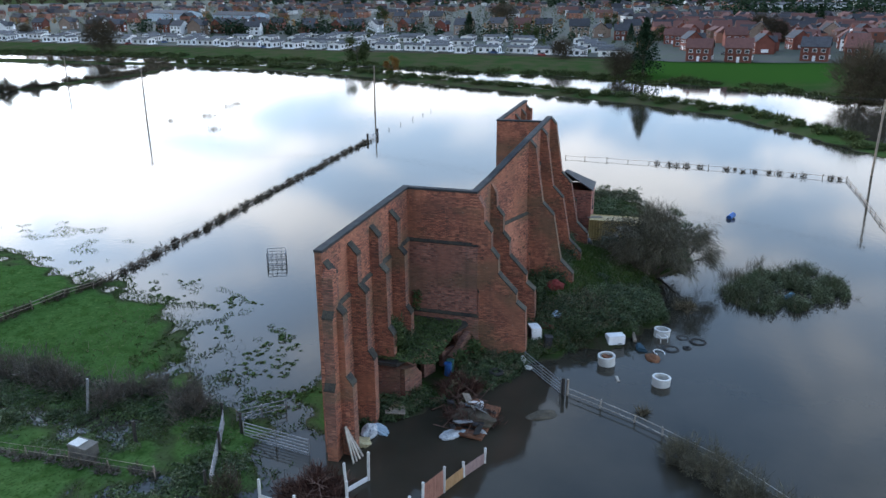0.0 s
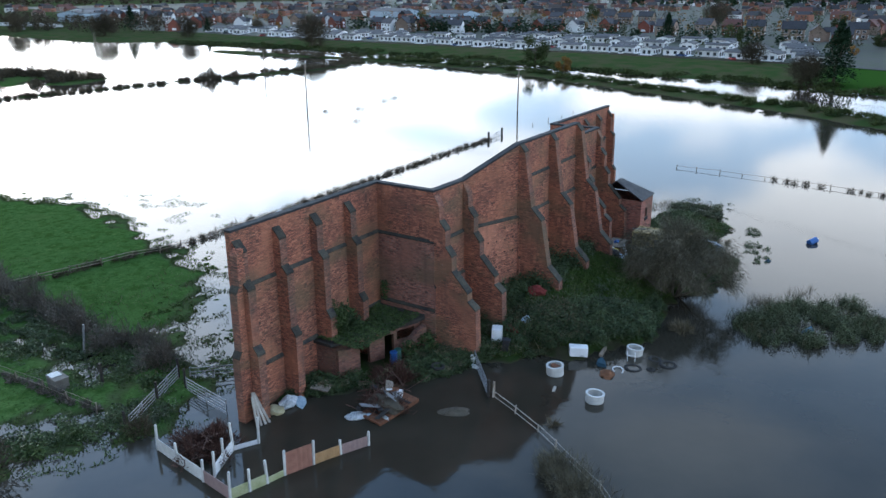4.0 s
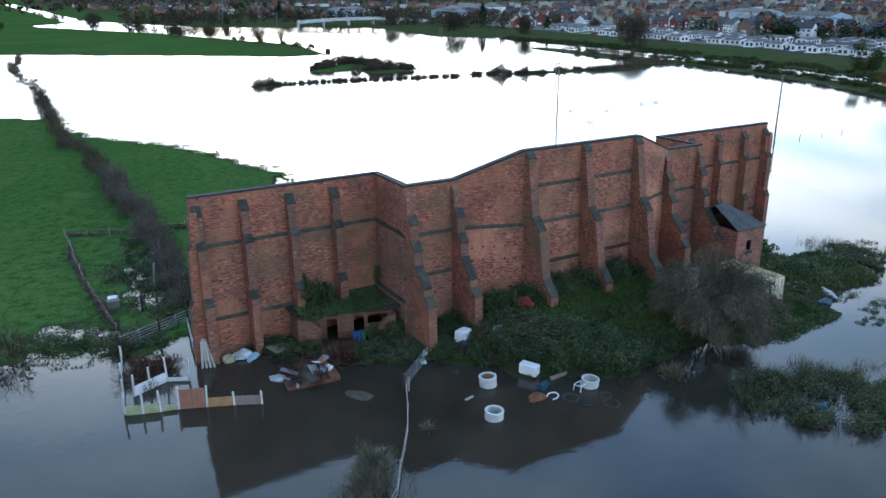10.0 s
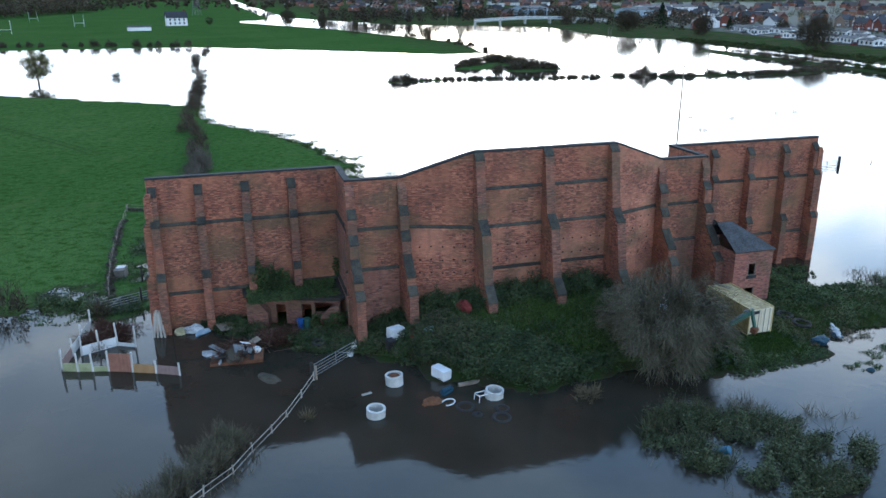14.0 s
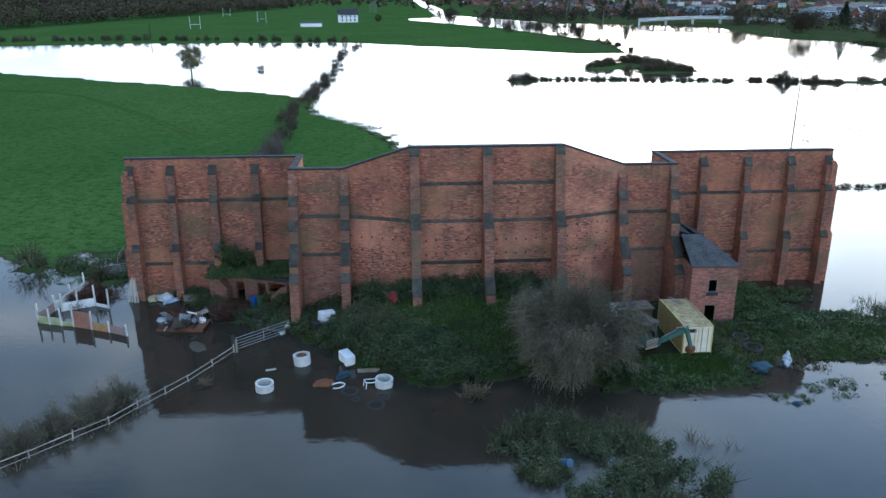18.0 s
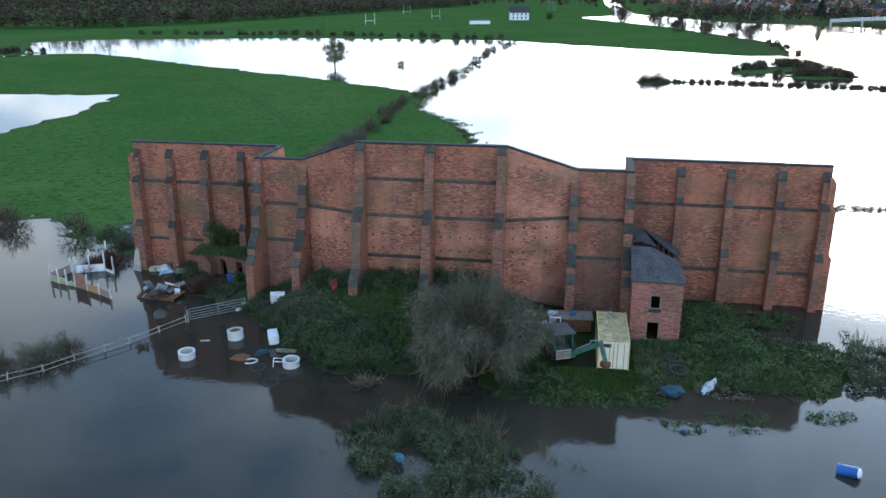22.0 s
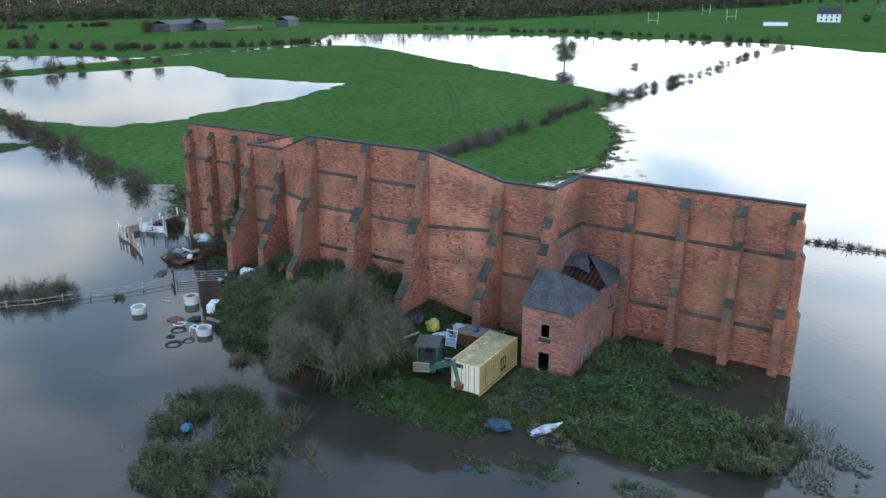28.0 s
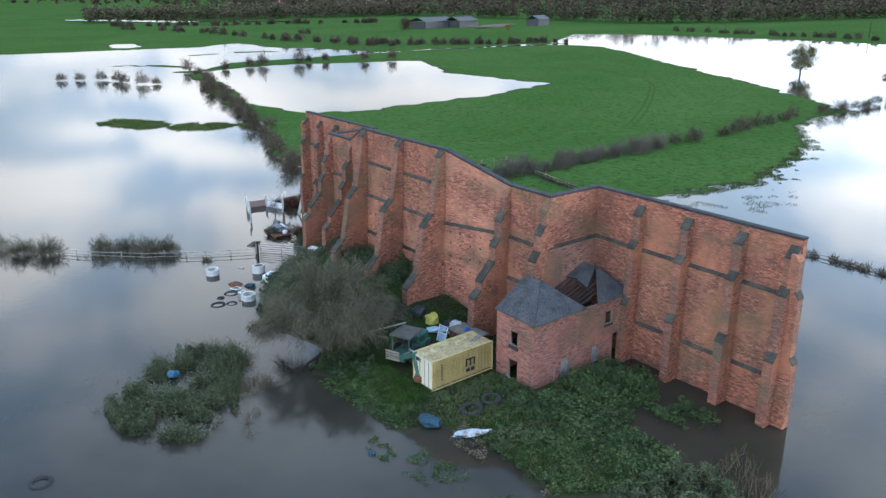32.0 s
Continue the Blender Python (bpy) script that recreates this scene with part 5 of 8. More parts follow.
part("side_wall", boxed(-25.9, -25.5, 5.6, 7.6, -0.3, 2.7), BRICK_OLD, out)
part("pier", laid(prism(bmesh.new(), [(-0.3, -0.9, -0.4), (1.6, -0.9, -0.4), (1.6, -0.9, 1.7), (0.9, -0.9, 2.5), (-0.3, -0.9, 2.7)], (0, 0.88, 0))), BRICK_OLD, out)
bm = bmesh.new()
prism(bm, [(-26.2, 5.7, 2.92), (-18.0, 2.55, 2.92), (-17.4, 3.0, 2.92), (-17.4, 7.6, 2.92), (-26.2, 7.6, 2.92)], (0, 0, 0.24))
part("roof_slab", bm, WOOD_DARK, out, "mossy dark slab")
part("lintel_beam", laid(boxed(0.2, 7.6, -0.2, 0.1, 2.72, 2.9)), WOOD_DARK, out, "rotten dark timber beam")
part("broken_wall", laid(prism(bmesh.new(), [(5.6, -0.75, -0.2), (8.0, -0.75, -0.2), (8.0, -0.75, 2.6), (7.2, -0.75, 2.3), (6.4, -0.75, 1.6), (5.6, -0.75, 1.3)], (0, 0.5, 0))), BRICK_OLD, out, "broken stump of brick wall")
for x, mat, lab in ((-21.6, BLUE, "blue plastic barrel by the outhouse door"), (-21.0, GREEN_PAINT, "green plastic barrel by the outhouse door")):
    b = thing("barrel", lab, "barrel", "barrels", at=pose(x, 3.2, height_at(x, 3.2), 0, 0, 0))
    bm = bmesh.new()
    rod(bm, (0, 0, 0), (0, 0, 0.9), 0.3, 0.28, sides=16)
    part("body", bm, mat, b)
    part("lid", ring_solid(bmesh.new(), 0.2, 0.32, 0.9, 0.95, 16), mat, b)


# ---- gates and fences ----
def bar_gate(a, b, bars, high, mat, name, label, lift=0.0):
    """A field gate between two plan points."""
    a, b = Vector((*a, 0)), Vector((*b, 0))
    d = b - a
    g = thing(name, label, "gate", at=pose(a.x, a.y, lift, 0, 0, math.degrees(math.atan2(d.y, d.x))))
    w = d.length
    for k in range(bars):
        z = 0.12 + (high - 0.15) * (k / (bars - 1)) ** 1.15
        part("bar", rod(bmesh.new(), (0.04, 0, z), (w - 0.04, 0, z), 0.035, sides=6), mat, g)
    for x in (0.04, w * 0.5, w - 0.04):
        part("upright", rod(bmesh.new(), (x, 0.005, 0.05), (x, 0.005, high + 0.05), 0.04, sides=6), mat, g)
    part("brace", rod(bmesh.new(), (0.08, -0.04, 0.15), (w * 0.5, -0.04, high), 0.03, sides=6), mat, g)
    return g


bar_gate((-17.6, -2.0), (-21.6, -5.4), 6, 1.35, GALV, "field_gate", "long grey barred field gate standing in the flood", -0.25)
bar_gate((-39.0, 13.0), (-35.6, 14.6), 6, 1.3, GALV, "metal_gate", "galvanised barred gate in the flooded field corner", -0.1)
bar_gate((-35.5, 14.6), (-32.2, 16.2), 6, 1.3, GALV, "metal_gate", "galvanised barred gate in the flooded field corner", -0.1)
bar_gate((-33.1, 14.2), (-33.9, 9.0), 6, 1.3, GALV, "metal_gate", "galvanised barred gate standing open beside the wall", -0.15)
bar_gate((-31.6, 15.6), (-29.2, 13.0), 5, 1.3, GALV, "metal_gate", "galvanised barred gate half under water", -0.4)
bar_gate((70.3, 44.8), (74.5, 44.9), 5, 1.2, GALV, "metal_gate", "thin barred gate standing in the distant flood", -0.3)


def post(at, high, r, mat, label, name="post", lean=0.0, group=""):
    bm = rod(bmesh.new(), (0, 0, -0.6), (0, 0, high), r, r * 0.9, sides=8)
    return solo(name, bm, mat, label, "post", group, at=pose(at[0], at[1], max(height_at(*at), -0.3), lean, lean * 0.6, 0))


post((-21.8, -5.6), 1.7, 0.14, WOOD_DARK, "dark wooden gate post in the water")
post((-21.5, -5.9), 1.5, 0.1, WOOD_OLD, "weathered gate post in the water")
for p in ((-39.2, 13.2), (-35.5, 14.5), (-33.0, 14.4), (-32.0, 16.4)):
    post(p, 1.6, 0.1, WOOD_DARK, "dark wooden gate post", group="gate posts")
post((-35.8, 20.6), 1.7, 0.13, WOOD_DARK, "black wooden post in the grass")
post((-33.6, 26.2), 3.0, 0.1, GALV, "pale leaning metal pole by the hedge", "pole", 6)
for x, y in ((69, 44.8), (75, 45.0)):
    post((x, y), 1.8, 0.25, WOOD_DARK, "dark gate post with flood debris", group="far gate posts")


def rail_fence(pts, gap, rails, high, mat, label, sag=0.03, rr=0.045, pr=0.07, name="fence"):
    """Posts every gap metres along a plan line, with rails between."""
    f = thing(name, label, "fence")
    rng = random.Random(len(pts) * 7 + int(abs(pts[0][0])))
    row = []
    for (ax, ay), (bx, by) in zip(pts, pts[1:]):
        n = max(1, round(math.hypot(bx - ax, by - ay) / gap))
        row += [(ax + (bx - ax) * k / n, ay + (by - ay) * k / n) for k in range(n)]
    row.append(pts[-1])
    tops = []
    for x, y in row:
        z = max(height_at(x, y), -0.35)
        o = Vector((rng.uniform(-sag, sag) * 3, rng.uniform(-sag, sag) * 3, 0))
        part("post", rod(bmesh.new(), (x, y, z - 0.5), (x + o.x, y + o.y, z + high + rng.uniform(-sag, sag) * 3), pr, sides=6), mat, f)
        tops.append((Vector((x, y, z)) + o * 0.5))
    for p, q in zip(tops, tops[1:]):
        for k in range(rails):
            h = Vector((0, 0, high * (0.92 - 0.42 * k)))
            part("rail", rod(bmesh.new(), p + h, q + h + Vector((0, 0, rng.uniform(-sag, sag))), rr, sides=5), mat, f)
    return f


rail_fence([(-21.7, -5.9), (-24.2, -10.8), (-28.2, -16.8), (-34, -22.5), (-44, -30), (-58, -40)], 2.6, 2, 1.0, WOOD_PALE, "pale two-rail wooden fence wading through the flood", 0.05, 0.032, 0.055)
rail_fence([(-39.4, 49), (-39.6, 32), (-38.8, 17)], 3.0, 2, 1.0, WOOD_OLD, "old post and wire fence in the meadow", 0.06, 0.015, 0.05)
rail_fence([(-39.4, 49), (-30, 44)], 3.0, 2, 1.0, WOOD_OLD, "old post and wire fence in the meadow", 0.06, 0.015, 0.05)
rail_fence([(-29, 46), (-13, 42.5), (69, 44.8)], 3.2, 2, 0.8, WOOD_OLD, "low wooden fence clogged with flood debris", 0.08, 0.04, 0.06)
rail_fence([(63.0, 5.2), (61.7, -9.4), (60.2, -22), (57.2, -39.0)], 3.6, 1, 0.8, WOOD_OLD, "half-drowned fence clogged with flood debris", 0.08, 0.03, 0.06)
rail_fence([(57.2, -39.0), (43, -38.8), (26, -38.4)], 3.6, 2, 0.8, WOOD_OLD, "half-drowned rail fence across the flood", 0.06, 0.05, 0.07)
rail_fence([(75, 45), (110, 44)], 6.5, 0, 1.0, WOOD_OLD, "thin line of posts standing in the flood", 0.08)
rail_fence([(-24, 208), (20, 213), (66, 215)], 7.0, 0, 1.2, WOOD_OLD, "thin line of posts standing in the flood", 0.08)

# garden fence panels round a flooded plot
plot = thing("panel_fence", "flooded garden fence of concrete posts with timber and white panels", "fence")
PANEL_RED = material("red_brown_panel", (0.26, 0.12, 0.085), (0.36, 0.18, 0.13), 2, 0.85, 0.2, vary=0.1)
PANEL_TAN = material("tan_panel", (0.34, 0.20, 0.09), (0.45, 0.28, 0.14), 2, 0.85, 0.2, vary=0.1)
PANEL_MAUVE = material("faded_panel", (0.26, 0.18, 0.17), (0.34, 0.24, 0.22), 2, 0.85, 0.2, vary=0.1)
PANEL_GREEN = material("algae_panel", (0.25, 0.28, 0.13), (0.42, 0.43, 0.28), 1.5, 0.85, 0.2, vary=0.1)


def panels(pts, heights, tall):
    for k, ((x, y), t) in enumerate(zip(pts, tall)):
        part("concrete_post", boxed(-0.07, 0.07, -0.07, 0.07, -0.6, t, 0.015, m=pose(x, y, 0, 2.0 * math.sin(k * 2.3), 2.0 * math.cos(k * 1.7), 0)), CONCRETE, plot)
    for (a, b), (h, mat, n) in zip(zip(pts, pts[1:]), heights):
        if not h:
            continue
        a, b = Vector((*a, 0)), Vector((*b, 0))
        d = (b - a)
        ang, w = math.degrees(math.atan2(d.y, d.x)), d.length - 0.18
        p = part("panel", boxed(0, w, -0.015, 0.015, -0.3, h - 0.02, m=pose(a.x, a.y, 0, 0, 0, ang) @ pose(0.09, 0, 0)), mat, plot)
        for q in range(n):
            x0 = 0.1 + w * q / n
            part("board", boxed(x0, x0 + w / n - 0.03, -0.035, -0.018, -0.3, h, m=pose(a.x, a.y, 0, 0, 0, ang)), mat, p)


panels([(-40.7, 1.45), (-39.5, 1.05), (-38.35, 0.7), (-37.15, 0.4), (-35.3, -0.35), (-33.5, -1.1), (-31.7, -2.0)],
       [(0.75, PANEL_GREEN, 0), (0.75, PANEL_GREEN, 0), (0.45, PANEL_GREEN, 0), (1.6, PANEL_RED, 11), (0.75, PANEL_TAN, 11), (0.75, PANEL_MAUVE, 11)], (1.9, 1.6, 1.7, 1.8, 1.75, 1.1, 1.1))
panels([(-40.7, 1.45), (-40.3, 4.2), (-39.9, 7.0), (-39.5, 9.5)], [(0.9, PANEL_MAUVE, 0), (0.9, CONCRETE, 0), (0.9, CONCRETE, 0)], (0.2, 1.6, 1.6, 1.9))
panels([(-39.6, 4.0), (-38.3, 4.6), (-36.9, 5.2), (-35.4, 4.4)], [(0.85, WHITE, 0), (0.85, WHITE, 0), (0.35, WHITE, 0)], (1.8, 1.9, 2.1, 2.0))
for k in range(4):
    bm = boxed(-0.09, 0.09, -0.03, 0.03, 0, 2.4 + 0.25 * (k % 2))
    solo("leaning_plank", bm, WOOD_PALE, "pale plank leaning on the end of the wall", "plank", "leaning planks", at=pose(-34.0 + 0.32 * k, 5.9 - 0.1 * k, -0.2, -14 - 3 * k, 6 - 5 * k, 0))

# ---- trailer heaped with rubbish ----
cart = thing("rubbish_trailer", "flat rusty trailer heaped with branches and junk in the water", "trailer", at=pose(-27.2, -0.4, 0.0, 2, -2, -6))
part("bed", boxed(-2.1, 2.1, -1.0, 1.0, 0.12, 0.3, 0.03), RUST, cart)
part("front_board", boxed(-2.1, 2.1, -1.06, -1.0, 0.0, 0.30), RUST, cart, "rust-orange front board")
for x in (-1.2, 1.2):
    bm = bmesh.new()
    rod(bm, (x, -0.98, 0.05), (x, 0.98, 0.05), 0.3, sides=12)
    part("wheel", bm, TYRE, cart)
rng = random.Random(31)
TIMBER = (WOOD_OLD, WOOD_DARK, RUST, WOOD_PALE, GALV, WOOD_DARK)
for k in range(13):
    L, w = rng.uniform(0.3, 0.8), rng.uniform(0.06, 0.32)
    solo("scrap_board", boxed(-L, L, -w, w, -0.025, 0.025), TIMBER[k % 6], ("broken board in the rubbish heap on the trailer", "dark sodden board in the rubbish heap", "rusty sheet in the rubbish heap", "pale plank in the rubbish heap", "grey metal sheet in the rubbish heap", "dark sodden board in the rubbish heap")[k % 6], "board", "scrap boards",
         at=pose(-27.3 + rng.uniform(-1.5, 1.6), -0.3 + rng.uniform(-0.8, 0.9), rng.uniform(0.45, 0.95), rng.uniform(-30, 30), rng.uniform(-28, 28), rng.uniform(0, 180)))
for k in range(9):
    sack("rubbish_scrap", (-27.2 + rng.uniform(-2.2, 2.4), 0.2 + rng.uniform(-1.4, 1.8), rng.uniform(0.05, 0.7)), (rng.uniform(0.15, 0.4), rng.uniform(0.12, 0.3), rng.uniform(0.08, 0.2)), (SHEET, BLACK, PALE_BLUE)[k % 3], ("crumpled white plastic in the rubbish", "black plastic in the rubbish", "pale blue plastic in the rubbish")[k % 3], 40 + k, "plastic scrap")
for at, r, n in (((-24.4, 1.4), 2.0, 34), ((-27.6, 0.3), 1.7, 22), ((-37.6, 6.8), 2.1, 40)):
    heap = thing("branch_pile", "tangle of cut reddish branches", "branches", "branch piles", at=pose(*at, 0.1))
    for k in range(n):
        a, q = rng.uniform(0, 6.28), rng.uniform(0.1, 1.0)
        p = Vector((r * q * math.cos(a), r * q * math.sin(a), 0.9 * (1 - q) + rng.uniform(0, 0.25)))
        d = Vector((rng.uniform(-1, 1), rng.uniform(-1, 1), rng.uniform(-0.25, 0.45))).normalized() * rng.uniform(0.5, 1.3)
        part("branch", rod(bmesh.new(), p - d, p + d, 0.035, 0.012, 5), BRUSH_BARK, heap)
sack("rubbish_mound", (-27.4, -0.2, 0.2), (1.5, 0.8, 0.5), MUD, "heap of brushwood and rubbish on the trailer", 21, "rubbish")
solo("panel_scrap", boxed(-0.5, 0.5, -0.45, 0.45, -0.02, 0.02), GALV, "grey-green board scrap on the rubbish heap", "board", at=pose(-27.0, -0.6, 0.95, 30, 25, 20))
solo("panel_scrap", boxed(-0.7, 0.7, -0.2, 0.2, -0.03, 0.03), WHITE, "white plastic strip on the rubbish heap", "plastic strip", at=pose(-26.3, 0.2, 1.05, 0, 25, 35))
solo("panel_scrap", boxed(-0.25, 0.25, -0.25, 0.25, -0.2, 0.2, 0.03), WHITE, "white box on the rubbish heap", "box", at=pose(-25.6, -0.2, 0.55, 10, 15, 35))
sack("plastic_sheet", (-29.3, 0.9, 0.0), (0.8, 0.5, 0.22), SHEET, "crumpled pale sheeting in the water by the trailer", 22, "plastic sheet")
sack("plastic_sheet", (-30.6, 6.2, 0.05), (0.8, 0.5, 0.45), SHEET, "crumpled blue-white sheeting at the foot of the wall", 23, "plastic sheet")
sack("plastic_sheet", (-29.9, 5.7, 0.0), (0.9, 0.4, 0.2), PALE_BLUE, "torn pale blue sheeting in the water", 24, "plastic sheet")
DULL_SACK = material("dull_sack", (0.30, 0.26, 0.13), (0.46, 0.42, 0.28), 3, 0.8, 0.3)
sack("yellow_sack", (-31.8, 6.3, 0.0), (0.7, 0.5, 0.3), DULL_SACK, "dull yellow sack at the foot of the wall", 25, "sack")
solo("board", boxed(-1.0, 1.0, -0.7, 0.7, -0.03, 0.03), WOOD_OLD, "grey board lying on the brambles", "board", at=pose(-27.6, 5.4, 0.55, 6, 3, 20))

# ---- concrete trough box, cage and poles ----
TANK = material("dull_concrete", (0.09, 0.086, 0.075), (0.16, 0.15, 0.135), 1.5, 0.9, 0.2)
hut = thing("concrete_tank", "pale concrete tank with a lid in the meadow", "tank", at=pose(-38.0, 22.8, height_at(-38.0, 22.8) - 0.05, 0, 0, -8))
part("tank", boxed(-0.5, 0.5, -0.8, 0.8, 0, 0.95, 0.03), TANK, hut)
part("lid", boxed(-0.54, 0.54, -0.84, 0.84, 0.955, 1.02, 0.02), TANK, hut)
part("plate", boxed(-0.45, 0.35, -0.1, 0.75, 1.025, 1.06), CONCRETE, hut, "pale plate")
cage = thing("wire_cage", "square wire hay cage standing in the flood", "cage", at=pose(-0.7, 28.5, -0.3, 0, 0, 25))
for z in (0.35, 0.8, 1.25, 1.6):
    for a, b in (((-1, -1), (1, -1)), ((1, -1), (1, 1)), ((1, 1), (-1, 1)), ((-1, 1), (-1, -1))):
        part("bar", rod(bmesh.new(), (*a, z), (*b, z), 0.03, sides=5), GALV, cage)
for k in range(5):
    for a in ((-1 + 0.5 * k, -1), (-1 + 0.5 * k, 1), (-1, -1 + 0.5 * k), (1, -1 + 0.5 * k)):
        part("upright", rod(bmesh.new(), (*a, 0), (*a, 1.6), 0.025, sides=5), GALV, cage)


def power_pole(x, y, high=9.0, twin=False):
    p = thing("power_pole", "slim dark wooden power pole standing in the flood", "power pole", "power poles", at=pose(x, y, 0, 0.6, -0.5, 20))
    part("pole", rod(bmesh.new(), (0, 0, -0.5), (0, 0, high), 0.19, 0.14, sides=8), WOOD_OLD, p)
    part("crossarm", boxed(-1.1, 1.1, -0.06, 0.06, high - 0.35, high - 0.22), WOOD_DARK, p)
    for k in (-1.0, 0.0, 1.0):
        part("insulator", rod(bmesh.new(), (k, 0, high - 0.2), (k, 0, high + 0.02), 0.05, sides=6), GALV, p)


POLES = [(83, 105.5, 11.2), (139, 175.5, 8.5), (106, 57.2, 11), (61.5, -43.5, 12), (125, 312.4, 7.4), (123, 429, 15), (209, 374, 6.2), (204, 368, 6.2)]
for x, y, h in POLES:
    power_pole(x, y, h)
WIRE = material("wire", (0.03, 0.03, 0.03), (0.05, 0.05, 0.05), 1, 0.6, 0)


def wires(ends, label):
    """Three sagging lines along a run of poles."""
    w = thing("power_line", label, "cable")
    for off in (-1.0, 0.0, 1.0):
        for (ax, ay, az), (bx, by, bz) in zip(ends, ends[1:]):
            n, bm = 10, bmesh.new()
            d = Vector((bx - ax, by - ay, 0)).normalized()
            s = Vector((-d.y, d.x, 0)) * off
            pts = [Vector((ax, ay, az)).lerp(Vector((bx, by, bz)), k / n) + s - Vector((0, 0, 4 * 0.8 * (k / n) * (1 - k / n))) for k in range(n + 1)]
            rings = [[bm.verts.new(p + s.normalized() * 0.012 * math.cos(a) + Vector((0, 0, 0.012 * math.sin(a)))) if off else bm.verts.new(p + Vector((-d.y, d.x, 0)) * 0.012 * math.cos(a) + Vector((0, 0, 0.012 * math.sin(a)))) for a in (0.0, 2.09, 4.19)] for p in pts]
            for u, v in zip(rings, rings[1:]):
                for i in range(3):
                    bm.faces.new((u[i], u[(i + 1) % 3], v[(i + 1) % 3], v[i]))
            part("wire", bm, WIRE, w)


wires([(106, 57.2, 11), (83, 105.5, 11.2), (139, 175.5, 8.5)], "thin dark power lines between the flooded poles")
wires([(61.5, -43.5, 12), (106, 57.2, 11)], "thin dark power lines between the flooded poles")


# ---- plants ----
RNG = np.random.RandomState(11)


def unit(n):
    v = RNG.normal(size=(n, 3))
    return v / np.linalg.norm(v, axis=1, keepdims=True)


def leaves(points, size, flat=0.0):
    """Small four-cornered leaves at the points, turned every way."""
    n = len(points)
    a = unit(n)
    a[:, 2] *= 0.5 * (1 - flat)
    b = np.cross(a, unit(n))
    b[:, 2] *= 0.5
    b /= np.linalg.norm(b, axis=1, keepdims=True) + 1e-9
    s = (size * RNG.uniform(0.6, 1.4, n))[:, None]
    v = np.stack([points - a * s, points - b * s * 0.55 + a * s * 0.1, points + a * s, points + b * s * 0.55 + a * s * 0.1], 1).reshape(-1, 3)
    return v, np.arange(4 * n).reshape(-1, 4)


def twigs(base, ways, width):
    """Thin three-cornered shoots from the bases along the ways."""
    n = len(base)
    side = np.cross(ways, unit(n))
    side *= (width / (np.linalg.norm(side, axis=1) + 1e-9))[:, None]
    v = np.stack([base - side, base + side, base + ways], 1).reshape(-1, 3)
    return v, np.arange(3 * n).reshape(-1, 3)


def leaf_mesh(name, chunks, mat):
    """One mesh out of many small triangles and four-cornered leaves."""
    vs, loops, totals, k = [], [], [], 0
    for v, f in chunks:
        vs.append(v)
        loops.append((f + k).ravel())
        totals.append(np.full(len(f), f.shape[1]))
        k += len(v)
    vs, loops, totals = np.concatenate(vs), np.concatenate(loops), np.concatenate(totals)
    me = bpy.data.meshes.new(name)
    me.vertices.add(len(vs))
    me.vertices.foreach_set("co", vs.astype(np.float32).ravel())
    me.loops.add(len(loops))
    me.loops.foreach_set("vertex_index", loops.astype(np.int32))
    me.polygons.add(len(totals))
    me.polygons.foreach_set("loop_start", (np.cumsum(totals) - totals).astype(np.int32))
    me.update(calc_edges=True)
    me.materials.append(mat)
    return me


def stuff(name, chunks, mat, label, category):
    return tagged(new(name, leaf_mesh(name, chunks, mat)), label, category, kind="stuff")


def in_poly(n, poly, margin=0.0):
    poly = np.array(poly, float)
    lo, hi = poly.min(0), poly.max(0)
    out = np.zeros((0, 2))
    while len(out) < n:
        p = RNG.uniform(lo, hi, (n * 2, 2))
        out = np.concatenate([out, p[line_distance(p[:, 0], p[:, 1], [tuple(q) for q in poly], True) > margin]])
    return out[:n]


def cover(poly, n, tall, size, patch, seed, lo=0.1, floor=0.0, gaps=0.0):
    """Leafy ground cover over a plan polygon, its top uneven, with gaps."""
    p = in_poly(n, poly)
    w = waves(p[:, 0], p[:, 1], patch, seed) + 0.6 * waves(p[:, 0], p[:, 1], patch * 0.35, seed + 1)
    keep = w > gaps - 0.5
    p, w = p[keep], w[keep]
    top = tall * np.clip(0.45 + 1.1 * w, lo, 1.3)
    g = np.maximum(ground_height(p[:, 0], p[:, 1]), floor)
    z = g + top * RNG.uniform(0.25, 1.0, len(p)) ** 0.6
    return leaves(np.column_stack([p, z]), size)


def clumps(poly, count, r, tall, n, size, avoid=()):
    """Rounded leafy clumps of uneven size inside a plan polygon, away from the given (x, y, radius) spots."""
    out = []
    for x, y in in_poly(count, poly):
        if any(math.hypot(x - a, y - b) < c for a, b, c in avoid):
            continue
        s = RNG.uniform(0.5, 1.25)
        d = unit(int(n * s * s))
        d[:, 2] = np.abs(d[:, 2])
        k = RNG.uniform(0.72, 1.06, (len(d), 1)) * (0.85 + 0.3 * np.sin(d[:, :1] * 7 + x) * np.cos(d[:, 1:2] * 6 + y))
        z = max(height_at(x, y), -0.1)
        out.append(leaves(np.array([x, y, z - 0.1]) + d * k * [r * s, r * s, tall * s], size))
    return out


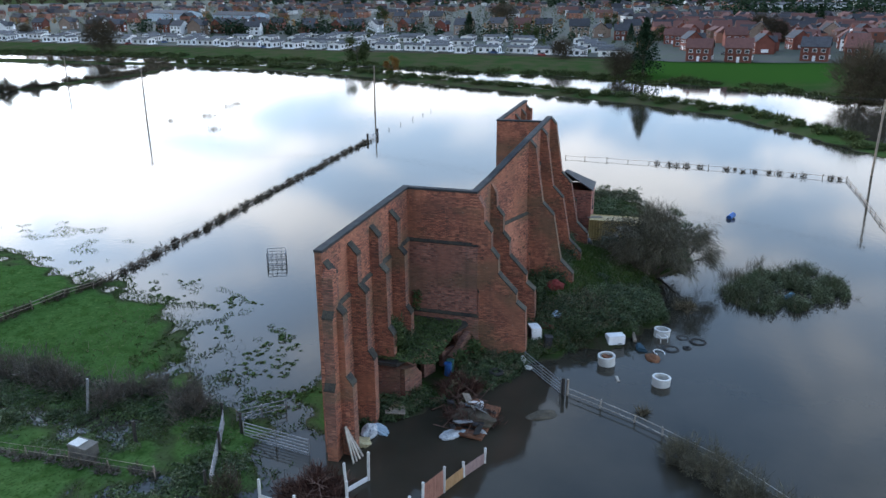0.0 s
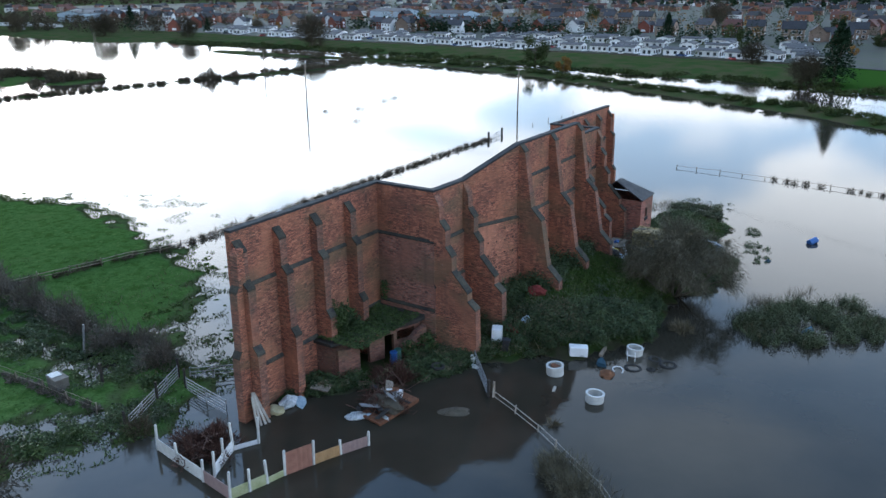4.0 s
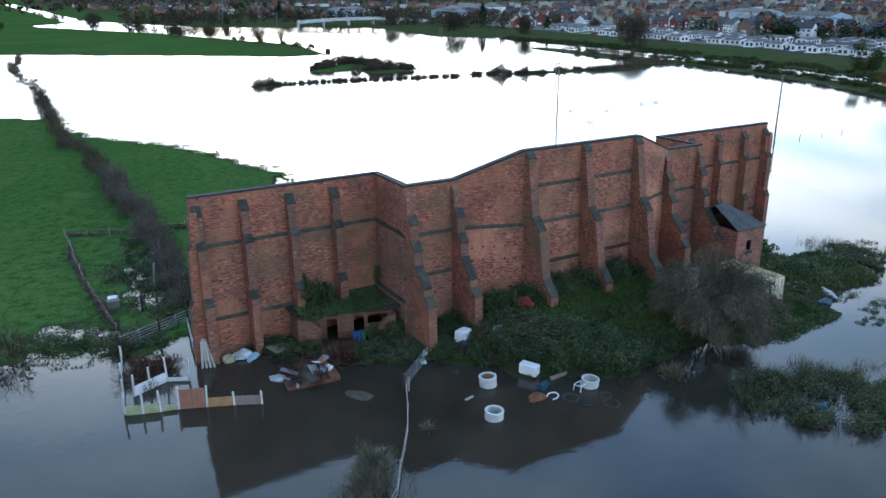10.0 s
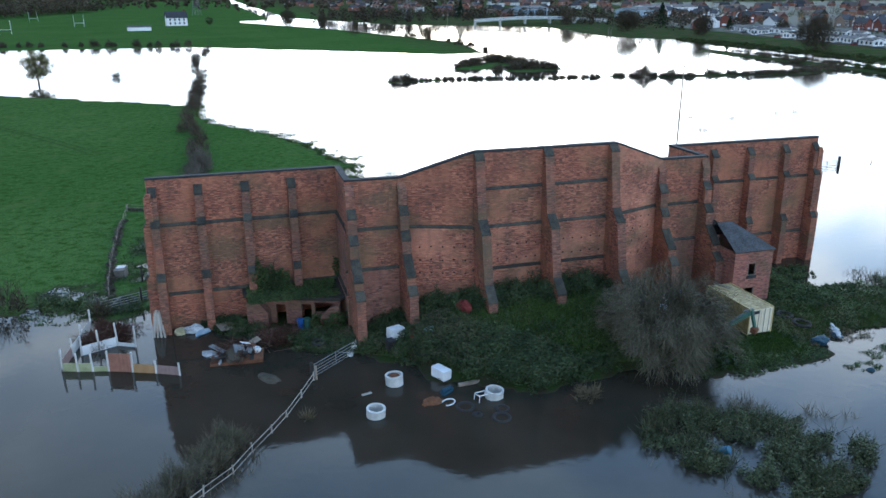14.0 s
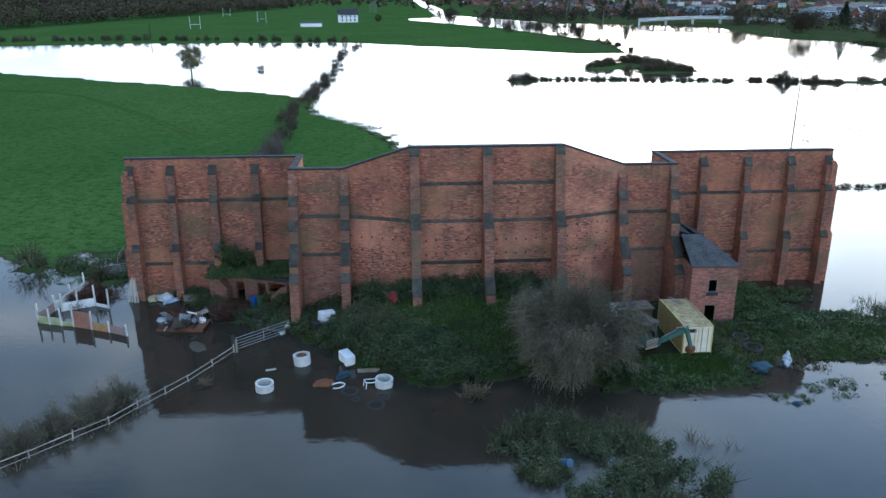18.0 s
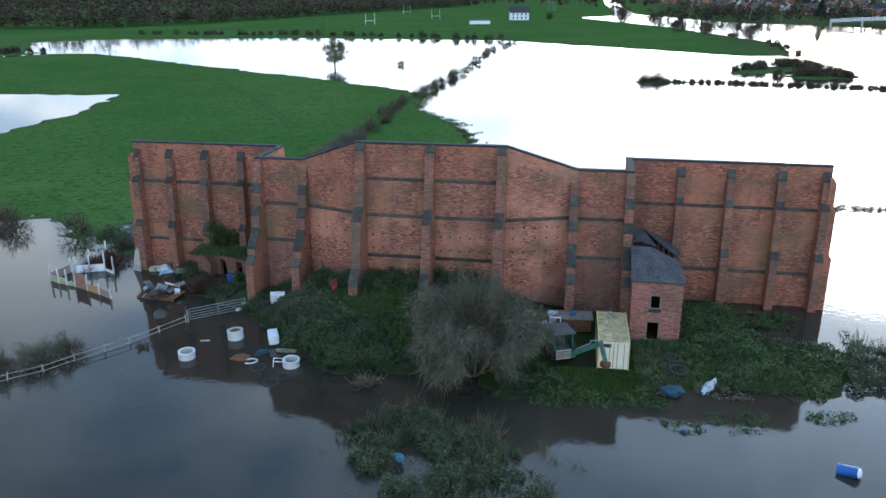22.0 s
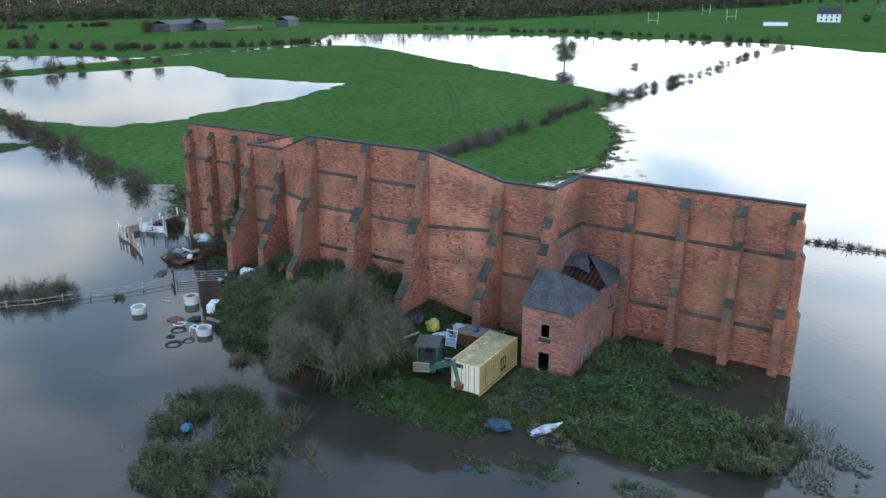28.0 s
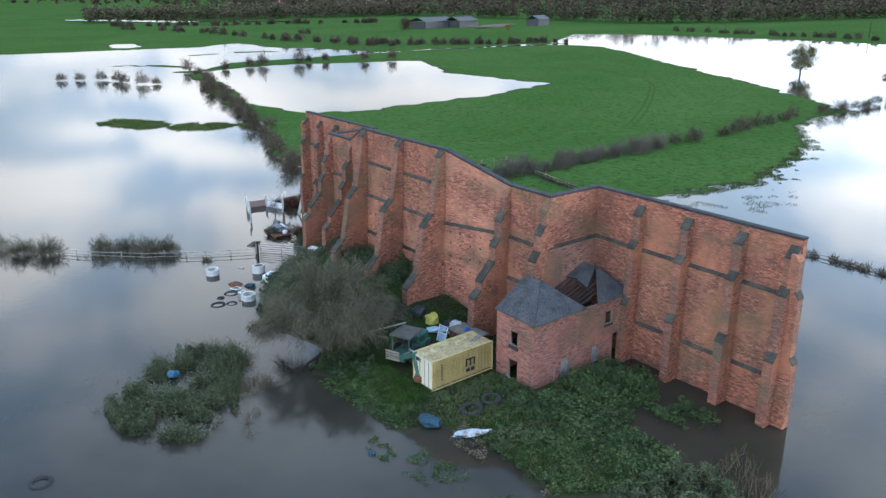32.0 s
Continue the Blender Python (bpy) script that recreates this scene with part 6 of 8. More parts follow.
def rosettes(poly, count, r, tall, n, size, seed, gap=-0.2, avoid=(), patch=1.7):
    """Many small leafy plants, each a low dome of leaves, gathered in drifts with bare gaps."""
    p = in_poly(count, poly)
    p = p[waves(p[:, 0], p[:, 1], patch, seed) + 0.5 * waves(p[:, 0], p[:, 1], patch * 0.4, seed + 1) > gap]
    for a, b, c in avoid:
        p = p[np.hypot(p[:, 0] - a, p[:, 1] - b) > c]
    m = len(p)
    s = RNG.uniform(0.45, 1.3, m) * (0.75 + 0.7 * np.clip(waves(p[:, 0], p[:, 1], patch * 1.6, seed + 2) + 0.3, 0, 1))
    d = unit(m * n).reshape(m, n, 3)
    d[:, :, 2] = np.abs(d[:, :, 2])
    g = np.maximum(ground_height(p[:, 0], p[:, 1]), -0.05)
    c = np.column_stack([p, g])[:, None, :]
    q = c + d * RNG.uniform(0.55, 1.05, (m, n, 1)) * s[:, None, None] * np.array([r, r, tall])
    return leaves(q.reshape(-1, 3), size)


def stems(poly, n, tall, width, spread_, gaps=-1.0):
    p = in_poly(n, poly)
    p = p[waves(p[:, 0], p[:, 1], 2.1, 71) + 0.5 * waves(p[:, 0], p[:, 1], 0.9, 72) > gaps]
    n = len(p)
    g = np.maximum(ground_height(p[:, 0], p[:, 1]), -0.05)
    w = np.column_stack([RNG.normal(0, spread_, n), RNG.normal(0, spread_, n), RNG.uniform(0.4, 1.0, n)])
    return twigs(np.column_stack([p, g]), w * tall, np.full(n, width))


MOUND = [(-16.8, -2.4), (-14, -6), (-10, -9.8), (-5.5, -12.3), (-1.5, -11.6), (-2.5, -9), (-5.5, -7), (-8.5, -5), (-11.5, -2), (-12.5, 1.6), (-16.6, 1.8)]
SLOPE = [(-11, -0.5), (-6.7, -0.4), (6, -0.2), (12, 1.5), (17, 1.8), (17, -1), (9, -2), (8, -12), (1, -11), (-2.5, -9), (-5.5, -7), (-8.5, -5)]
WEST = [(-30, 7.2), (-27.5, 4.6), (-24, 1.6), (-20.5, -1.4), (-17, -2.5), (-16.9, 1.5), (-20, 2.4), (-26, 2.4), (-27, 6.8)]
EASTBANK = [(18, -4), (18, -12.8), (20.5, -11.5), (25.5, -10.6), (31.5, -10.8), (34.3, -6.6), (35.5, -4), (33, -1.2), (29.6, -1.8), (28, 1), (28, 3.4), (25.9, 4.9), (22.4, 4), (22.4, -3.6)]
LAWN = [(8, -13.8), (13, -14.2), (19, -13.2), (18, -9.5), (12, -10)]
BARE = ((21.3, -9.0, 1.5), (21.1, -7.0, 1.3), (20.5, -12.3, 1.6), (23.3, -10.9, 1.5), (23.2, -9.0, 1.0), (24.5, -7.8, 1.0), (26.0, -7.2, 0.8))
FOOT = [(-12.3, 1.5), (-6.8, -0.4), (-5.8, -0.3), (-0.6, -0.3), (5.8, -0.3), (5.8, -2.6), (-0.6, -3.4), (-7.2, -3.8), (-12, -1)]
stuff("bramble_thicket", [cover(MOUND, 22000, 0.9, 0.08, 1.5, 21, gaps=0.2), rosettes(MOUND, 900, 0.55, 0.95, 60, 0.10, 121, -0.3, ((-14.3, -2.4, 1.3), (-15.1, -3.4, 0.9), (-12.5, -8.0, 1.3), (-12.9, -2.9, 0.7), (-11.6, -3.6, 0.6))), *clumps(MOUND, 60, 0.9, 1.25, 330, 0.095, ((-14.3, -2.6, 1.7), (-15.1, -3.4, 1.3), (-12.5, -8.0, 1.6), (-12.9, -2.9, 1.2))), cover(WEST, 9000, 0.5, 0.08, 1.6, 23, gaps=0.2), rosettes(WEST, 420, 0.45, 0.7, 50, 0.10, 124, -0.25), *clumps(WEST, 20, 0.7, 0.9, 240, 0.09), *clumps(FOOT, 44, 0.95, 1.7, 420, 0.10), rosettes(FOOT, 420, 0.5, 1.1, 60, 0.10, 127, -0.3), rosettes([(7.2, -10.5), (10.2, -10), (12.5, -12.6), (11.5, -14), (8, -13.8)], 150, 0.42, 0.7, 56, 0.10, 157, -0.2), rosettes([(-30.5, 7.2), (-27, 4.0), (-24.5, 3.6), (-25.5, 5.4), (-27, 7.0)], 130, 0.42, 0.7, 54, 0.10, 160, -0.3), rosettes([(-6.5, -12.8), (-2, -12.2), (2, -11.6), (2, -10.4), (-4, -10.6)], 120, 0.45, 0.7, 54, 0.10, 163, -0.2), *clumps([(-8, -9), (-3, -9.5), (-2, -6), (-7, -5)], 9, 0.8, 0.6, 240, 0.09)],
      BRAMBLE, "dark green brambles and ivy smothering the bank below the wall", "brambles")
stuff("bracken", [cover(MOUND, 7000, 1.5, 0.06, 2.2, 27, gaps=0.45), cover(WEST, 6000, 0.9, 0.06, 1.6, 28, gaps=0.35), cover(EASTBANK, 9000, 0.6, 0.055, 2.0, 29, 0.05, gaps=0.42), cover(SLOPE, 4000, 0.5, 0.055, 1.6, 30, 0.05, gaps=0.4), rosettes([(19, -13.2), (25, -12.2), (31, -12), (31.5, -10.6), (25.5, -10.2), (20.5, -11)], 110, 0.4, 0.5, 40, 0.07, 130, -0.1)], REED, "dead brown stems and leaves among the brambles", "dead leaves")
LUSH = [(22.4, 4), (22.4, -3.6), (20.5, -5.5), (24, -6.5), (29, -5.5), (33.5, -6), (35.5, -4), (33, -1.2), (29.6, -1.8), (28, 1), (28, 3.4), (25.9, 4.9)]
stuff("weeds", [cover(EASTBANK, 16000, 0.3, 0.07, 1.6, 31, 0.05, gaps=0.45), rosettes(EASTBANK, 1500, 0.34, 0.42, 38, 0.095, 133, -0.18, BARE), rosettes(LUSH, 900, 0.48, 0.75, 52, 0.11, 136, -0.25, BARE), *clumps([(22.6, 4), (22.6, -2), (27.5, 1), (27.8, 3.4), (26, 4.8)], 22, 0.9, 1.3, 360, 0.10), rosettes([(28.5, 1), (32.5, 1.5), (33, 4.5), (28.3, 5)], 90, 0.45, 0.6, 50, 0.10, 139, -0.1), rosettes(SLOPE, 520, 0.32, 0.36, 34, 0.09, 142, 0.02), cover(SLOPE, 12000, 0.3, 0.075, 1.8, 33, 0.05, gaps=0.45), rosettes([(12, -14.5), (13, -11.5), (18.5, -10), (18, -4.5), (19.4, -4.5), (20, -13.5)], 260, 0.3, 0.35, 34, 0.09, 145, 0.0), rosettes([(19, -15.5), (24, -14), (29, -13.4), (33, -12.6), (33, -14), (26, -16.5), (20, -17.6)], 300, 0.3, 0.28, 34, 0.06, 148, 0.08), rosettes([(7.4, -15), (11, -15.4), (17, -14.9), (20, -14.3), (20, -12.8), (8, -13)], 230, 0.3, 0.3, 34, 0.075, 190, -0.1)],
      NETTLE, "nettles and rank weeds over the island bank", "weeds")
NOTCH = (3.2, -25.0)
ISLET = [(-2.5, -22.5), (-0.5, -18.5), (2.5, -17.6), (5, -19.5), (10, -22), (12.6, -26), (9, -29.5), (4, -29.8), (1, -26.5)]
stuff("reed_islet", [rosettes(ISLET, 1000, 0.4, 1.05, 58, 0.085, 151, -0.05, ((NOTCH[0], NOTCH[1], 1.5), )), stems(ISLET, 5200, 1.35, 0.022, 0.42, -0.05), cover([(34, -10), (38, -8), (39, -3), (36, -1.5), (34, -6)], 9000, 1.3, 0.09, 1.4, 43, gaps=0.4), cover([(36, 1), (43, -4), (42, -9), (38, -7)], 5000, 0.8, 0.09, 1.3, 44, gaps=0.55)],
      ISLET_GREEN, "clumps of rank green plants standing out of the water", "water plants")


stuff("marsh_weeds", [cover([(-38.5, 20), (-33, 19), (-31, 26), (-33.5, 38), (-38, 36)], 9000, 0.4, 0.09, 1.1, 81, 0.05, gaps=0.5), cover([(-46, 20), (-44, 14), (-36, 12.2), (-33, 14), (-40, 19)], 9000, 0.45, 0.09, 1.3, 82, 0.05, gaps=0.42)], NETTLE, "tufts of weeds breaking up the meadow puddles", "weeds")
stuff("hedge_brambles", [rosettes([(-33.0, 20), (-30, 17), (-29.6, 24), (-29.8, 42), (-34, 44), (-34.5, 35), (-32.4, 28)], 520, 0.5, 0.6, 50, 0.095, 171, -0.25), rosettes([(-44, 17), (-38, 12), (-34, 12.4), (-37, 15), (-44, 18.5)], 160, 0.45, 0.55, 46, 0.09, 174, -0.1)], BRAMBLE, "dark brambles along the foot of the hedge", "brambles")
stuff("willowherb", [stems([(-1.8, -22), (0, -19), (3, -18.2), (6, -20), (10, -22.5), (11.8, -25.8), (8.6, -28.8), (4.4, -29), (1.4, -26)], 2600, 1.6, 0.03, 0.38, 0.2)], NETTLE, "feathery green shoots standing out of the water", "water plants")
stuff("dead_stems", [stems(ISLET, 1300, 1.7, 0.018, 0.35, -0.05), stems([(2, -16.8), (9, -18.4), (14.5, -23), (10, -22), (4, -19)], 1300, 1.3, 0.014, 0.4, 0.05), stems([(-3.5, -23), (0, -27.5), (5, -31), (4, -29), (1, -26.5)], 500, 1.0, 0.014, 0.4, 0.05), stems([(35, -9), (41, -6), (40, 0), (36, 2)], 600, 1.3, 0.02, 0.25), stems(EASTBANK, 900, 0.9, 0.02, 0.3), stems(MOUND, 900, 1.3, 0.018, 0.5), stems([(-33, -18), (-27, -13), (-26, -16), (-33, -23)], 300, 1.0, 0.02, 0.3), stems([(-36, 12), (-16, 30), (-14, 38), (-32, 34)], 700, 0.5, 0.02, 0.4)],
      REED, "dead brown stems standing in the shallows", "dead stems")


def tuft_field(n, poly, tall, seed, gaps):
    p = in_poly(n, poly)
    w = waves(p[:, 0], p[:, 1], 2.2, seed)
    p = p[w > gaps]
    n = len(p)
    g = np.maximum(ground_height(p[:, 0], p[:, 1]), -0.03)
    return twigs(np.column_stack([p, g]), np.column_stack([RNG.normal(0, 0.12, n), RNG.normal(0, 0.12, n), RNG.uniform(0.1, 1, n) * tall]), np.full(n, 0.035))


def shore_grass(n, poly, lo, hi, tall):
    """Blades that thin out through the shallows, so that the water's edge frays."""
    p = in_poly(n, poly)
    h = ground_height(p[:, 0], p[:, 1]) + 0.05 * waves(p[:, 0], p[:, 1], 1.1, 91) + 0.05 * waves(p[:, 0], p[:, 1], 0.5, 92)
    keep = (h > lo) & (h < hi)
    p, h = p[keep], h[keep]
    m = len(p)
    return twigs(np.column_stack([p, np.maximum(h, -0.02)]), np.column_stack([RNG.normal(0, 0.10, m), RNG.normal(0, 0.10, m), RNG.uniform(0.3, 1, m) * tall]), np.full(m, 0.05))


GRASS_TUFT = leaf_material("grass_tufts", (0.036, 0.070, 0.016), (0.076, 0.112, 0.034))
stuff("grass_tufts", [tuft_field(9000, [(-44, 16), (-30, 11), (-16, 26), (-11, 44), (-30, 60), (-44, 44)], 0.2, 51, 0.02), tuft_field(24000, [(-11, -0.5), (-6.7, -0.4), (6, -0.2), (6.5, -5), (8, -12), (1, -11), (-2.5, -9), (-5.5, -7), (-8.5, -5)], 0.4, 52, -0.6), tuft_field(26000, EASTBANK, 0.35, 53, -0.5), tuft_field(16000, LAWN, 0.3, 56, -0.6), tuft_field(9000, [(26, -10.4), (31, -10.6), (34, -6.6), (35, -4.2), (31, -6.5), (27, -8.4)], 0.4, 57, -0.3), tuft_field(9000, MOUND, 0.5, 55, 0.1), tuft_field(9000, [(-20, 20), (-6, 48), (2, 70), (8, 60), (-4, 38), (-14, 22)], 0.2, 54, 0.18)],
      GRASS_TUFT, "tufts of wet grass along the shore", "grass")
stuff("flooded_grass", [rosettes([(-28, 28), (-18, 32), (-11, 38), (-7, 34), (-12, 24), (-20, 16), (-27, 15)], 700, 0.34, 0.16, 30, 0.10, 181, 0.10, (), 2.6), rosettes([(-33, 15), (-28, 17), (-25, 12), (-30, 10.5)], 120, 0.34, 0.18, 30, 0.10, 184, 0.05), rosettes([(-20, 9.5), (-14, 10.5), (6, 10.5), (6, 14), (-10, 15), (-19, 13)], 420, 0.36, 0.22, 30, 0.11, 187, -0.15), shore_grass(90000, [(-48, 22), (-46, 12), (-30, 8), (-10, 20), (4, 50), (4, 74), (-14, 100), (-20, 60), (-34, 46)], -0.10, 0.04, 0.2), shore_grass(40000, [(-140, 4), (-122, 0), (-96, 22), (-104, 34)], -0.22, 0.12, 0.25), shore_grass(26000, [(-20, 84), (-2, 70), (-12, 130), (-26, 160), (-34, 150)], -0.10, 0.05, 0.3)],
      GRASS_TUFT, "drowned grass fraying the edge of the flood", "grass")


# ---- wheel tracks pressed into the meadow ----
TRACK = material("pressed_grass", (0.034, 0.066, 0.018), (0.052, 0.086, 0.028), 0.8, 1.0, 0.2, spec=0.0)


def wheel_track(pts, wide=0.55):
    """A thin strip of flattened grass along a plan line, following the ground."""
    pts = [Vector(p) for p in pts]
    line = []
    for a, b, c, d in zip([pts[0]] + pts, pts, pts[1:], pts[2:] + [pts[-1]]):
        line += [0.5 * ((2 * b) + (c - a) * u + (2 * a - 5 * b + 4 * c - d) * u * u + (3 * b - a - 3 * c + d) * u ** 3) for u in [k / 8 for k in range(8)]]
    bm, rows_ = bmesh.new(), []
    for a, b in zip(line, line[1:]):
        n2 = Vector((-(b - a).y, (b - a).x)).normalized() * wide / 2
        rows_.append([bm.verts.new((q.x, q.y, height_at(q.x, q.y) + 0.04)) for q in (a - n2, a + n2)])
    for u, v in zip(rows_, rows_[1:]):
        bm.faces.new((u[0], v[0], v[1], u[1]))
    solo("wheel_track", bm, TRACK, "faint wheel track pressed into the wet meadow grass", "track", "wheel tracks", kind="structure")


wheel_track([(-152, 184), (-128, 177), (-110, 170), (-97, 161), (-77, 135), (-58, 107), (-48, 90)])
wheel_track([(-151, 182.2), (-127, 175), (-107, 167), (-92.5, 157), (-73.5, 132.5), (-55, 105), (-45.5, 89)])


# ---- bushes and trees ----
def bush_chunk(x, y, z, r, tall, n, length=0.5, width=0.02, lean=0.5):
    """A bare bush: shoots that fan outwards through a ragged dome."""
    d = unit(n)
    d[:, 2] = np.abs(d[:, 2])
    rad = RNG.uniform(0.25, 1.0, n) ** 0.5
    lump = 0.75 + 0.5 * np.sin(d[:, 0] * 5 + x) * np.cos(d[:, 1] * 4 + y) + RNG.normal(0, 0.08, n)
    base = np.column_stack([x + d[:, 0] * r * rad * lump, y + d[:, 1] * r * rad * lump, z + tall * (0.08 + 0.85 * d[:, 2] * rad * lump)])
    ways = (d * lean + unit(n) * 0.6 + [0, 0, 0.35]) * (length * RNG.uniform(0.5, 1.4, n))[:, None]
    return twigs(base, ways, np.full(n, width))


def bush(name, x, y, r, tall, n, mat, label, group="", length=0.5, width=0.02, base=None):
    z = max(height_at(x, y), -0.1) if base is None else base
    b = thing(name, label, "bush", group)
    part("crown", leaf_mesh("crown", [bush_chunk(x, y, z, r, tall, n, length, width)], mat), None, b)
    for k in range(5):
        a = k * 1.26 + x
        part("stem", rod(bmesh.new(), (x + 0.15 * math.cos(a), y + 0.15 * math.sin(a), z - 0.2), (x + r * 0.5 * math.cos(a), y + r * 0.5 * math.sin(a), z + tall * 0.55), 0.05, 0.02, sides=5), BARK, b)
    return b


for x, y, r, h, n in ((-28.4, -13.9, 1.5, 1.8, 1500), (-29.6, -15.8, 1.7, 2.0, 1700), (-31.6, -17.6, 1.6, 1.8, 1500), (-33.2, -19.8, 1.6, 1.9, 1500), (-36.3, -25.0, 1.9, 2.2, 1700), (-38.5, -27.5, 1.9, 2.0, 1500), (-42, -30.0, 2.2, 2.2, 1500)):
    bush("shrub", x, y, r * 1.1, h * 1.1, int(n * 1.8), TWIG, "bare thorny shrub standing in the water by the fence", "fence shrubs", 0.5, 0.016)
bush("shrub", -38.9, 12.0, 1.3, 1.7, 1300, TREE_BROWN, "russet shrub by the flooded gate", "", 0.4, 0.016)
BRUSHWOOD = leaf_material("red_brushwood", (0.05, 0.026, 0.02), (0.105, 0.058, 0.045))
bush("brush_pile", -37.6, 6.8, 2.5, 1.5, 5200, BRUSHWOOD, "dark heap of cut branches in the flooded plot", "", 0.42, 0.03)
bush("brush_pile", -23.6, 1.6, 2.0, 0.9, 1900, BRUSHWOOD, "heap of reddish cut branches by the outhouse", "", 0.7, 0.025)
bush("brush_pile", -27.3, 0.0, 1.9, 1.1, 1900, BRUSHWOOD, "tangle of branches on the rubbish trailer", "", 0.6, 0.022)
bush("driftwood", -2.4, -14.4, 1.3, 0.6, 420, REED, "pale driftwood tangle at the water's edge", "", 0.6, 0.03)
bush("driftwood", -22.9, -11.4, 0.6, 0.4, 160, REED, "driftwood caught on the fence", "", 0.5, 0.03)
bush("wall_shrub", -23.6, 6.6, 1.3, 2.3, 1300, BRAMBLE, "green shrub growing on the outhouse roof", "", 0.3, 0.07, 3.15)


def crown_leaves(name, centre, r, tall, n, size, mat, label, seed=0):
    d = unit(n)
    rad = RNG.uniform(0.4, 1.0, n) ** 0.5
    lump = 0.8 + 0.35 * np.sin(d[:, 0] * 6 + seed) * np.cos(d[:, 2] * 5 + seed)
    p = np.array(centre) + d * (rad * lump)[:, None] * [r, r, tall]
    return leaves(p, size)


stuff("turf", [cover([(-25.9, 3.0), (-17.9, 3.0), (-17.9, 7.4), (-25.9, 7.4)], 7000, 0.35, 0.10, 1.5, 61, 0.2, floor=3.2)], NETTLE, "turf and moss on the outhouse slab", "turf")
stuff("ivy", [crown_leaves("ivy", (-18.6, 2.2, 1.1), 1.3, 1.2, 1500, 0.11, NETTLE, ""), crown_leaves("ivy", (-20.3, 2.6, 1.1), 0.6, 1.1, 500, 0.11, NETTLE, ""), crown_leaves("ivy", (-24.6, 6.5, 4.3), 1.1, 1.9, 1700, 0.11, NETTLE, "", 2), crown_leaves("ivy", (-22.6, 7.0, 3.9), 0.9, 1.0, 700, 0.11, NETTLE, "", 4), crown_leaves("ivy", (-17.6, 6.9, 4.6), 0.5, 1.1, 350, 0.1, NETTLE, "")], NETTLE, "bright green creeper over the broken outhouse wall", "creeper")


def grow(bm, tips, a, way, length, r, depth, rng):
    """One limb and its forks; the ends go into tips."""
    mid = a + way * length * 0.5 + Vector((rng.uniform(-1, 1), rng.uniform(-1, 1), rng.uniform(-0.3, 0.6))) * length * 0.09
    b = mid + (way + Vector((rng.uniform(-1, 1), rng.uniform(-1, 1), rng.uniform(-0.5, 0.6))) * 0.25).normalized() * length * 0.5
    s = 6 if depth > 2 else 4 if depth else 3
    rod(bm, a, mid, r, r * 0.85, s)
    rod(bm, mid, b, r * 0.85, r * 0.65, s)
    tips.append((mid, way, depth))
    tips.append((b, way, depth))
    if depth == 0:
        return
    for _ in range(3 if depth > 1 else 4):
        w = (way * 0.75 + Vector((rng.uniform(-1, 1), rng.uniform(-1, 1), rng.uniform(-0.45, 0.75))) * 0.9).normalized()
        grow(bm, tips, b if rng.random() < 0.7 else mid, w, length * rng.uniform(0.6, 0.85), r * 0.6, depth - 1, rng)


rng = random.Random(5)
willow = thing("bare_tree", "large bare multi-stemmed tree with a dense grey-olive twig crown", "tree")
WX, WY, WS = 5.5, -11.3, 0.80
limbs, tips = bmesh.new(), []
for k in range(12):
    a = k * 0.5236 + 0.3
    up = (1.3, 0.8, 0.40)[k % 3]
    grow(limbs, tips, Vector((WX + 0.5 * math.cos(a), WY + 0.5 * math.sin(a), -0.1)), Vector((0.8 * math.cos(a), 0.8 * math.sin(a), up)).normalized(), 2.75 if k % 3 else 3.0, 0.16, 4, rng)
for vert in limbs.verts:
    vert.co.x, vert.co.y = WX + (vert.co.x - WX) * WS, WY + (vert.co.y - WY) * WS
    vert.co.z = max(vert.co.z, -0.1)
part("trunk", limbs, BARK, willow)
fine = [t for t in tips if t[2] <= 2]
base = np.array([list(t[0]) for t in fine])
base[:, :2] = [WX, WY] + (base[:, :2] - [WX, WY]) * WS
NT = 34000
pick = RNG.randint(0, len(base), NT)
b0 = base[pick] + RNG.normal(0, 0.28, (NT, 3))
outward = b0 - np.array([WX, WY, 2.2])
far_out = np.linalg.norm(outward, axis=1, keepdims=True)
outward /= far_out
# the outer shoots arch over and hang towards the water
droop = np.zeros((NT, 3))
droop[:, 2] = -0.55 * np.clip((np.hypot(outward[:, 0], outward[:, 1]) * far_out[:, 0] - 1.8) / 2.0, 0, 1)
tw = (outward * 0.55 + unit(NT) * 0.6 + droop) * RNG.uniform(0.4, 1.2, NT)[:, None]
b0[:, 2] = np.maximum(b0[:, 2], 0.3)
tw[:, 2] = np.maximum(tw[:, 2], 0.05 - b0[:, 2])
part("crown", leaf_mesh("crown", [twigs(b0, tw, np.full(NT, 0.017))], TWIG), None, willow)


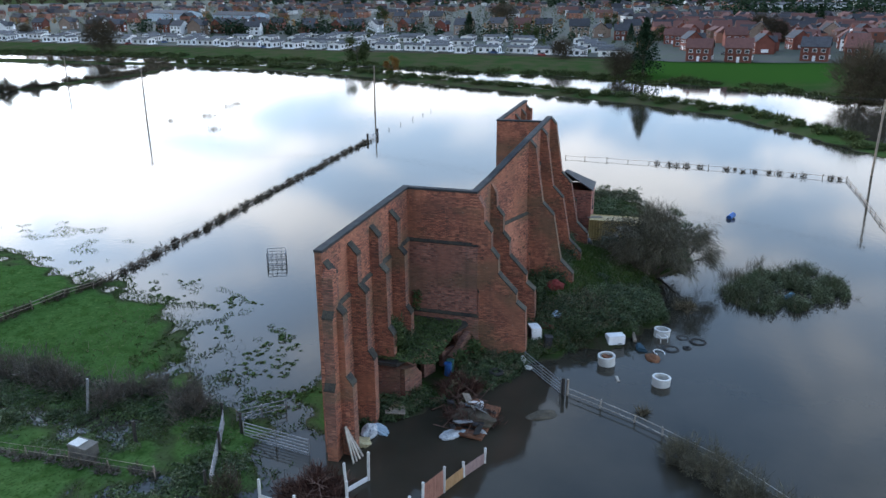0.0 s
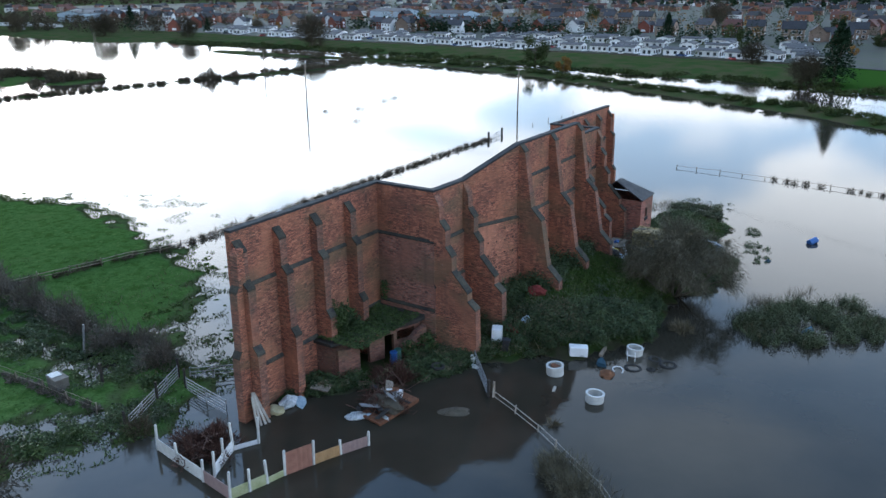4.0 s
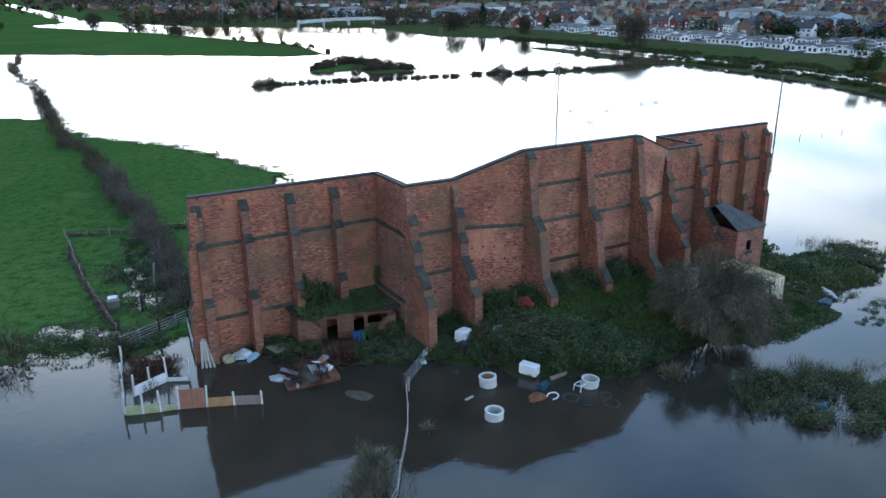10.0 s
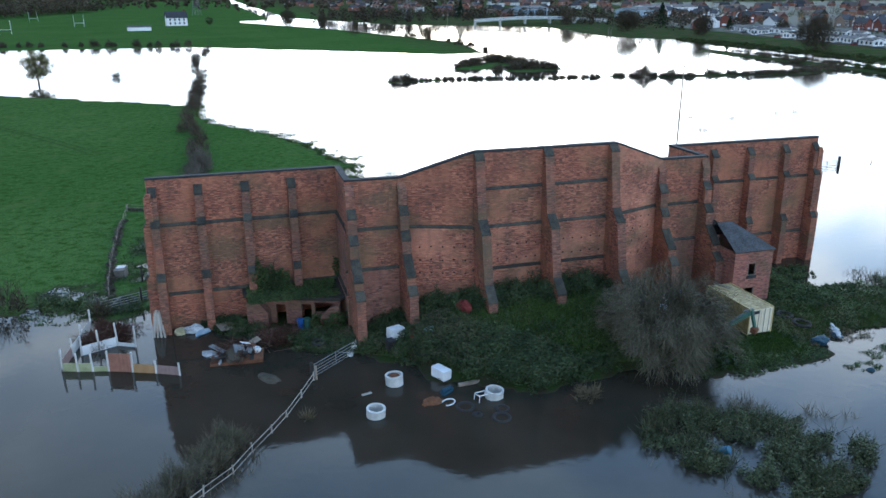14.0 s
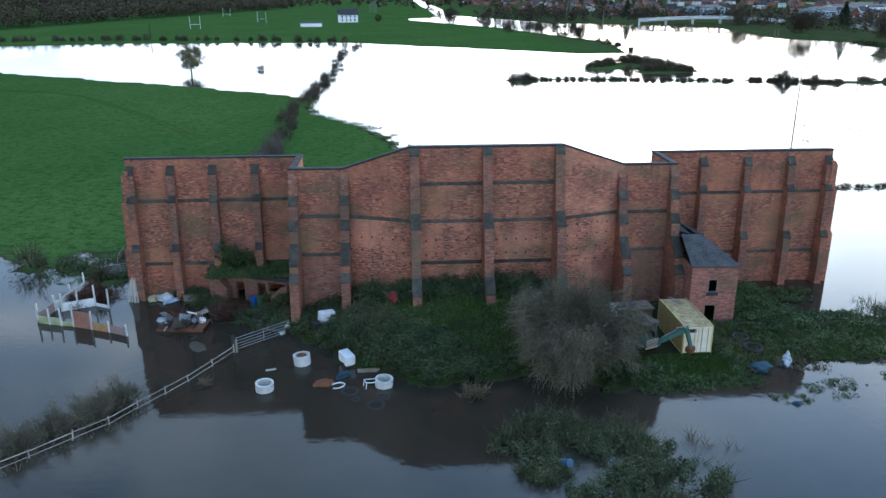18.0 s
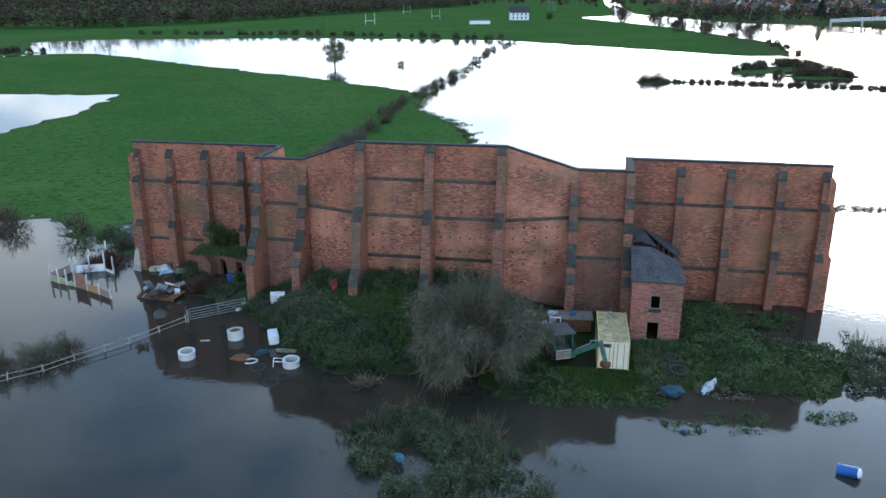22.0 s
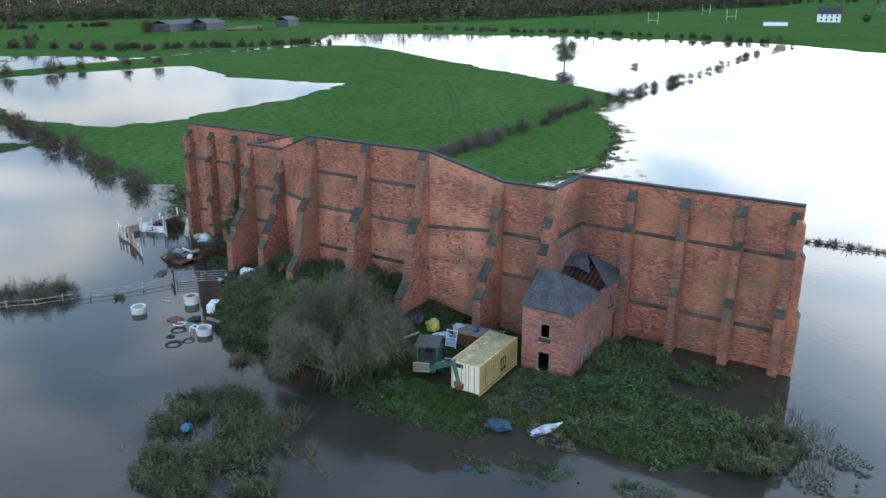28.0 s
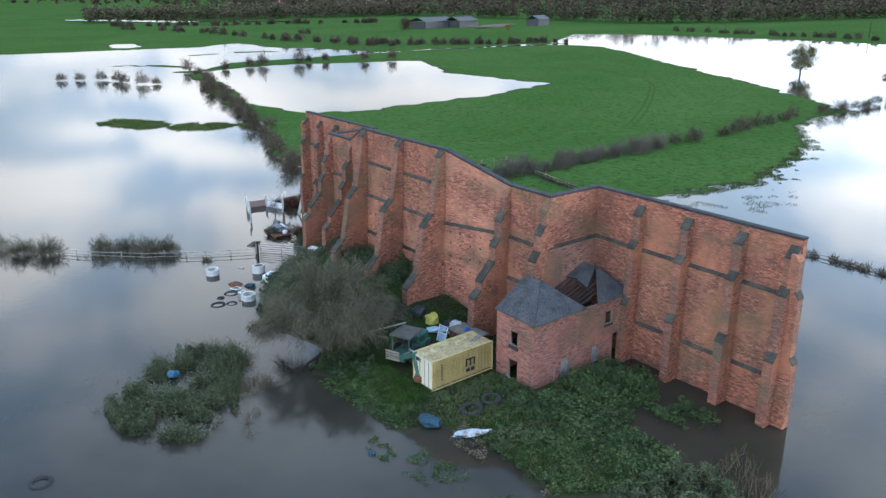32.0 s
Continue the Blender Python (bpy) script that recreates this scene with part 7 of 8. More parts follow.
def hedge(name, pts, gap, r, tall, n, mat, label, jitter=0.6, sparse=0.0, length=0.7, width=0.035, leafy=0.0):
    """A hedgerow of ragged bushes along a plan line, as one body of stuff."""
    chunks = []
    for (ax, ay), (bx, by) in zip(pts, pts[1:]):
        m = max(1, int(math.hypot(bx - ax, by - ay) / gap))
        for k in range(m):
            if RNG.rand() < sparse:
                continue
            x, y = ax + (bx - ax) * (k + 0.5) / m + RNG.normal(0, jitter), ay + (by - ay) * (k + 0.5) / m + RNG.normal(0, jitter)
            s = RNG.uniform(0.6, 1.25)
            z = max(height_at(x, y), -0.05)
            chunks.append(bush_chunk(x, y, z, r * s, tall * s, int(n * s), length, width))
            if leafy:
                q = unit(int(n * leafy))
                q[:, 2] = np.abs(q[:, 2])
                chunks.append(leaves(np.array([x, y, z]) + q * RNG.uniform(0.4, 1, (len(q), 1)) * [r * s, r * s, tall * s * 0.9], width * 5))
    return stuff(name, chunks, mat, label, "hedge")


hedge("hedgerow", [(-31.2, 17), (-31, 30), (-30.4, 46), (-30, 80)], 2.1, 1.9, 2.9, 1700, HEDGE_GREY, "dense bare hawthorn hedge along the flooded meadow", 0.5, 0.0, 0.6, 0.022, 0.05)
hedge("hedgerow", [(-30, 80), (-31.5, 143), (-29.5, 205)], 3.6, 1.9, 3.1, 520, HEDGE, "gappy bare hedge along the flooded meadow", 0.8, 0.2, 0.8, 0.035, 0.15)
hedge("hedgerow", [(-29, 215), (-31, 298), (-24, 365)], 6, 1.5, 1.8, 200, HEDGE, "drowned remains of a hedge crossing the flood", 0.8, 0.35, 0.9, 0.06)
hedge("hedgerow", [(-42, 14.5), (-51, 15.5), (-79, 24), (-132, 40), (-150, 44)], 3.2, 2.0, 2.9, 520, HEDGE, "dense bare hedge beside the flood", 1.0, 0.12, 0.8, 0.035, 0.2)
hedge("hedgerow", [(-150, 44), (-218, 62)], 4.0, 2.1, 3.2, 380, HEDGE, "gappy bare hedge standing in the flood", 1.0, 0.2, 1.0, 0.06, 0.2)
hedge("hedgerow", [(-226, 60), (-228, 98), (-228, 118), (-218, 147)], 6.5, 2.2, 4.6, 460, HEDGE, "line of small bare trees across the far meadow", 1.4, 0.2, 1.2, 0.07, 0.1)
hedge("hedgerow", [(-541, 131), (-472, 158), (-383, 165), (-312, 170), (-271, 187)], 9, 3.0, 5.0, 260, HEDGE, "scattered bushes along a far field edge", 3.0, 0.3, 1.4, 0.13, 0.4)
hedge("hedgerow", [(-600, 130), (-550, 200), (-538, 254), (-500, 330)], 7, 3.2, 4.5, 240, TREE_BROWN, "far hedgerow along the river", 3.0, 0.15, 1.5, 0.16, 0.5)
hedge("brush_heap", [(-408, 200), (-398, 205)], 4, 3.0, 4.5, 300, HEDGE, "dark heap of brushwood in the far field", 0.8, 0, 1.2, 0.12, 0.2)
hedge("hedgerow", [(-327, 178), (-286, 194), (-257, 227), (-243, 272)], 3.4, 2.2, 3.8, 330, HEDGE, "far hedgerow between the meadows", 1.5, 0.15, 1.1, 0.10, 0.2)
hedge("hedgerow", [(-262, 400), (-164, 404), (-107, 400), (-32, 380)], 4.5, 2.2, 3.6, 260, HEDGE, "far line of bushes beside the playing field", 2.0, 0.3, 1.0, 0.07, 0.6)
hedge("hedgerow", [(-226, 18), (-213, 30), (-190, 39)], 5.0, 2.3, 3.8, 420, HEDGE, "bare bushes standing in the flood", 1.6, 0.1, 1.1, 0.06)
hedge("hedgerow", [(30, 190), (52, 191), (101, 182)], 1.0, 0.85, 0.9, 110, HEDGE, "drowned hedge crossing the flood", 0.7, 0.06, 0.8, 0.05, 1.0)
hedge("hedgerow", [(31, 190), (38, 190.5)], 1.6, 2.0, 2.6, 260, HEDGE, "bushes standing at the end of the drowned hedge", 0.7, 0, 0.8, 0.05, 0.8)
hedge("hedgerow", [(107, 183), (134, 173)], 1.0, 1.2, 1.2, 140, HEDGE, "drowned hedge crossing the flood", 0.7, 0.04, 0.8, 0.05, 0.8)
hedge("island_scrub", [(66, 228), (88, 250), (95, 214), (80, 212)], 1.9, 2.8, 3.4, 320, TREE_BROWN, "scrub covering a small island in the flood", 2.0, 0, 1.0, 0.08, 0.6)
hedge("bank_scrub", BANK[1:9], 1.3, 1.8, 1.25, 170, TREE_GREEN, "rough grass and brambles along the drowned river bank", 1.2, 0.05, 0.7, 0.06, 0.7)
hedge("bank_scrub", [(139, 175), (170, 172), (206, 184), (205, 250)], 2.0, 2.6, 1.5, 200, TREE_BROWN, "rough scrub along the drowned river bank", 2.0, 0.05, 0.8, 0.07, 0.5)
hedge("bank_scrub", [(152, -66), (168, -50), (188, -10), (198, 14), (205, 64), (222, 115), (240, 219), (243, 350)], 2.2, 3.4, 1.1, 150, TREE_GREEN, "rough grass along the far river bank", 2.5, 0.1, 0.9, 0.09, 0.7)
hedge("flood_debris", [(-27, 45.6), (-13, 42.6), (69, 44.8)], 0.7, 0.6, 0.6, 70, HEDGE, "dark reeds and debris caught along the fence", 0.25, 0.1, 0.5, 0.03, 0.3)
hedge("flood_debris", [(61.7, -9.4), (60.2, -22), (57.2, -39.0)], 1.6, 0.6, 0.5, 80, HEDGE, "dark reeds and debris caught along the fence", 0.3, 0.25, 0.5, 0.03, 0.2)
hedge("flood_debris", [(73, 84), (92, 98), (112, 96)], 6, 1.6, 0.5, 60, REED, "wisps of reed showing above the flood", 2.5, 0.4, 0.6, 0.05)
hedge("meadow_scrub", [(-44, 17), (-39, 13.5), (-33, 17), (-28, 16)], 1.5, 1.2, 0.8, 200, NETTLE, "rough weeds along the flooded meadow corner", 0.8, 0.2, 0.4, 0.03, 0.9)
hedge("ditch_grass", [(-39.4, 49), (-34, 47.5), (-27, 45.6)], 0.7, 0.55, 0.4, 90, HEDGE_GREY, "strip of dead grass along the old ditch", 0.2, 0, 0.35, 0.03, 0.3)
hedge("ditch_grass", [(-39.6, 44), (-39.6, 32), (-38.8, 17)], 0.7, 0.45, 0.4, 80, HEDGE_GREY, "strip of dead grass along the old fence", 0.15, 0, 0.35, 0.03, 0.3)
hedge("meadow_scrub", [(-36.5, 34), (-33, 26), (-30, 20)], 1.5, 1.4, 0.9, 220, BRAMBLE, "dark brambles along the foot of the hedge", 0.9, 0.1, 0.4, 0.03, 0.9)


# ---- trees to copy ----
TREE_OLIVE = leaf_material("olive_leaves", (0.10, 0.10, 0.045), (0.18, 0.17, 0.085), 0.2)
def tree(name, at, label, mat, tall, r, n, size, shape="round", kind_twigs=False, group=""):
    """A tapered trunk with limbs under a crown of many small clumps."""
    t = thing(name, label, "tree", group, at=at)
    rng = random.Random(int(tall * 100 + r * 10))
    trunk = bmesh.new()
    rod(trunk, (0, 0, -0.3), (0, 0, tall * 0.45), tall * 0.028, tall * 0.018, 7)
    for k in range(7):
        a = k * 0.9
        rod(trunk, (0, 0, tall * (0.2 + 0.035 * k)), (r * 0.6 * math.cos(a), r * 0.6 * math.sin(a), tall * (0.45 + 0.05 * k)), tall * 0.011, tall * 0.004, 5)
    part("trunk", trunk, BARK, t)
    chunks = []
    m = {"round": 26, "full": 64}.get(shape, 34)
    for k in range(m):
        if shape == "full":
            d = unit(1)[0] * RNG.uniform(0.45, 1.0)
            c = np.array([d[0] * r * 0.85, d[1] * r * 0.85, tall * 0.56 + d[2] * tall * 0.40])
            rr = r * RNG.uniform(0.2, 0.36)
        elif shape == "round":
            d = unit(1)[0]
            c = np.array([d[0] * r * 0.72, d[1] * r * 0.72, tall * 0.50 + d[2] * tall * 0.38])
            rr = r * (RNG.uniform(0.45, 0.75) if kind_twigs else RNG.uniform(0.3, 0.55))
        else:
            h = (k + 0.5) / m
            a = k * 2.4
            c = np.array([math.cos(a) * r * 0.6 * (1 - h), math.sin(a) * r * 0.6 * (1 - h), tall * (0.12 + 0.86 * h)])
            rr = r * (0.5 * (1 - h) + 0.1)
        if kind_twigs:
            d = unit(n)
            chunks.append(twigs(c + d * rr * 0.5, (d + unit(n) * 0.5 + [0, 0, 0.3]) * rr * 0.7, np.full(n, size)))
        else:
            chunks.append(leaves(c + unit(n) * rr * RNG.uniform(0.3, 1, (n, 1)) * [1, 1, 0.8], size))
    part("crown", leaf_mesh("crown", chunks, mat), None, t)
    return t


def standing(x, y, s=1.0, turn=0.0):
    return pose(x, y, max(height_at(x, y), -0.1), 0, 0, turn) @ Matrix.Diagonal((s, s, s, 1))


tree("lone_tree", standing(-78.5, 217), "lone round tree with thin yellow-green leaves standing in the flood", TREE_OLIVE, 11.0, 5.4, 110, 0.24, "full")
t_green = tree("leafy_tree", standing(221, 108, 1.0), "round green tree on the river bank", TREE_GREEN, 12, 5.5, 130, 0.36, group="town trees")
t_dark = tree("conifer", standing(196, -3), "tall dark conifer on the river bank", TREE_DARK, 19, 6.5, 130, 0.42, "cone", group="town trees")
t_rust = tree("autumn_tree", standing(194, 84, 0.62), "small round tree in yellow autumn leaf on the flooded bank", TREE_RUST, 10, 5, 120, 0.32, group="town trees")
t_bare = tree("bare_tree", standing(246, 247, 1.0), "broad bare brown tree on the river bank", TREE_BROWN, 13, 8.0, 170, 0.06, kind_twigs=True, group="town trees")
for x, y, s in ((193, 4, 0.62), (154, -60, 0.9), (147, -66, 0.8), (244, 30, 0.5)):
    copy_thing(t_bare, standing(x, y, s, x))
bush("drowned_bush", 116, 178, 3.6, 4.4, 2600, HEDGE, "round twiggy bush standing on the drowned hedge line", "", 0.9, 0.045)
bush("drowned_bush", 124.5, 175, 1.8, 3.0, 900, HEDGE, "small twiggy bush standing on the drowned hedge line", "", 0.8, 0.045)
bush("drowned_bush", -57, 232, 2.0, 1.8, 260, HEDGE, "dark bush standing in the flood", "", 0.8, 0.07)


# ---- park homes along the far river bank ----
PARK_WALL = material("cream_cladding", (0.72, 0.73, 0.73), (0.84, 0.85, 0.85), 0.4, 0.6, 0.05, vary=0.12)
PARK_ROOF = material("grey_roof", (0.035, 0.037, 0.042), (0.075, 0.076, 0.08), 0.6, 0.8, 0.1, vary=0.35)
PANE = material("window_glass", (0.03, 0.035, 0.04), (0.06, 0.065, 0.07), 1, 0.15, 0)
BRICK_FAR = material("red_house_brick", (0.14, 0.045, 0.032), (0.21, 0.072, 0.05), 0.8, 0.9, 0.1, vary=0.25)
BRICK_BROWN = material("brown_house_brick", (0.22, 0.16, 0.12), (0.30, 0.22, 0.17), 0.8, 0.9, 0.1, vary=0.2)
ROOF_RED = material("red_roof_tiles", (0.085, 0.036, 0.030), (0.13, 0.056, 0.045), 0.8, 0.85, 0.1, vary=0.3)
ROOF_GREY = material("slate_roof_tiles", (0.026, 0.026, 0.031), (0.055, 0.055, 0.062), 0.8, 0.75, 0.1, vary=0.3)
FENCE_BOARD = material("larch_board", (0.10, 0.08, 0.06), (0.16, 0.13, 0.10), 0.5, 0.9, 0.1)


def gable(length, wide, z0, z1, over=0.3, thick=0.15):
    """A pitched roof, its ridge along x."""
    bm = bmesh.new()
    a, h = wide / 2 + over, thick
    prism(bm, [(-length / 2 - over, -a, z0), (-length / 2 - over, 0, z1), (-length / 2 - over, a, z0), (-length / 2 - over, a, z0 + h), (-length / 2 - over, 0, z1 + h), (-length / 2 - over, -a, z0 + h)], (length + 2 * over, 0, 0))
    return bm


def gabled_body(length, wide, high, ridge):
    bm = bmesh.new()
    prism(bm, [(-length / 2, -wide / 2, 0), (-length / 2, wide / 2, 0), (-length / 2, wide / 2, high), (-length / 2, 0, ridge), (-length / 2, -wide / 2, high)], (length, 0, 0))
    return bm


def park_home(at, length, wide):
    h = thing("park_home", "white park home with a shallow grey roof and dark windows", "park home", "park homes", at=at)
    part("wall", gabled_body(length, wide, 2.9, 3.75), PARK_WALL, h)
    part("roof", gable(length, wide, 2.85, 3.75, 0.4, 0.14), PARK_ROOF, h)
    part("skirt", boxed(-length / 2 - 0.05, length / 2 + 0.05, -wide / 2 - 0.05, wide / 2 + 0.05, -0.3, 0.5), BRICK_BROWN, h)
    for x in (-0.33, -0.05, 0.28):
        for s in (-1, 1):
            w = part("window", boxed(x * length - 0.75, x * length + 0.75, s * (wide / 2 + 0.03) - 0.03, s * (wide / 2 + 0.03) + 0.03, 1.1, 2.3), PANE, h)
    for s in (-1, 1):
        for y in (-1.2, 1.2):
            part("window", boxed(s * (length / 2 + 0.03) - 0.03, s * (length / 2 + 0.03) + 0.03, y - 0.7, y + 0.7, 0.9, 2.3), PANE, h)
    part("veranda", boxed(-length / 2 - 1.6, -length / 2 - 0.06, -wide / 2, wide / 2, 0.35, 0.5), PARK_WALL, h)
    part("door", boxed(0.1 * length - 0.45, 0.1 * length + 0.45, -wide / 2 - 0.06, -wide / 2 - 0.005, 0.5, 2.5), PARK_ROOF, h)
    return h


rng = random.Random(9)
FRONT = [(252, 12), (258, 50), (262, 80), (271, 179), (279, 268), (288, 346), (306, 400)]


def front_x(y):
    for (ax, ay), (bx, by) in zip(FRONT, FRONT[1:]):
        if ay <= y <= by:
            return ax + (bx - ax) * (y - ay) / (by - ay)
    return FRONT[-1][0]


first = None
for row in range(5):
    y = 12.0 + row * 5
    while y < (400 if row < 3 else 190):
        if rng.random() < (0.93 if row == 0 else 0.82):
            along = rng.random() < 0.45
            x = front_x(y) + 7 + row * 18 + rng.uniform(-2, 2)
            m = pose(x, y, 1.75, 0, 0, (90 if along else 0) + rng.uniform(-9, 9)) @ Matrix.Diagonal((rng.uniform(0.85, 1.15), rng.uniform(0.9, 1.1), 1, 1))
            if first is None:
                first = park_home(m, 12, 6)
            else:
                copy_thing(first, m)
        y += rng.uniform(10.5, 14.5) * (1.25 if row else 1)
wall = thing("river_wall", "long low timber river wall in front of the park homes", "wall")
for (ax, ay), (bx, by) in zip(FRONT, FRONT[1:]):
    n = max(1, int(math.hypot(bx - ax, by - ay) / 12))
    for k in range(n):
        p, q = Vector((ax, ay, 0)).lerp(Vector((bx, by, 0)), k / n), Vector((ax, ay, 0)).lerp(Vector((bx, by, 0)), (k + 1) / n)
        d = q - p
        part("boards", boxed(0, d.length - 0.05, -0.06, 0.06, 0.9, 2.2, m=pose(p.x - 4, p.y, 0, 0, 0, math.degrees(math.atan2(d.y, d.x)))), FENCE_BOARD, wall)


# hard ground of the town: tarmac, yards and gardens
YARD = material("town_ground", (0.034, 0.036, 0.037), (0.024, 0.042, 0.016), 0.05, 0.95, 0.1, 0.4)
bm = bmesh.new()
bm.faces.new([bm.verts.new((x, y, 2.12)) for x, y in [(a - 1, b) for a, b in FRONT[:-1]] + [(300, 460), (420, 640), (700, 1300), (1800, 1300), (1800, -500), (330, -290), (262, -120), (246, -70), (238, -14)]])
bmesh.ops.recalc_face_normals(bm, faces=bm.faces)
solo("pavement", bm, YARD, "grey tarmac, yards and gardens of the town", "pavement", kind="structure")


# ---- brick houses of the town ----
def house(at, brick, tiles, label, white=False):
    h = thing("house", label, "house", "town houses", at=at)
    part("wall", gabled_body(9.0, 7.5, 5.0, 8.2), brick, h)
    part("roof", gable(9.0, 7.5, 4.95, 8.3, 0.35, 0.18), tiles, h)
    part("chimney", boxed(2.6, 3.4, -0.35, 0.35, 7.2, 9.3, 0.03), brick, h)
    for s in (-1, 1):
        y = s * 3.78
        for x in (-2.8, 0.0, 2.8):
            w = part("window", boxed(x - 0.75, x + 0.75, y - 0.04, y + 0.04, 3.3, 4.5), PARK_WALL, h, "white-framed window")
            part("pane", boxed(x - 0.62, x + 0.62, y - 0.06, y + 0.06, 3.42, 4.38), PANE, w)
        for x in (-2.6, 2.6):
            w = part("window", boxed(x - 0.8, x + 0.8, y - 0.04, y + 0.04, 0.9, 2.2), PARK_WALL, h, "white-framed window")
            part("pane", boxed(x - 0.66, x + 0.66, y - 0.06, y + 0.06, 1.02, 2.08), PANE, w)
        part("door", boxed(-0.5, 0.5, y - 0.05, y + 0.05, 0.0, 2.1), PARK_WALL, h)
    part("porch", boxed(-4.9, -4.505, -1.4, 1.4, 0.9, 2.2), PARK_WALL, h)
    wing, tent = gabled_body(2.6, 3.4, 4.9, 7.2), gable(2.9, 3.4, 4.85, 7.3, 0.3, 0.16)
    for bm in (wing, tent):
        bmesh.ops.transform(bm, matrix=pose(1.9, -4.6, 0, 0, 0, 90), verts=bm.verts)
    part("wing", wing, brick, h)
    part("wing_roof", tent, tiles, h)
    for z in (1.0, 3.2):
        part("window", boxed(1.1, 2.7, -5.98, -5.905, z, z + 1.25), PARK_WALL, h, "white-framed window")
    return h


kinds = [house(standing(246, -22, 1.0, 80), BRICK_FAR, ROOF_RED, "red-brick house with a brown-red tiled roof"), house(standing(287, -48, 1.0, 10), BRICK_FAR, ROOF_GREY, "red-brick house with a grey tiled roof"), house(standing(428, 66, 1.1, 95), BRICK_BROWN, ROOF_GREY, "brown-brick house with a dark slate roof and white windows"), house(standing(310, -88, 1.0, 40), PARK_WALL, ROOF_GREY, "white rendered house with a dark roof")]
NEAR = [(256, -64, 1, 80), (262, -80, 0, 70), (272, -98, 1, 20), (246, -36, 0, 80), (300, -20, 1, 15), (330, -40, 0, 100), (318, -66, 1, 10), (345, -95, 0, 20), (336, -120, 1, 70), (298, -110, 0, 60), (370, -20, 0, 30), (368, 14, 1, 90), (392, 40, 2, 95), (420, 12, 2, 95), (395, -30, 0, 0), (540, 168, 2, 92), (525, 236, 2, 92), (560, 205, 2, 92), (540, 185, 2, 92), (400, 110, 2, 90), (300, 420, 1, 60), (318, 430, 3, 60), (335, 440, 1, 60), (345, 400, 3, 20)]
for x, y, k, turn in NEAR:
    copy_thing(kinds[k], standing(x, y, rng.uniform(0.95, 1.12), turn + rng.uniform(-6, 6)))
count = 0
for x in range(300, 760, 22):
    for y in range(-280, 640, 19):
        inside = (y < -12 and x < 520) or (x > front_x(max(12, min(y, 399))) + (110 if y < 190 else 80))
        hide = rng.random()
        if not inside or hide > (0.50 if x < 520 else 0.30) or count > 85:
            continue
        if any(abs(x - a) < 16 and abs(y - b) < 14 for a, b, *_ in NEAR):
            continue
        south = y < 90
        k = rng.choice((0, 0, 0, 1, 2)) if south else rng.choice((1, 1, 2, 3, 1))
        copy_thing(kinds[k], standing(x + rng.uniform(-5, 5), y + rng.uniform(-4, 4), rng.uniform(0.9, 1.15), rng.choice((0, 90)) + rng.uniform(-14, 14)))
        count += 1


def far_town(n, region, label, seed, grid=None, roof=None):
    """Distant houses as one body each of walls and roofs."""
    rs = np.random.RandomState(seed)
    p = in_poly(n, region)
    if grid:
        u, v = np.meshgrid(np.arange(min(q[0] for q in region), max(q[0] for q in region), grid[0]), np.arange(min(q[1] for q in region), max(q[1] for q in region), grid[1]))
        p = np.column_stack([u.ravel(), v.ravel()]) + rs.normal(0, 1.6, (u.size, 2))
        p = p[line_distance(p[:, 0], p[:, 1], region, True) > 0]
    wv, wf, rv, rf, pv, pf = [], [], [], [], [], []
    for i, (x, y) in enumerate(p):
        L, W, H, R = rs.uniform(8, 16), rs.uniform(7, 9), rs.uniform(4.5, 6), rs.uniform(7.5, 9.5)
        a = rs.choice((0, 1.57)) + rs.normal(0, 0.2)
        c, s = math.cos(a), math.sin(a)
        pts = [(-L / 2, -W / 2), (L / 2, -W / 2), (L / 2, W / 2), (-L / 2, W / 2)]
        q = [(x + u * c - v * s, y + u * s + v * c) for u, v in pts]
        k = len(wv)
        wv += [(*t, 1.0) for t in q] + [(*t, 1.5 + H) for t in q]
        wf += [[k, k + 1, k + 5, k + 4], [k + 1, k + 2, k + 6, k + 5], [k + 2, k + 3, k + 7, k + 6], [k + 3, k, k + 4, k + 7]]
        for side in (-1, 1):
            for row in (2.2, 1.5 + H - 1.9):
                for u in (-L * 0.33, 0.0, L * 0.33):
                    k2, v = len(pv), side * (W / 2 + 0.08)
                    pv += [(x + (u + du) * c - v * s, y + (u + du) * s + v * c, row + dz) for du, dz in ((-0.7, 0), (0.7, 0), (0.7, 1.2), (-0.7, 1.2))]
                    pf.append([k2, k2 + 1, k2 + 2, k2 + 3])
        e = [(x + u * c, y + u * s, 1.5 + R) for u in (-L / 2, L / 2)]
        k = len(rv)
        rv += [(*t, 1.3 + H) for t in q] + e
        rf += [[k, k + 1, k + 5, k + 4], [k + 2, k + 3, k + 4, k + 5], [k + 1, k + 2, k + 5], [k + 3, k, k + 4]]
    for nm, v, f, mat in (("distant_house_walls", wv, wf, TOWN_WALL), ("distant_house_roofs", rv, rf, roof or TOWN_ROOF), ("distant_house_windows", pv, pf, TOWN_PANE)):
        me = bpy.data.meshes.new(nm)
        me.from_pydata(v, [], f)
        me.materials.append(mat)
        tagged(new(nm, me), label, "town", kind="stuff")


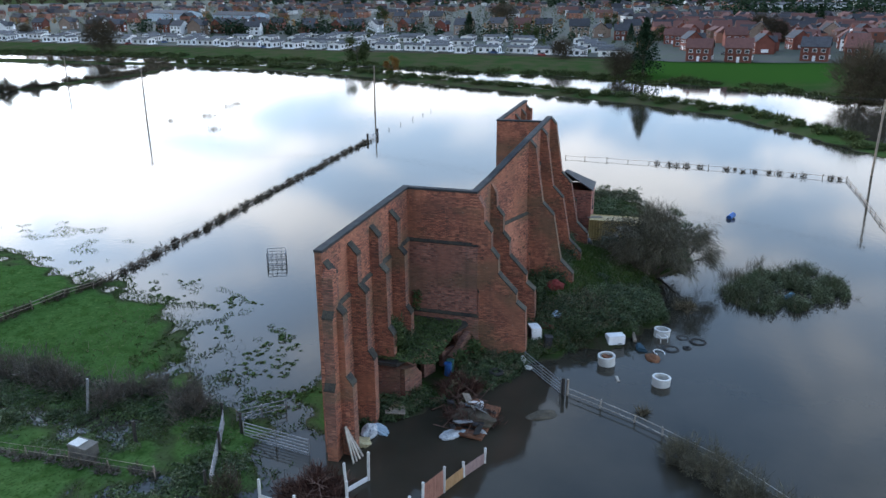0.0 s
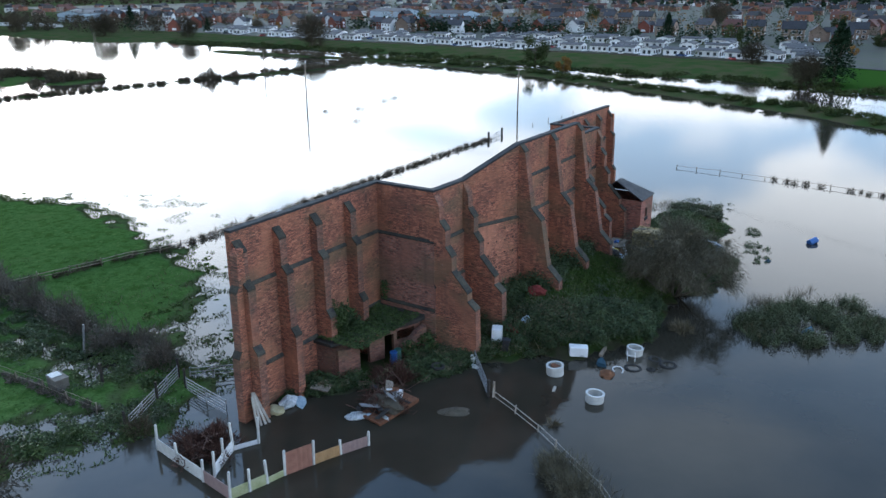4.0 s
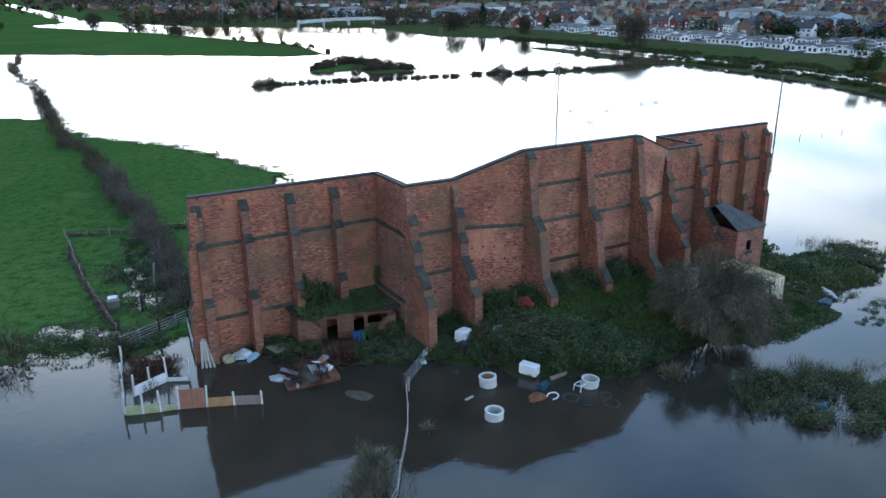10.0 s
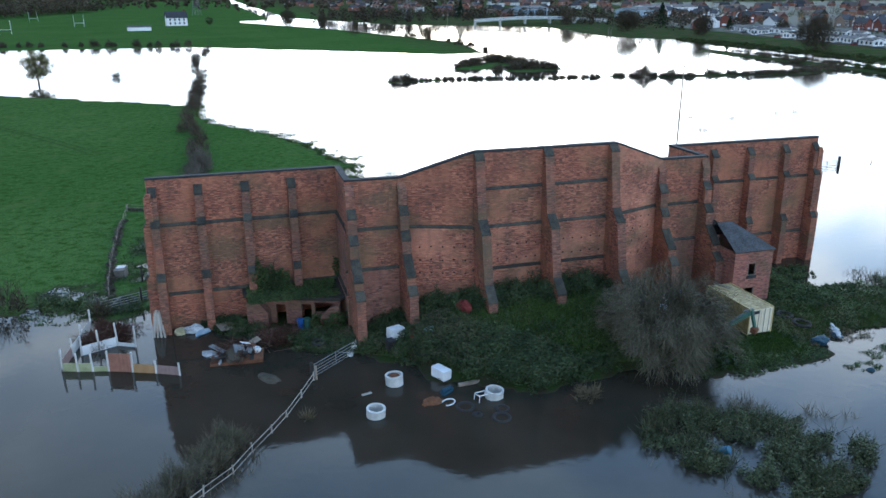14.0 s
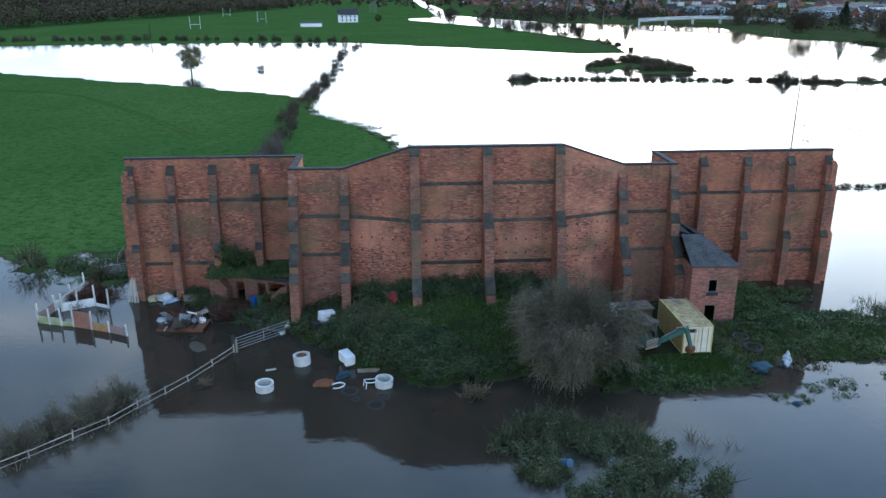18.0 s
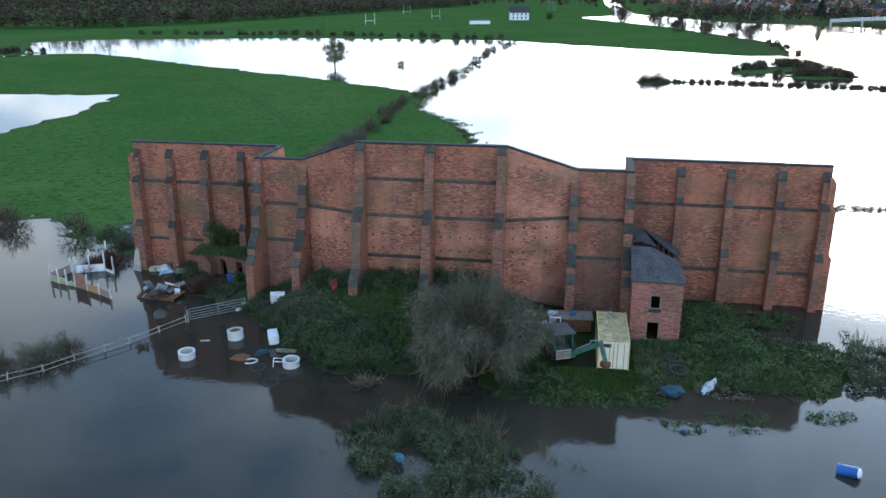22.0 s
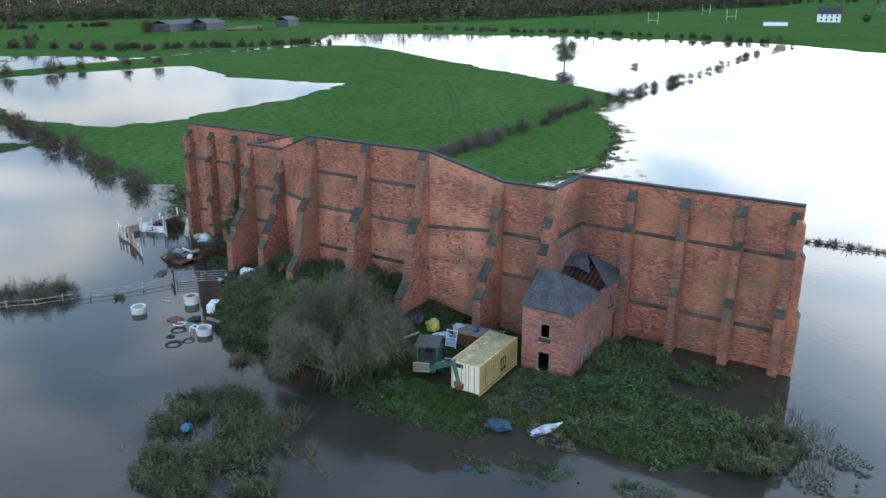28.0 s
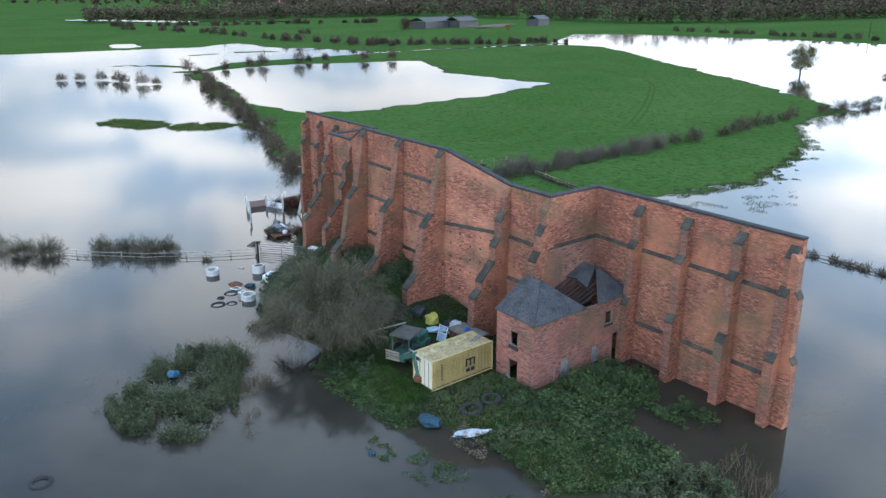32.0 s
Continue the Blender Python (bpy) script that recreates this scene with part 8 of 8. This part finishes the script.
def island_material(name, stops, rough):
    """A colour picked for each separate piece."""
    m = material(name, stops[0], stops[1], 0.3, rough, 0)
    n, l = m.node_tree.nodes, m.node_tree.links
    g, r = n.new("ShaderNodeNewGeometry"), n.new("ShaderNodeValToRGB")
    r.color_ramp.interpolation = 'CONSTANT'
    while len(r.color_ramp.elements) < len(stops):
        r.color_ramp.elements.new(0.5)
    for k, c in enumerate(stops):
        r.color_ramp.elements[k].position, r.color_ramp.elements[k].color = k / len(stops), (*c, 1)
    l.new(g.outputs["Random Per Island"], r.inputs["Fac"])
    l.new(r.outputs["Color"], n["Principled BSDF"].inputs["Base Color"])
    return m


TOWN_WALL = island_material("town_walls", [(0.22, 0.09, 0.06), (0.30, 0.13, 0.085), (0.60, 0.60, 0.58), (0.26, 0.20, 0.16), (0.20, 0.10, 0.07)], 0.9)
TOWN_ROOF = island_material("town_roofs", [(0.03, 0.03, 0.036), (0.05, 0.05, 0.057), (0.11, 0.048, 0.038), (0.026, 0.026, 0.03), (0.07, 0.055, 0.05)], 0.85)
TOWN_PANE = island_material("town_windows", [(0.5, 0.5, 0.5), (0.05, 0.055, 0.06), (0.3, 0.3, 0.3), (0.08, 0.085, 0.09)], 0.4)
ESTATE_ROOF = island_material("estate_roofs", [(0.12, 0.05, 0.04), (0.10, 0.042, 0.034), (0.03, 0.03, 0.036), (0.14, 0.06, 0.048), (0.045, 0.042, 0.045)], 0.85)
far_town(1, [(356, -34), (356, -190), (620, -260), (640, 34), (430, 6)], "rows of red-roofed brick houses on the estate", 6, (19, 15), ESTATE_ROOF)
far_town(420, [(640, -320), (1500, -500), (1500, 900), (700, 1000), (420, 700), (400, 430), (640, 330)], "distant brick houses of the town in dense rows", 3)
far_town(120, [(260, 640), (700, 900), (600, 1500), (120, 1500), (140, 720)], "distant houses and sheds beyond the bridge", 4)


# ---- woods and scattered trees ----
def wood(name, poly, n, tall, size, mat, label, per=46):
    p = in_poly(n, poly)
    chunks = []
    for x, y in p:
        s = RNG.uniform(0.6, 1.2)
        d = unit(per)
        chunks.append(leaves(np.array([x, y, 1 + tall * s * 0.55]) + d * RNG.uniform(0.5, 1, (per, 1)) * [tall * 0.36 * s, tall * 0.36 * s, tall * 0.55 * s], size))
    return stuff(name, chunks, mat, label, "wood")


WOODS = [(-1200, 380), (-830, 425), (-600, 435), (-430, 455), (-357, 445), (-300, 505), (-262, 650), (-225, 820), (-120, 1200), (-300, 1500), (-1300, 1300)]
EDGE = [(-830, 425), (-600, 435), (-430, 455), (-357, 445), (-300, 505), (-262, 650), (-225, 820), (-150, 1100), (-190, 1120), (-290, 700), (-340, 530), (-400, 490), (-600, 475), (-830, 465)]
wood("far_wood", WOODS, 1500, 16, 1.7, TREE_BROWN, "bare brown woodland on the far side of the meadows")
wood("far_wood", [(-650, 130), (-720, 150), (-720, 330), (-640, 470), (-600, 440), (-630, 300)], 420, 12, 1.1, TREE_BROWN, "bare brown trees beyond the river", 50)
wood("far_wood", [(-650, 130), (-720, 150), (-720, 330), (-640, 470), (-600, 440), (-630, 300)], 160, 10, 1.1, TREE_GREEN, "olive-green trees beyond the river", 50)
wood("far_wood", EDGE, 800, 14, 1.0, TREE_BROWN, "bare brown trees along the edge of the wood")
wood("far_wood", EDGE, 260, 9, 1.0, TREE_GREEN, "olive-green trees along the edge of the wood")
wood("far_wood", [(-2200, 100), (-900, 420), (-1200, 1500), (-2600, 1500)], 500, 16, 3.5, TREE_BROWN, "hazy woodland on the horizon", 26)
wood("far_wood", [(-300, 1300), (200, 900), (700, 1300), (1500, 1100), (1800, 1900), (-600, 2300)], 600, 15, 3.2, TREE_BROWN, "hazy woodland on the horizon", 26)
wood("far_wood", [(900, -600), (1700, -700), (1900, 900), (1300, 900)], 500, 15, 3.2, TREE_DARK, "dark woodland behind the town", 26)
wood("far_wood", [(640, -420), (820, -420), (860, -60), (700, -60)], 240, 15, 1.8, TREE_DARK, "dark conifer belt behind the houses", 40)
wood("town_trees", [(300, -250), (1000, -350), (1000, 800), (420, 640), (380, 200)], 420, 9, 0.5, TREE_BROWN, "bare trees among the town houses", 70)
wood("town_trees", [(300, -250), (1000, -350), (1000, 800), (420, 640), (380, 200)], 300, 9, 0.5, TREE_GREEN, "green trees among the town houses", 80)
wood("town_trees", [(340, -250), (1000, -350), (1000, 800), (420, 640), (400, 200)], 180, 10, 0.5, TREE_DARK, "dark evergreens among the town houses", 70)
wood("town_trees", [(340, 60), (700, 0), (800, 500), (420, 500)], 70, 9, 0.7, TREE_RUST, "orange autumn trees among the town houses", 70)
wood("town_trees", [(256, 10), (345, 10), (345, 180), (372, 330), (300, 390), (282, 260)], 90, 3.5, 0.45, TREE_GREEN, "garden shrubs between the park homes", 60)
wood("town_trees", [(340, 180), (372, 170), (410, 330), (376, 335)], 80, 10, 0.8, TREE_DARK, "dark conifer screen behind the park homes", 80)
wood("town_trees", [(345, 30), (362, 30), (368, 180), (350, 180)], 60, 9, 0.7, TREE_DARK, "dark conifer screen behind the park homes", 80)
wood("town_trees", [(60, 600), (300, 600), (420, 760), (100, 820)], 260, 10, 0.9, TREE_BROWN, "bare trees beyond the bridge", 70)
wood("town_trees", [(255, 395), (400, 450), (380, 640), (250, 560)], 150, 10, 0.8, TREE_BROWN, "bare trees by the far houses", 70)
for k, (x, y, s, t) in enumerate(((345, 60, 0.9, t_green), (352, 95, 0.8, t_dark), (350, -5, 0.8, t_green), (330, 8, 0.55, t_dark), (300, 2, 0.7, t_rust), (258, 24, 0.35, t_rust), (446, 180, 0.9, t_rust), (380, 235, 0.9, t_rust), (470, 215, 1.0, t_rust), (430, 300, 1, t_green), (346, 150, 0.5, t_green),
                                  (360, -60, 0.8, t_bare), (420, -60, 0.8, t_bare), (500, 30, 0.9, t_green), (480, -100, 0.9, t_dark), (520, 110, 1.1, t_bare), (610, 240, 1.2, t_green), (360, 380, 0.8, t_rust), (300, 385, 0.5, t_dark), (320, 360, 0.5, t_bare), (262, 360, 0.7, t_bare), (240, 410, 0.8, t_bare), (200, 640, 0.9, t_dark), (250, 520, 0.8, t_bare), (290, 450, 0.9, t_dark), (100, 395, 0.45, t_bare),
                                  (62, 545, 0.6, t_bare), (70, 470, 0.5, t_bare), (84, 440, 0.5, t_bare), (40, 600, 0.8, t_bare), (-20, 640, 0.6, t_green), (-400, 280, 0.5, t_bare), (-350, 330, 0.6, t_rust), (-322, 470, 0.6, t_green))):
    copy_thing(t, standing(x, y, s, k * 40))
hedge("field_trees", [(105, 300), (108, 360), (92, 440)], 16, 2.5, 3.2, 240, TREE_BROWN, "scattered bushes along the far field edge", 3, 0.3, 1.2, 0.12, 0.3)

# ---- far buildings, bridge, barns and goals ----
cot = thing("farmhouse", "white farmhouse with a dark roof beyond the meadows", "house", at=standing(-46, 638, 1.35, 10))
part("wall", gabled_body(12, 7.5, 4.6, 8.0), PARK_WALL, cot)
part("roof", gable(12, 7.5, 4.5, 8.1, 0.4, 0.2), ROOF_GREY, cot)
for x in (-4, -1.3, 1.3, 4):
    for z in (0.9, 3.0):
        part("window", boxed(x - 0.5, x + 0.5, -3.82, -3.755, z, z + 1.2), PANE, cot)
part("chimney", boxed(4.5, 5.4, -0.4, 0.4, 7, 9.4), BRICK_FAR, cot)
bld = thing("club_hut", "low white hut beside the playing field", "hut", at=standing(-70, 560, 1, 8))
part("wall", gabled_body(16, 6, 2.6, 3.4), PARK_WALL, bld)
part("roof", gable(16, 6, 2.55, 3.45, 0.3, 0.15), ROOF_GREY, bld)
BARN = material("barn_sheet", (0.030, 0.032, 0.036), (0.06, 0.062, 0.066), 0.3, 0.7, 0.1)
for x, y, L, W, turn, mat in ((-408, 309, 30, 16, 100, BARN), (-400, 330, 20, 14, 100, BARN), (-380, 388, 16, 10, 105, BARN)):
    b = thing("barn", "grey sheeted farm barn with open bays", "barn", "barns", at=standing(x, y, 1, turn))
    part("roof", gable(L, W, 4.6, 7.2, 0.6, 0.2), mat, b)
    part("back_wall", boxed(-L / 2, L / 2, -W / 2, -W / 2 + 0.2, 0, 4.6), BARN, b)
    part("end_wall", boxed(-L / 2, -L / 2 + 0.2, -W / 2 + 0.2, W / 2, 0, 4.6), BARN, b)
    for k in range(6):
        part("post", boxed(-L / 2 + k * L / 5 - 0.15, -L / 2 + k * L / 5 + 0.15, W / 2 - 0.3, W / 2, 0, 4.6), WOOD_DARK, b)
sack("spoil_bank", (-382, 345, 0.2), (4, 27, 1.3), MUD, "long dark bank of spoil before the barns", 31, "spoil heap")
for x, y, L, H, turn in ((-1015, 628, 46, 19, 65), (-985, 668, 40, 16, 65), (-1120, 610, 40, 15, 60), (-1180, 560, 34, 15, 60)):
    b = thing("brick_block", "long red-brick block with rows of windows beyond the trees", "building", "brick blocks", at=standing(x, y, 1, turn))
    part("wall", gabled_body(L, 12, H, H + 3), BRICK_FAR, b)
    part("roof", gable(L, 12, H - 0.05, H + 3.1, 0.4, 0.2), ROOF_GREY, b)
    for z in range(3, int(H) - 1, 4):
        for k in range(int(L / 4)):
            u = -L / 2 + 2 + 4 * k
            part("window", boxed(u - 0.8, u + 0.8, -6.09, -6.02, z, z + 2.2), PARK_WALL, b)
for x, y in ((-153, 540), (-176, 772), (-120, 640)):
    g = thing("goal_posts", "thin white goal posts on the playing field", "goal", "goals", at=standing(x, y, 1, 8))
    for s in (-3.6, 3.6):
        part("upright", rod(bmesh.new(), (s, 0, 0), (s, 0, 9), 0.12, sides=6), WHITE, g)
    part("crossbar", rod(bmesh.new(), (-3.6, 0, 3), (3.6, 0, 3), 0.12, sides=6), WHITE, g)
bridge = thing("road_bridge", "long low road bridge with pale railings over the flood", "bridge")
N = 16
for k in range(N):
    u0, u1 = k / N, (k + 1) / N
    p, q = Vector((186, 560, 0)).lerp(Vector((290, 532, 0)), u0), Vector((186, 560, 0)).lerp(Vector((290, 532, 0)), u1)
    z0 = 3.6 + 2.4 * math.sin(math.pi * (u0 + u1) / 2)
    ang = math.degrees(math.atan2(q.y - p.y, q.x - p.x))
    w = (q - p).length
    part("deck", boxed(0, w, -4, 4, z0 - 1.0, z0, m=pose(p.x, p.y, 0, 0, 0, ang)), CONCRETE, bridge)
    for s in (-4, 4):
        part("railing", boxed(0, w, s - 0.06, s + 0.06, z0 + 0.9, z0 + 1.15, m=pose(p.x, p.y, 0, 0, 0, ang)), WHITE, bridge)
        for j in range(3):
            part("baluster", boxed(w * j / 3, w * j / 3 + 0.25, s - 0.08, s + 0.08, z0, z0 + 0.9, m=pose(p.x, p.y, 0, 0, 0, ang)), WHITE, bridge)
    if k % 3 == 0:
        part("pier", boxed(0, 1.2, -3.5, 3.5, -1, z0 - 1.0, m=pose(p.x, p.y, 0, 0, 0, ang)), CONCRETE, bridge)
for x, y, L, W, turn in ((390, 640, 60, 26, 20), (460, 720, 70, 30, 10), (300, 720, 40, 22, 30), (560, 420, 50, 22, 70), (520, 330, 44, 20, 75), (900, -260, 90, 40, 80), (980, -160, 90, 40, 85)):
    s = thing("warehouse", "pale sheeted industrial shed beyond the houses", "warehouse", "warehouses", at=standing(x, y, 1, turn))
    part("wall", gabled_body(L, W, 7, 9.5), PALE_BLUE if L < 62 else WHITE, s)
    part("roof", gable(L, W, 6.9, 9.6, 0.3, 0.2), PARK_ROOF, s)


def pylon(x, y, tall, turn):
    p = thing("pylon", "grey lattice electricity pylon beyond the flood", "pylon", "pylons", at=standing(x, y, 1, turn))
    wide = lambda z: 3.2 * (1 - z / tall) ** 1.2 + 0.5
    lev = [tall * k / 8 for k in range(9)]
    for sx in (-1, 1):
        for sy in (-1, 1):
            bm = bmesh.new()
            for a, b in zip(lev, lev[1:]):
                rod(bm, (sx * wide(a), sy * wide(a), a), (sx * wide(b), sy * wide(b), b), 0.14, sides=4)
            part("leg", bm, GALV, p)
    bm = bmesh.new()
    for a, b in zip(lev, lev[1:]):
        for s in (-1, 1):
            rod(bm, (-wide(a), s * wide(a), a), (wide(b), s * wide(b), b), 0.09, sides=3)
            rod(bm, (wide(a), s * wide(a), a), (-wide(b), s * wide(b), b), 0.09, sides=3)
    part("lattice", bm, GALV, p)
    for z in (0.62, 0.78, 0.93):
        part("arm", rod(bmesh.new(), (-6, 0, tall * z), (6, 0, tall * z), 0.18, sides=4), GALV, p)


pylon(150, 640, 34, 20)
pylon(-30, 900, 36, 60)
post((-152, 424), 8, 0.3, WOOD_DARK, "tall bare pole in the far flood", "pole")
CAR = [material("car_paint_%s" % n, c, tuple(min(1, q * 1.15) for q in c), 1, 0.3, 0) for n, c in (("white", (0.7, 0.7, 0.7)), ("dark", (0.03, 0.03, 0.035)), ("blue", (0.04, 0.08, 0.2)), ("red", (0.25, 0.02, 0.02)))]


def car(at, mat):
    c = thing("car", "parked car by the far houses", "car", "parked cars", at=at)
    bm = bmesh.new()
    prism(bm, [(-2.1, -0.85, 0.35), (2.1, -0.85, 0.35), (2.1, -0.85, 0.85), (1.2, -0.85, 0.95), (-2.1, -0.85, 0.95)], (0, 1.7, 0))
    part("body", bm, mat, c)
    bm = bmesh.new()
    prism(bm, [(-1.8, -0.75, 0.95), (1.0, -0.75, 0.95), (0.4, -0.75, 1.45), (-1.4, -0.75, 1.45)], (0, 1.5, 0))
    part("cabin", bm, PANE, c)
    for x in (-1.3, 1.3):
        for y in (-0.88, 0.72):
            part("wheel", rod(bmesh.new(), (x, y, 0.32), (x, y + 0.16, 0.32), 0.32, sides=10), TYRE, c)
    return c


first_cars = [car(standing(272, -36, 1, 20), CAR[0]), car(standing(276, -33, 1, 20), CAR[1]), car(standing(263, 62, 1, 80), CAR[2]), car(standing(256, 40, 1, 30), CAR[3])]
for k in range(22):
    y = 20 + 16 * k
    copy_thing(first_cars[k % 4], standing(front_x(min(y, 399)) + rng.choice((1, 16, 34)), y + rng.uniform(-4, 4), 1, rng.choice((10, 95))))
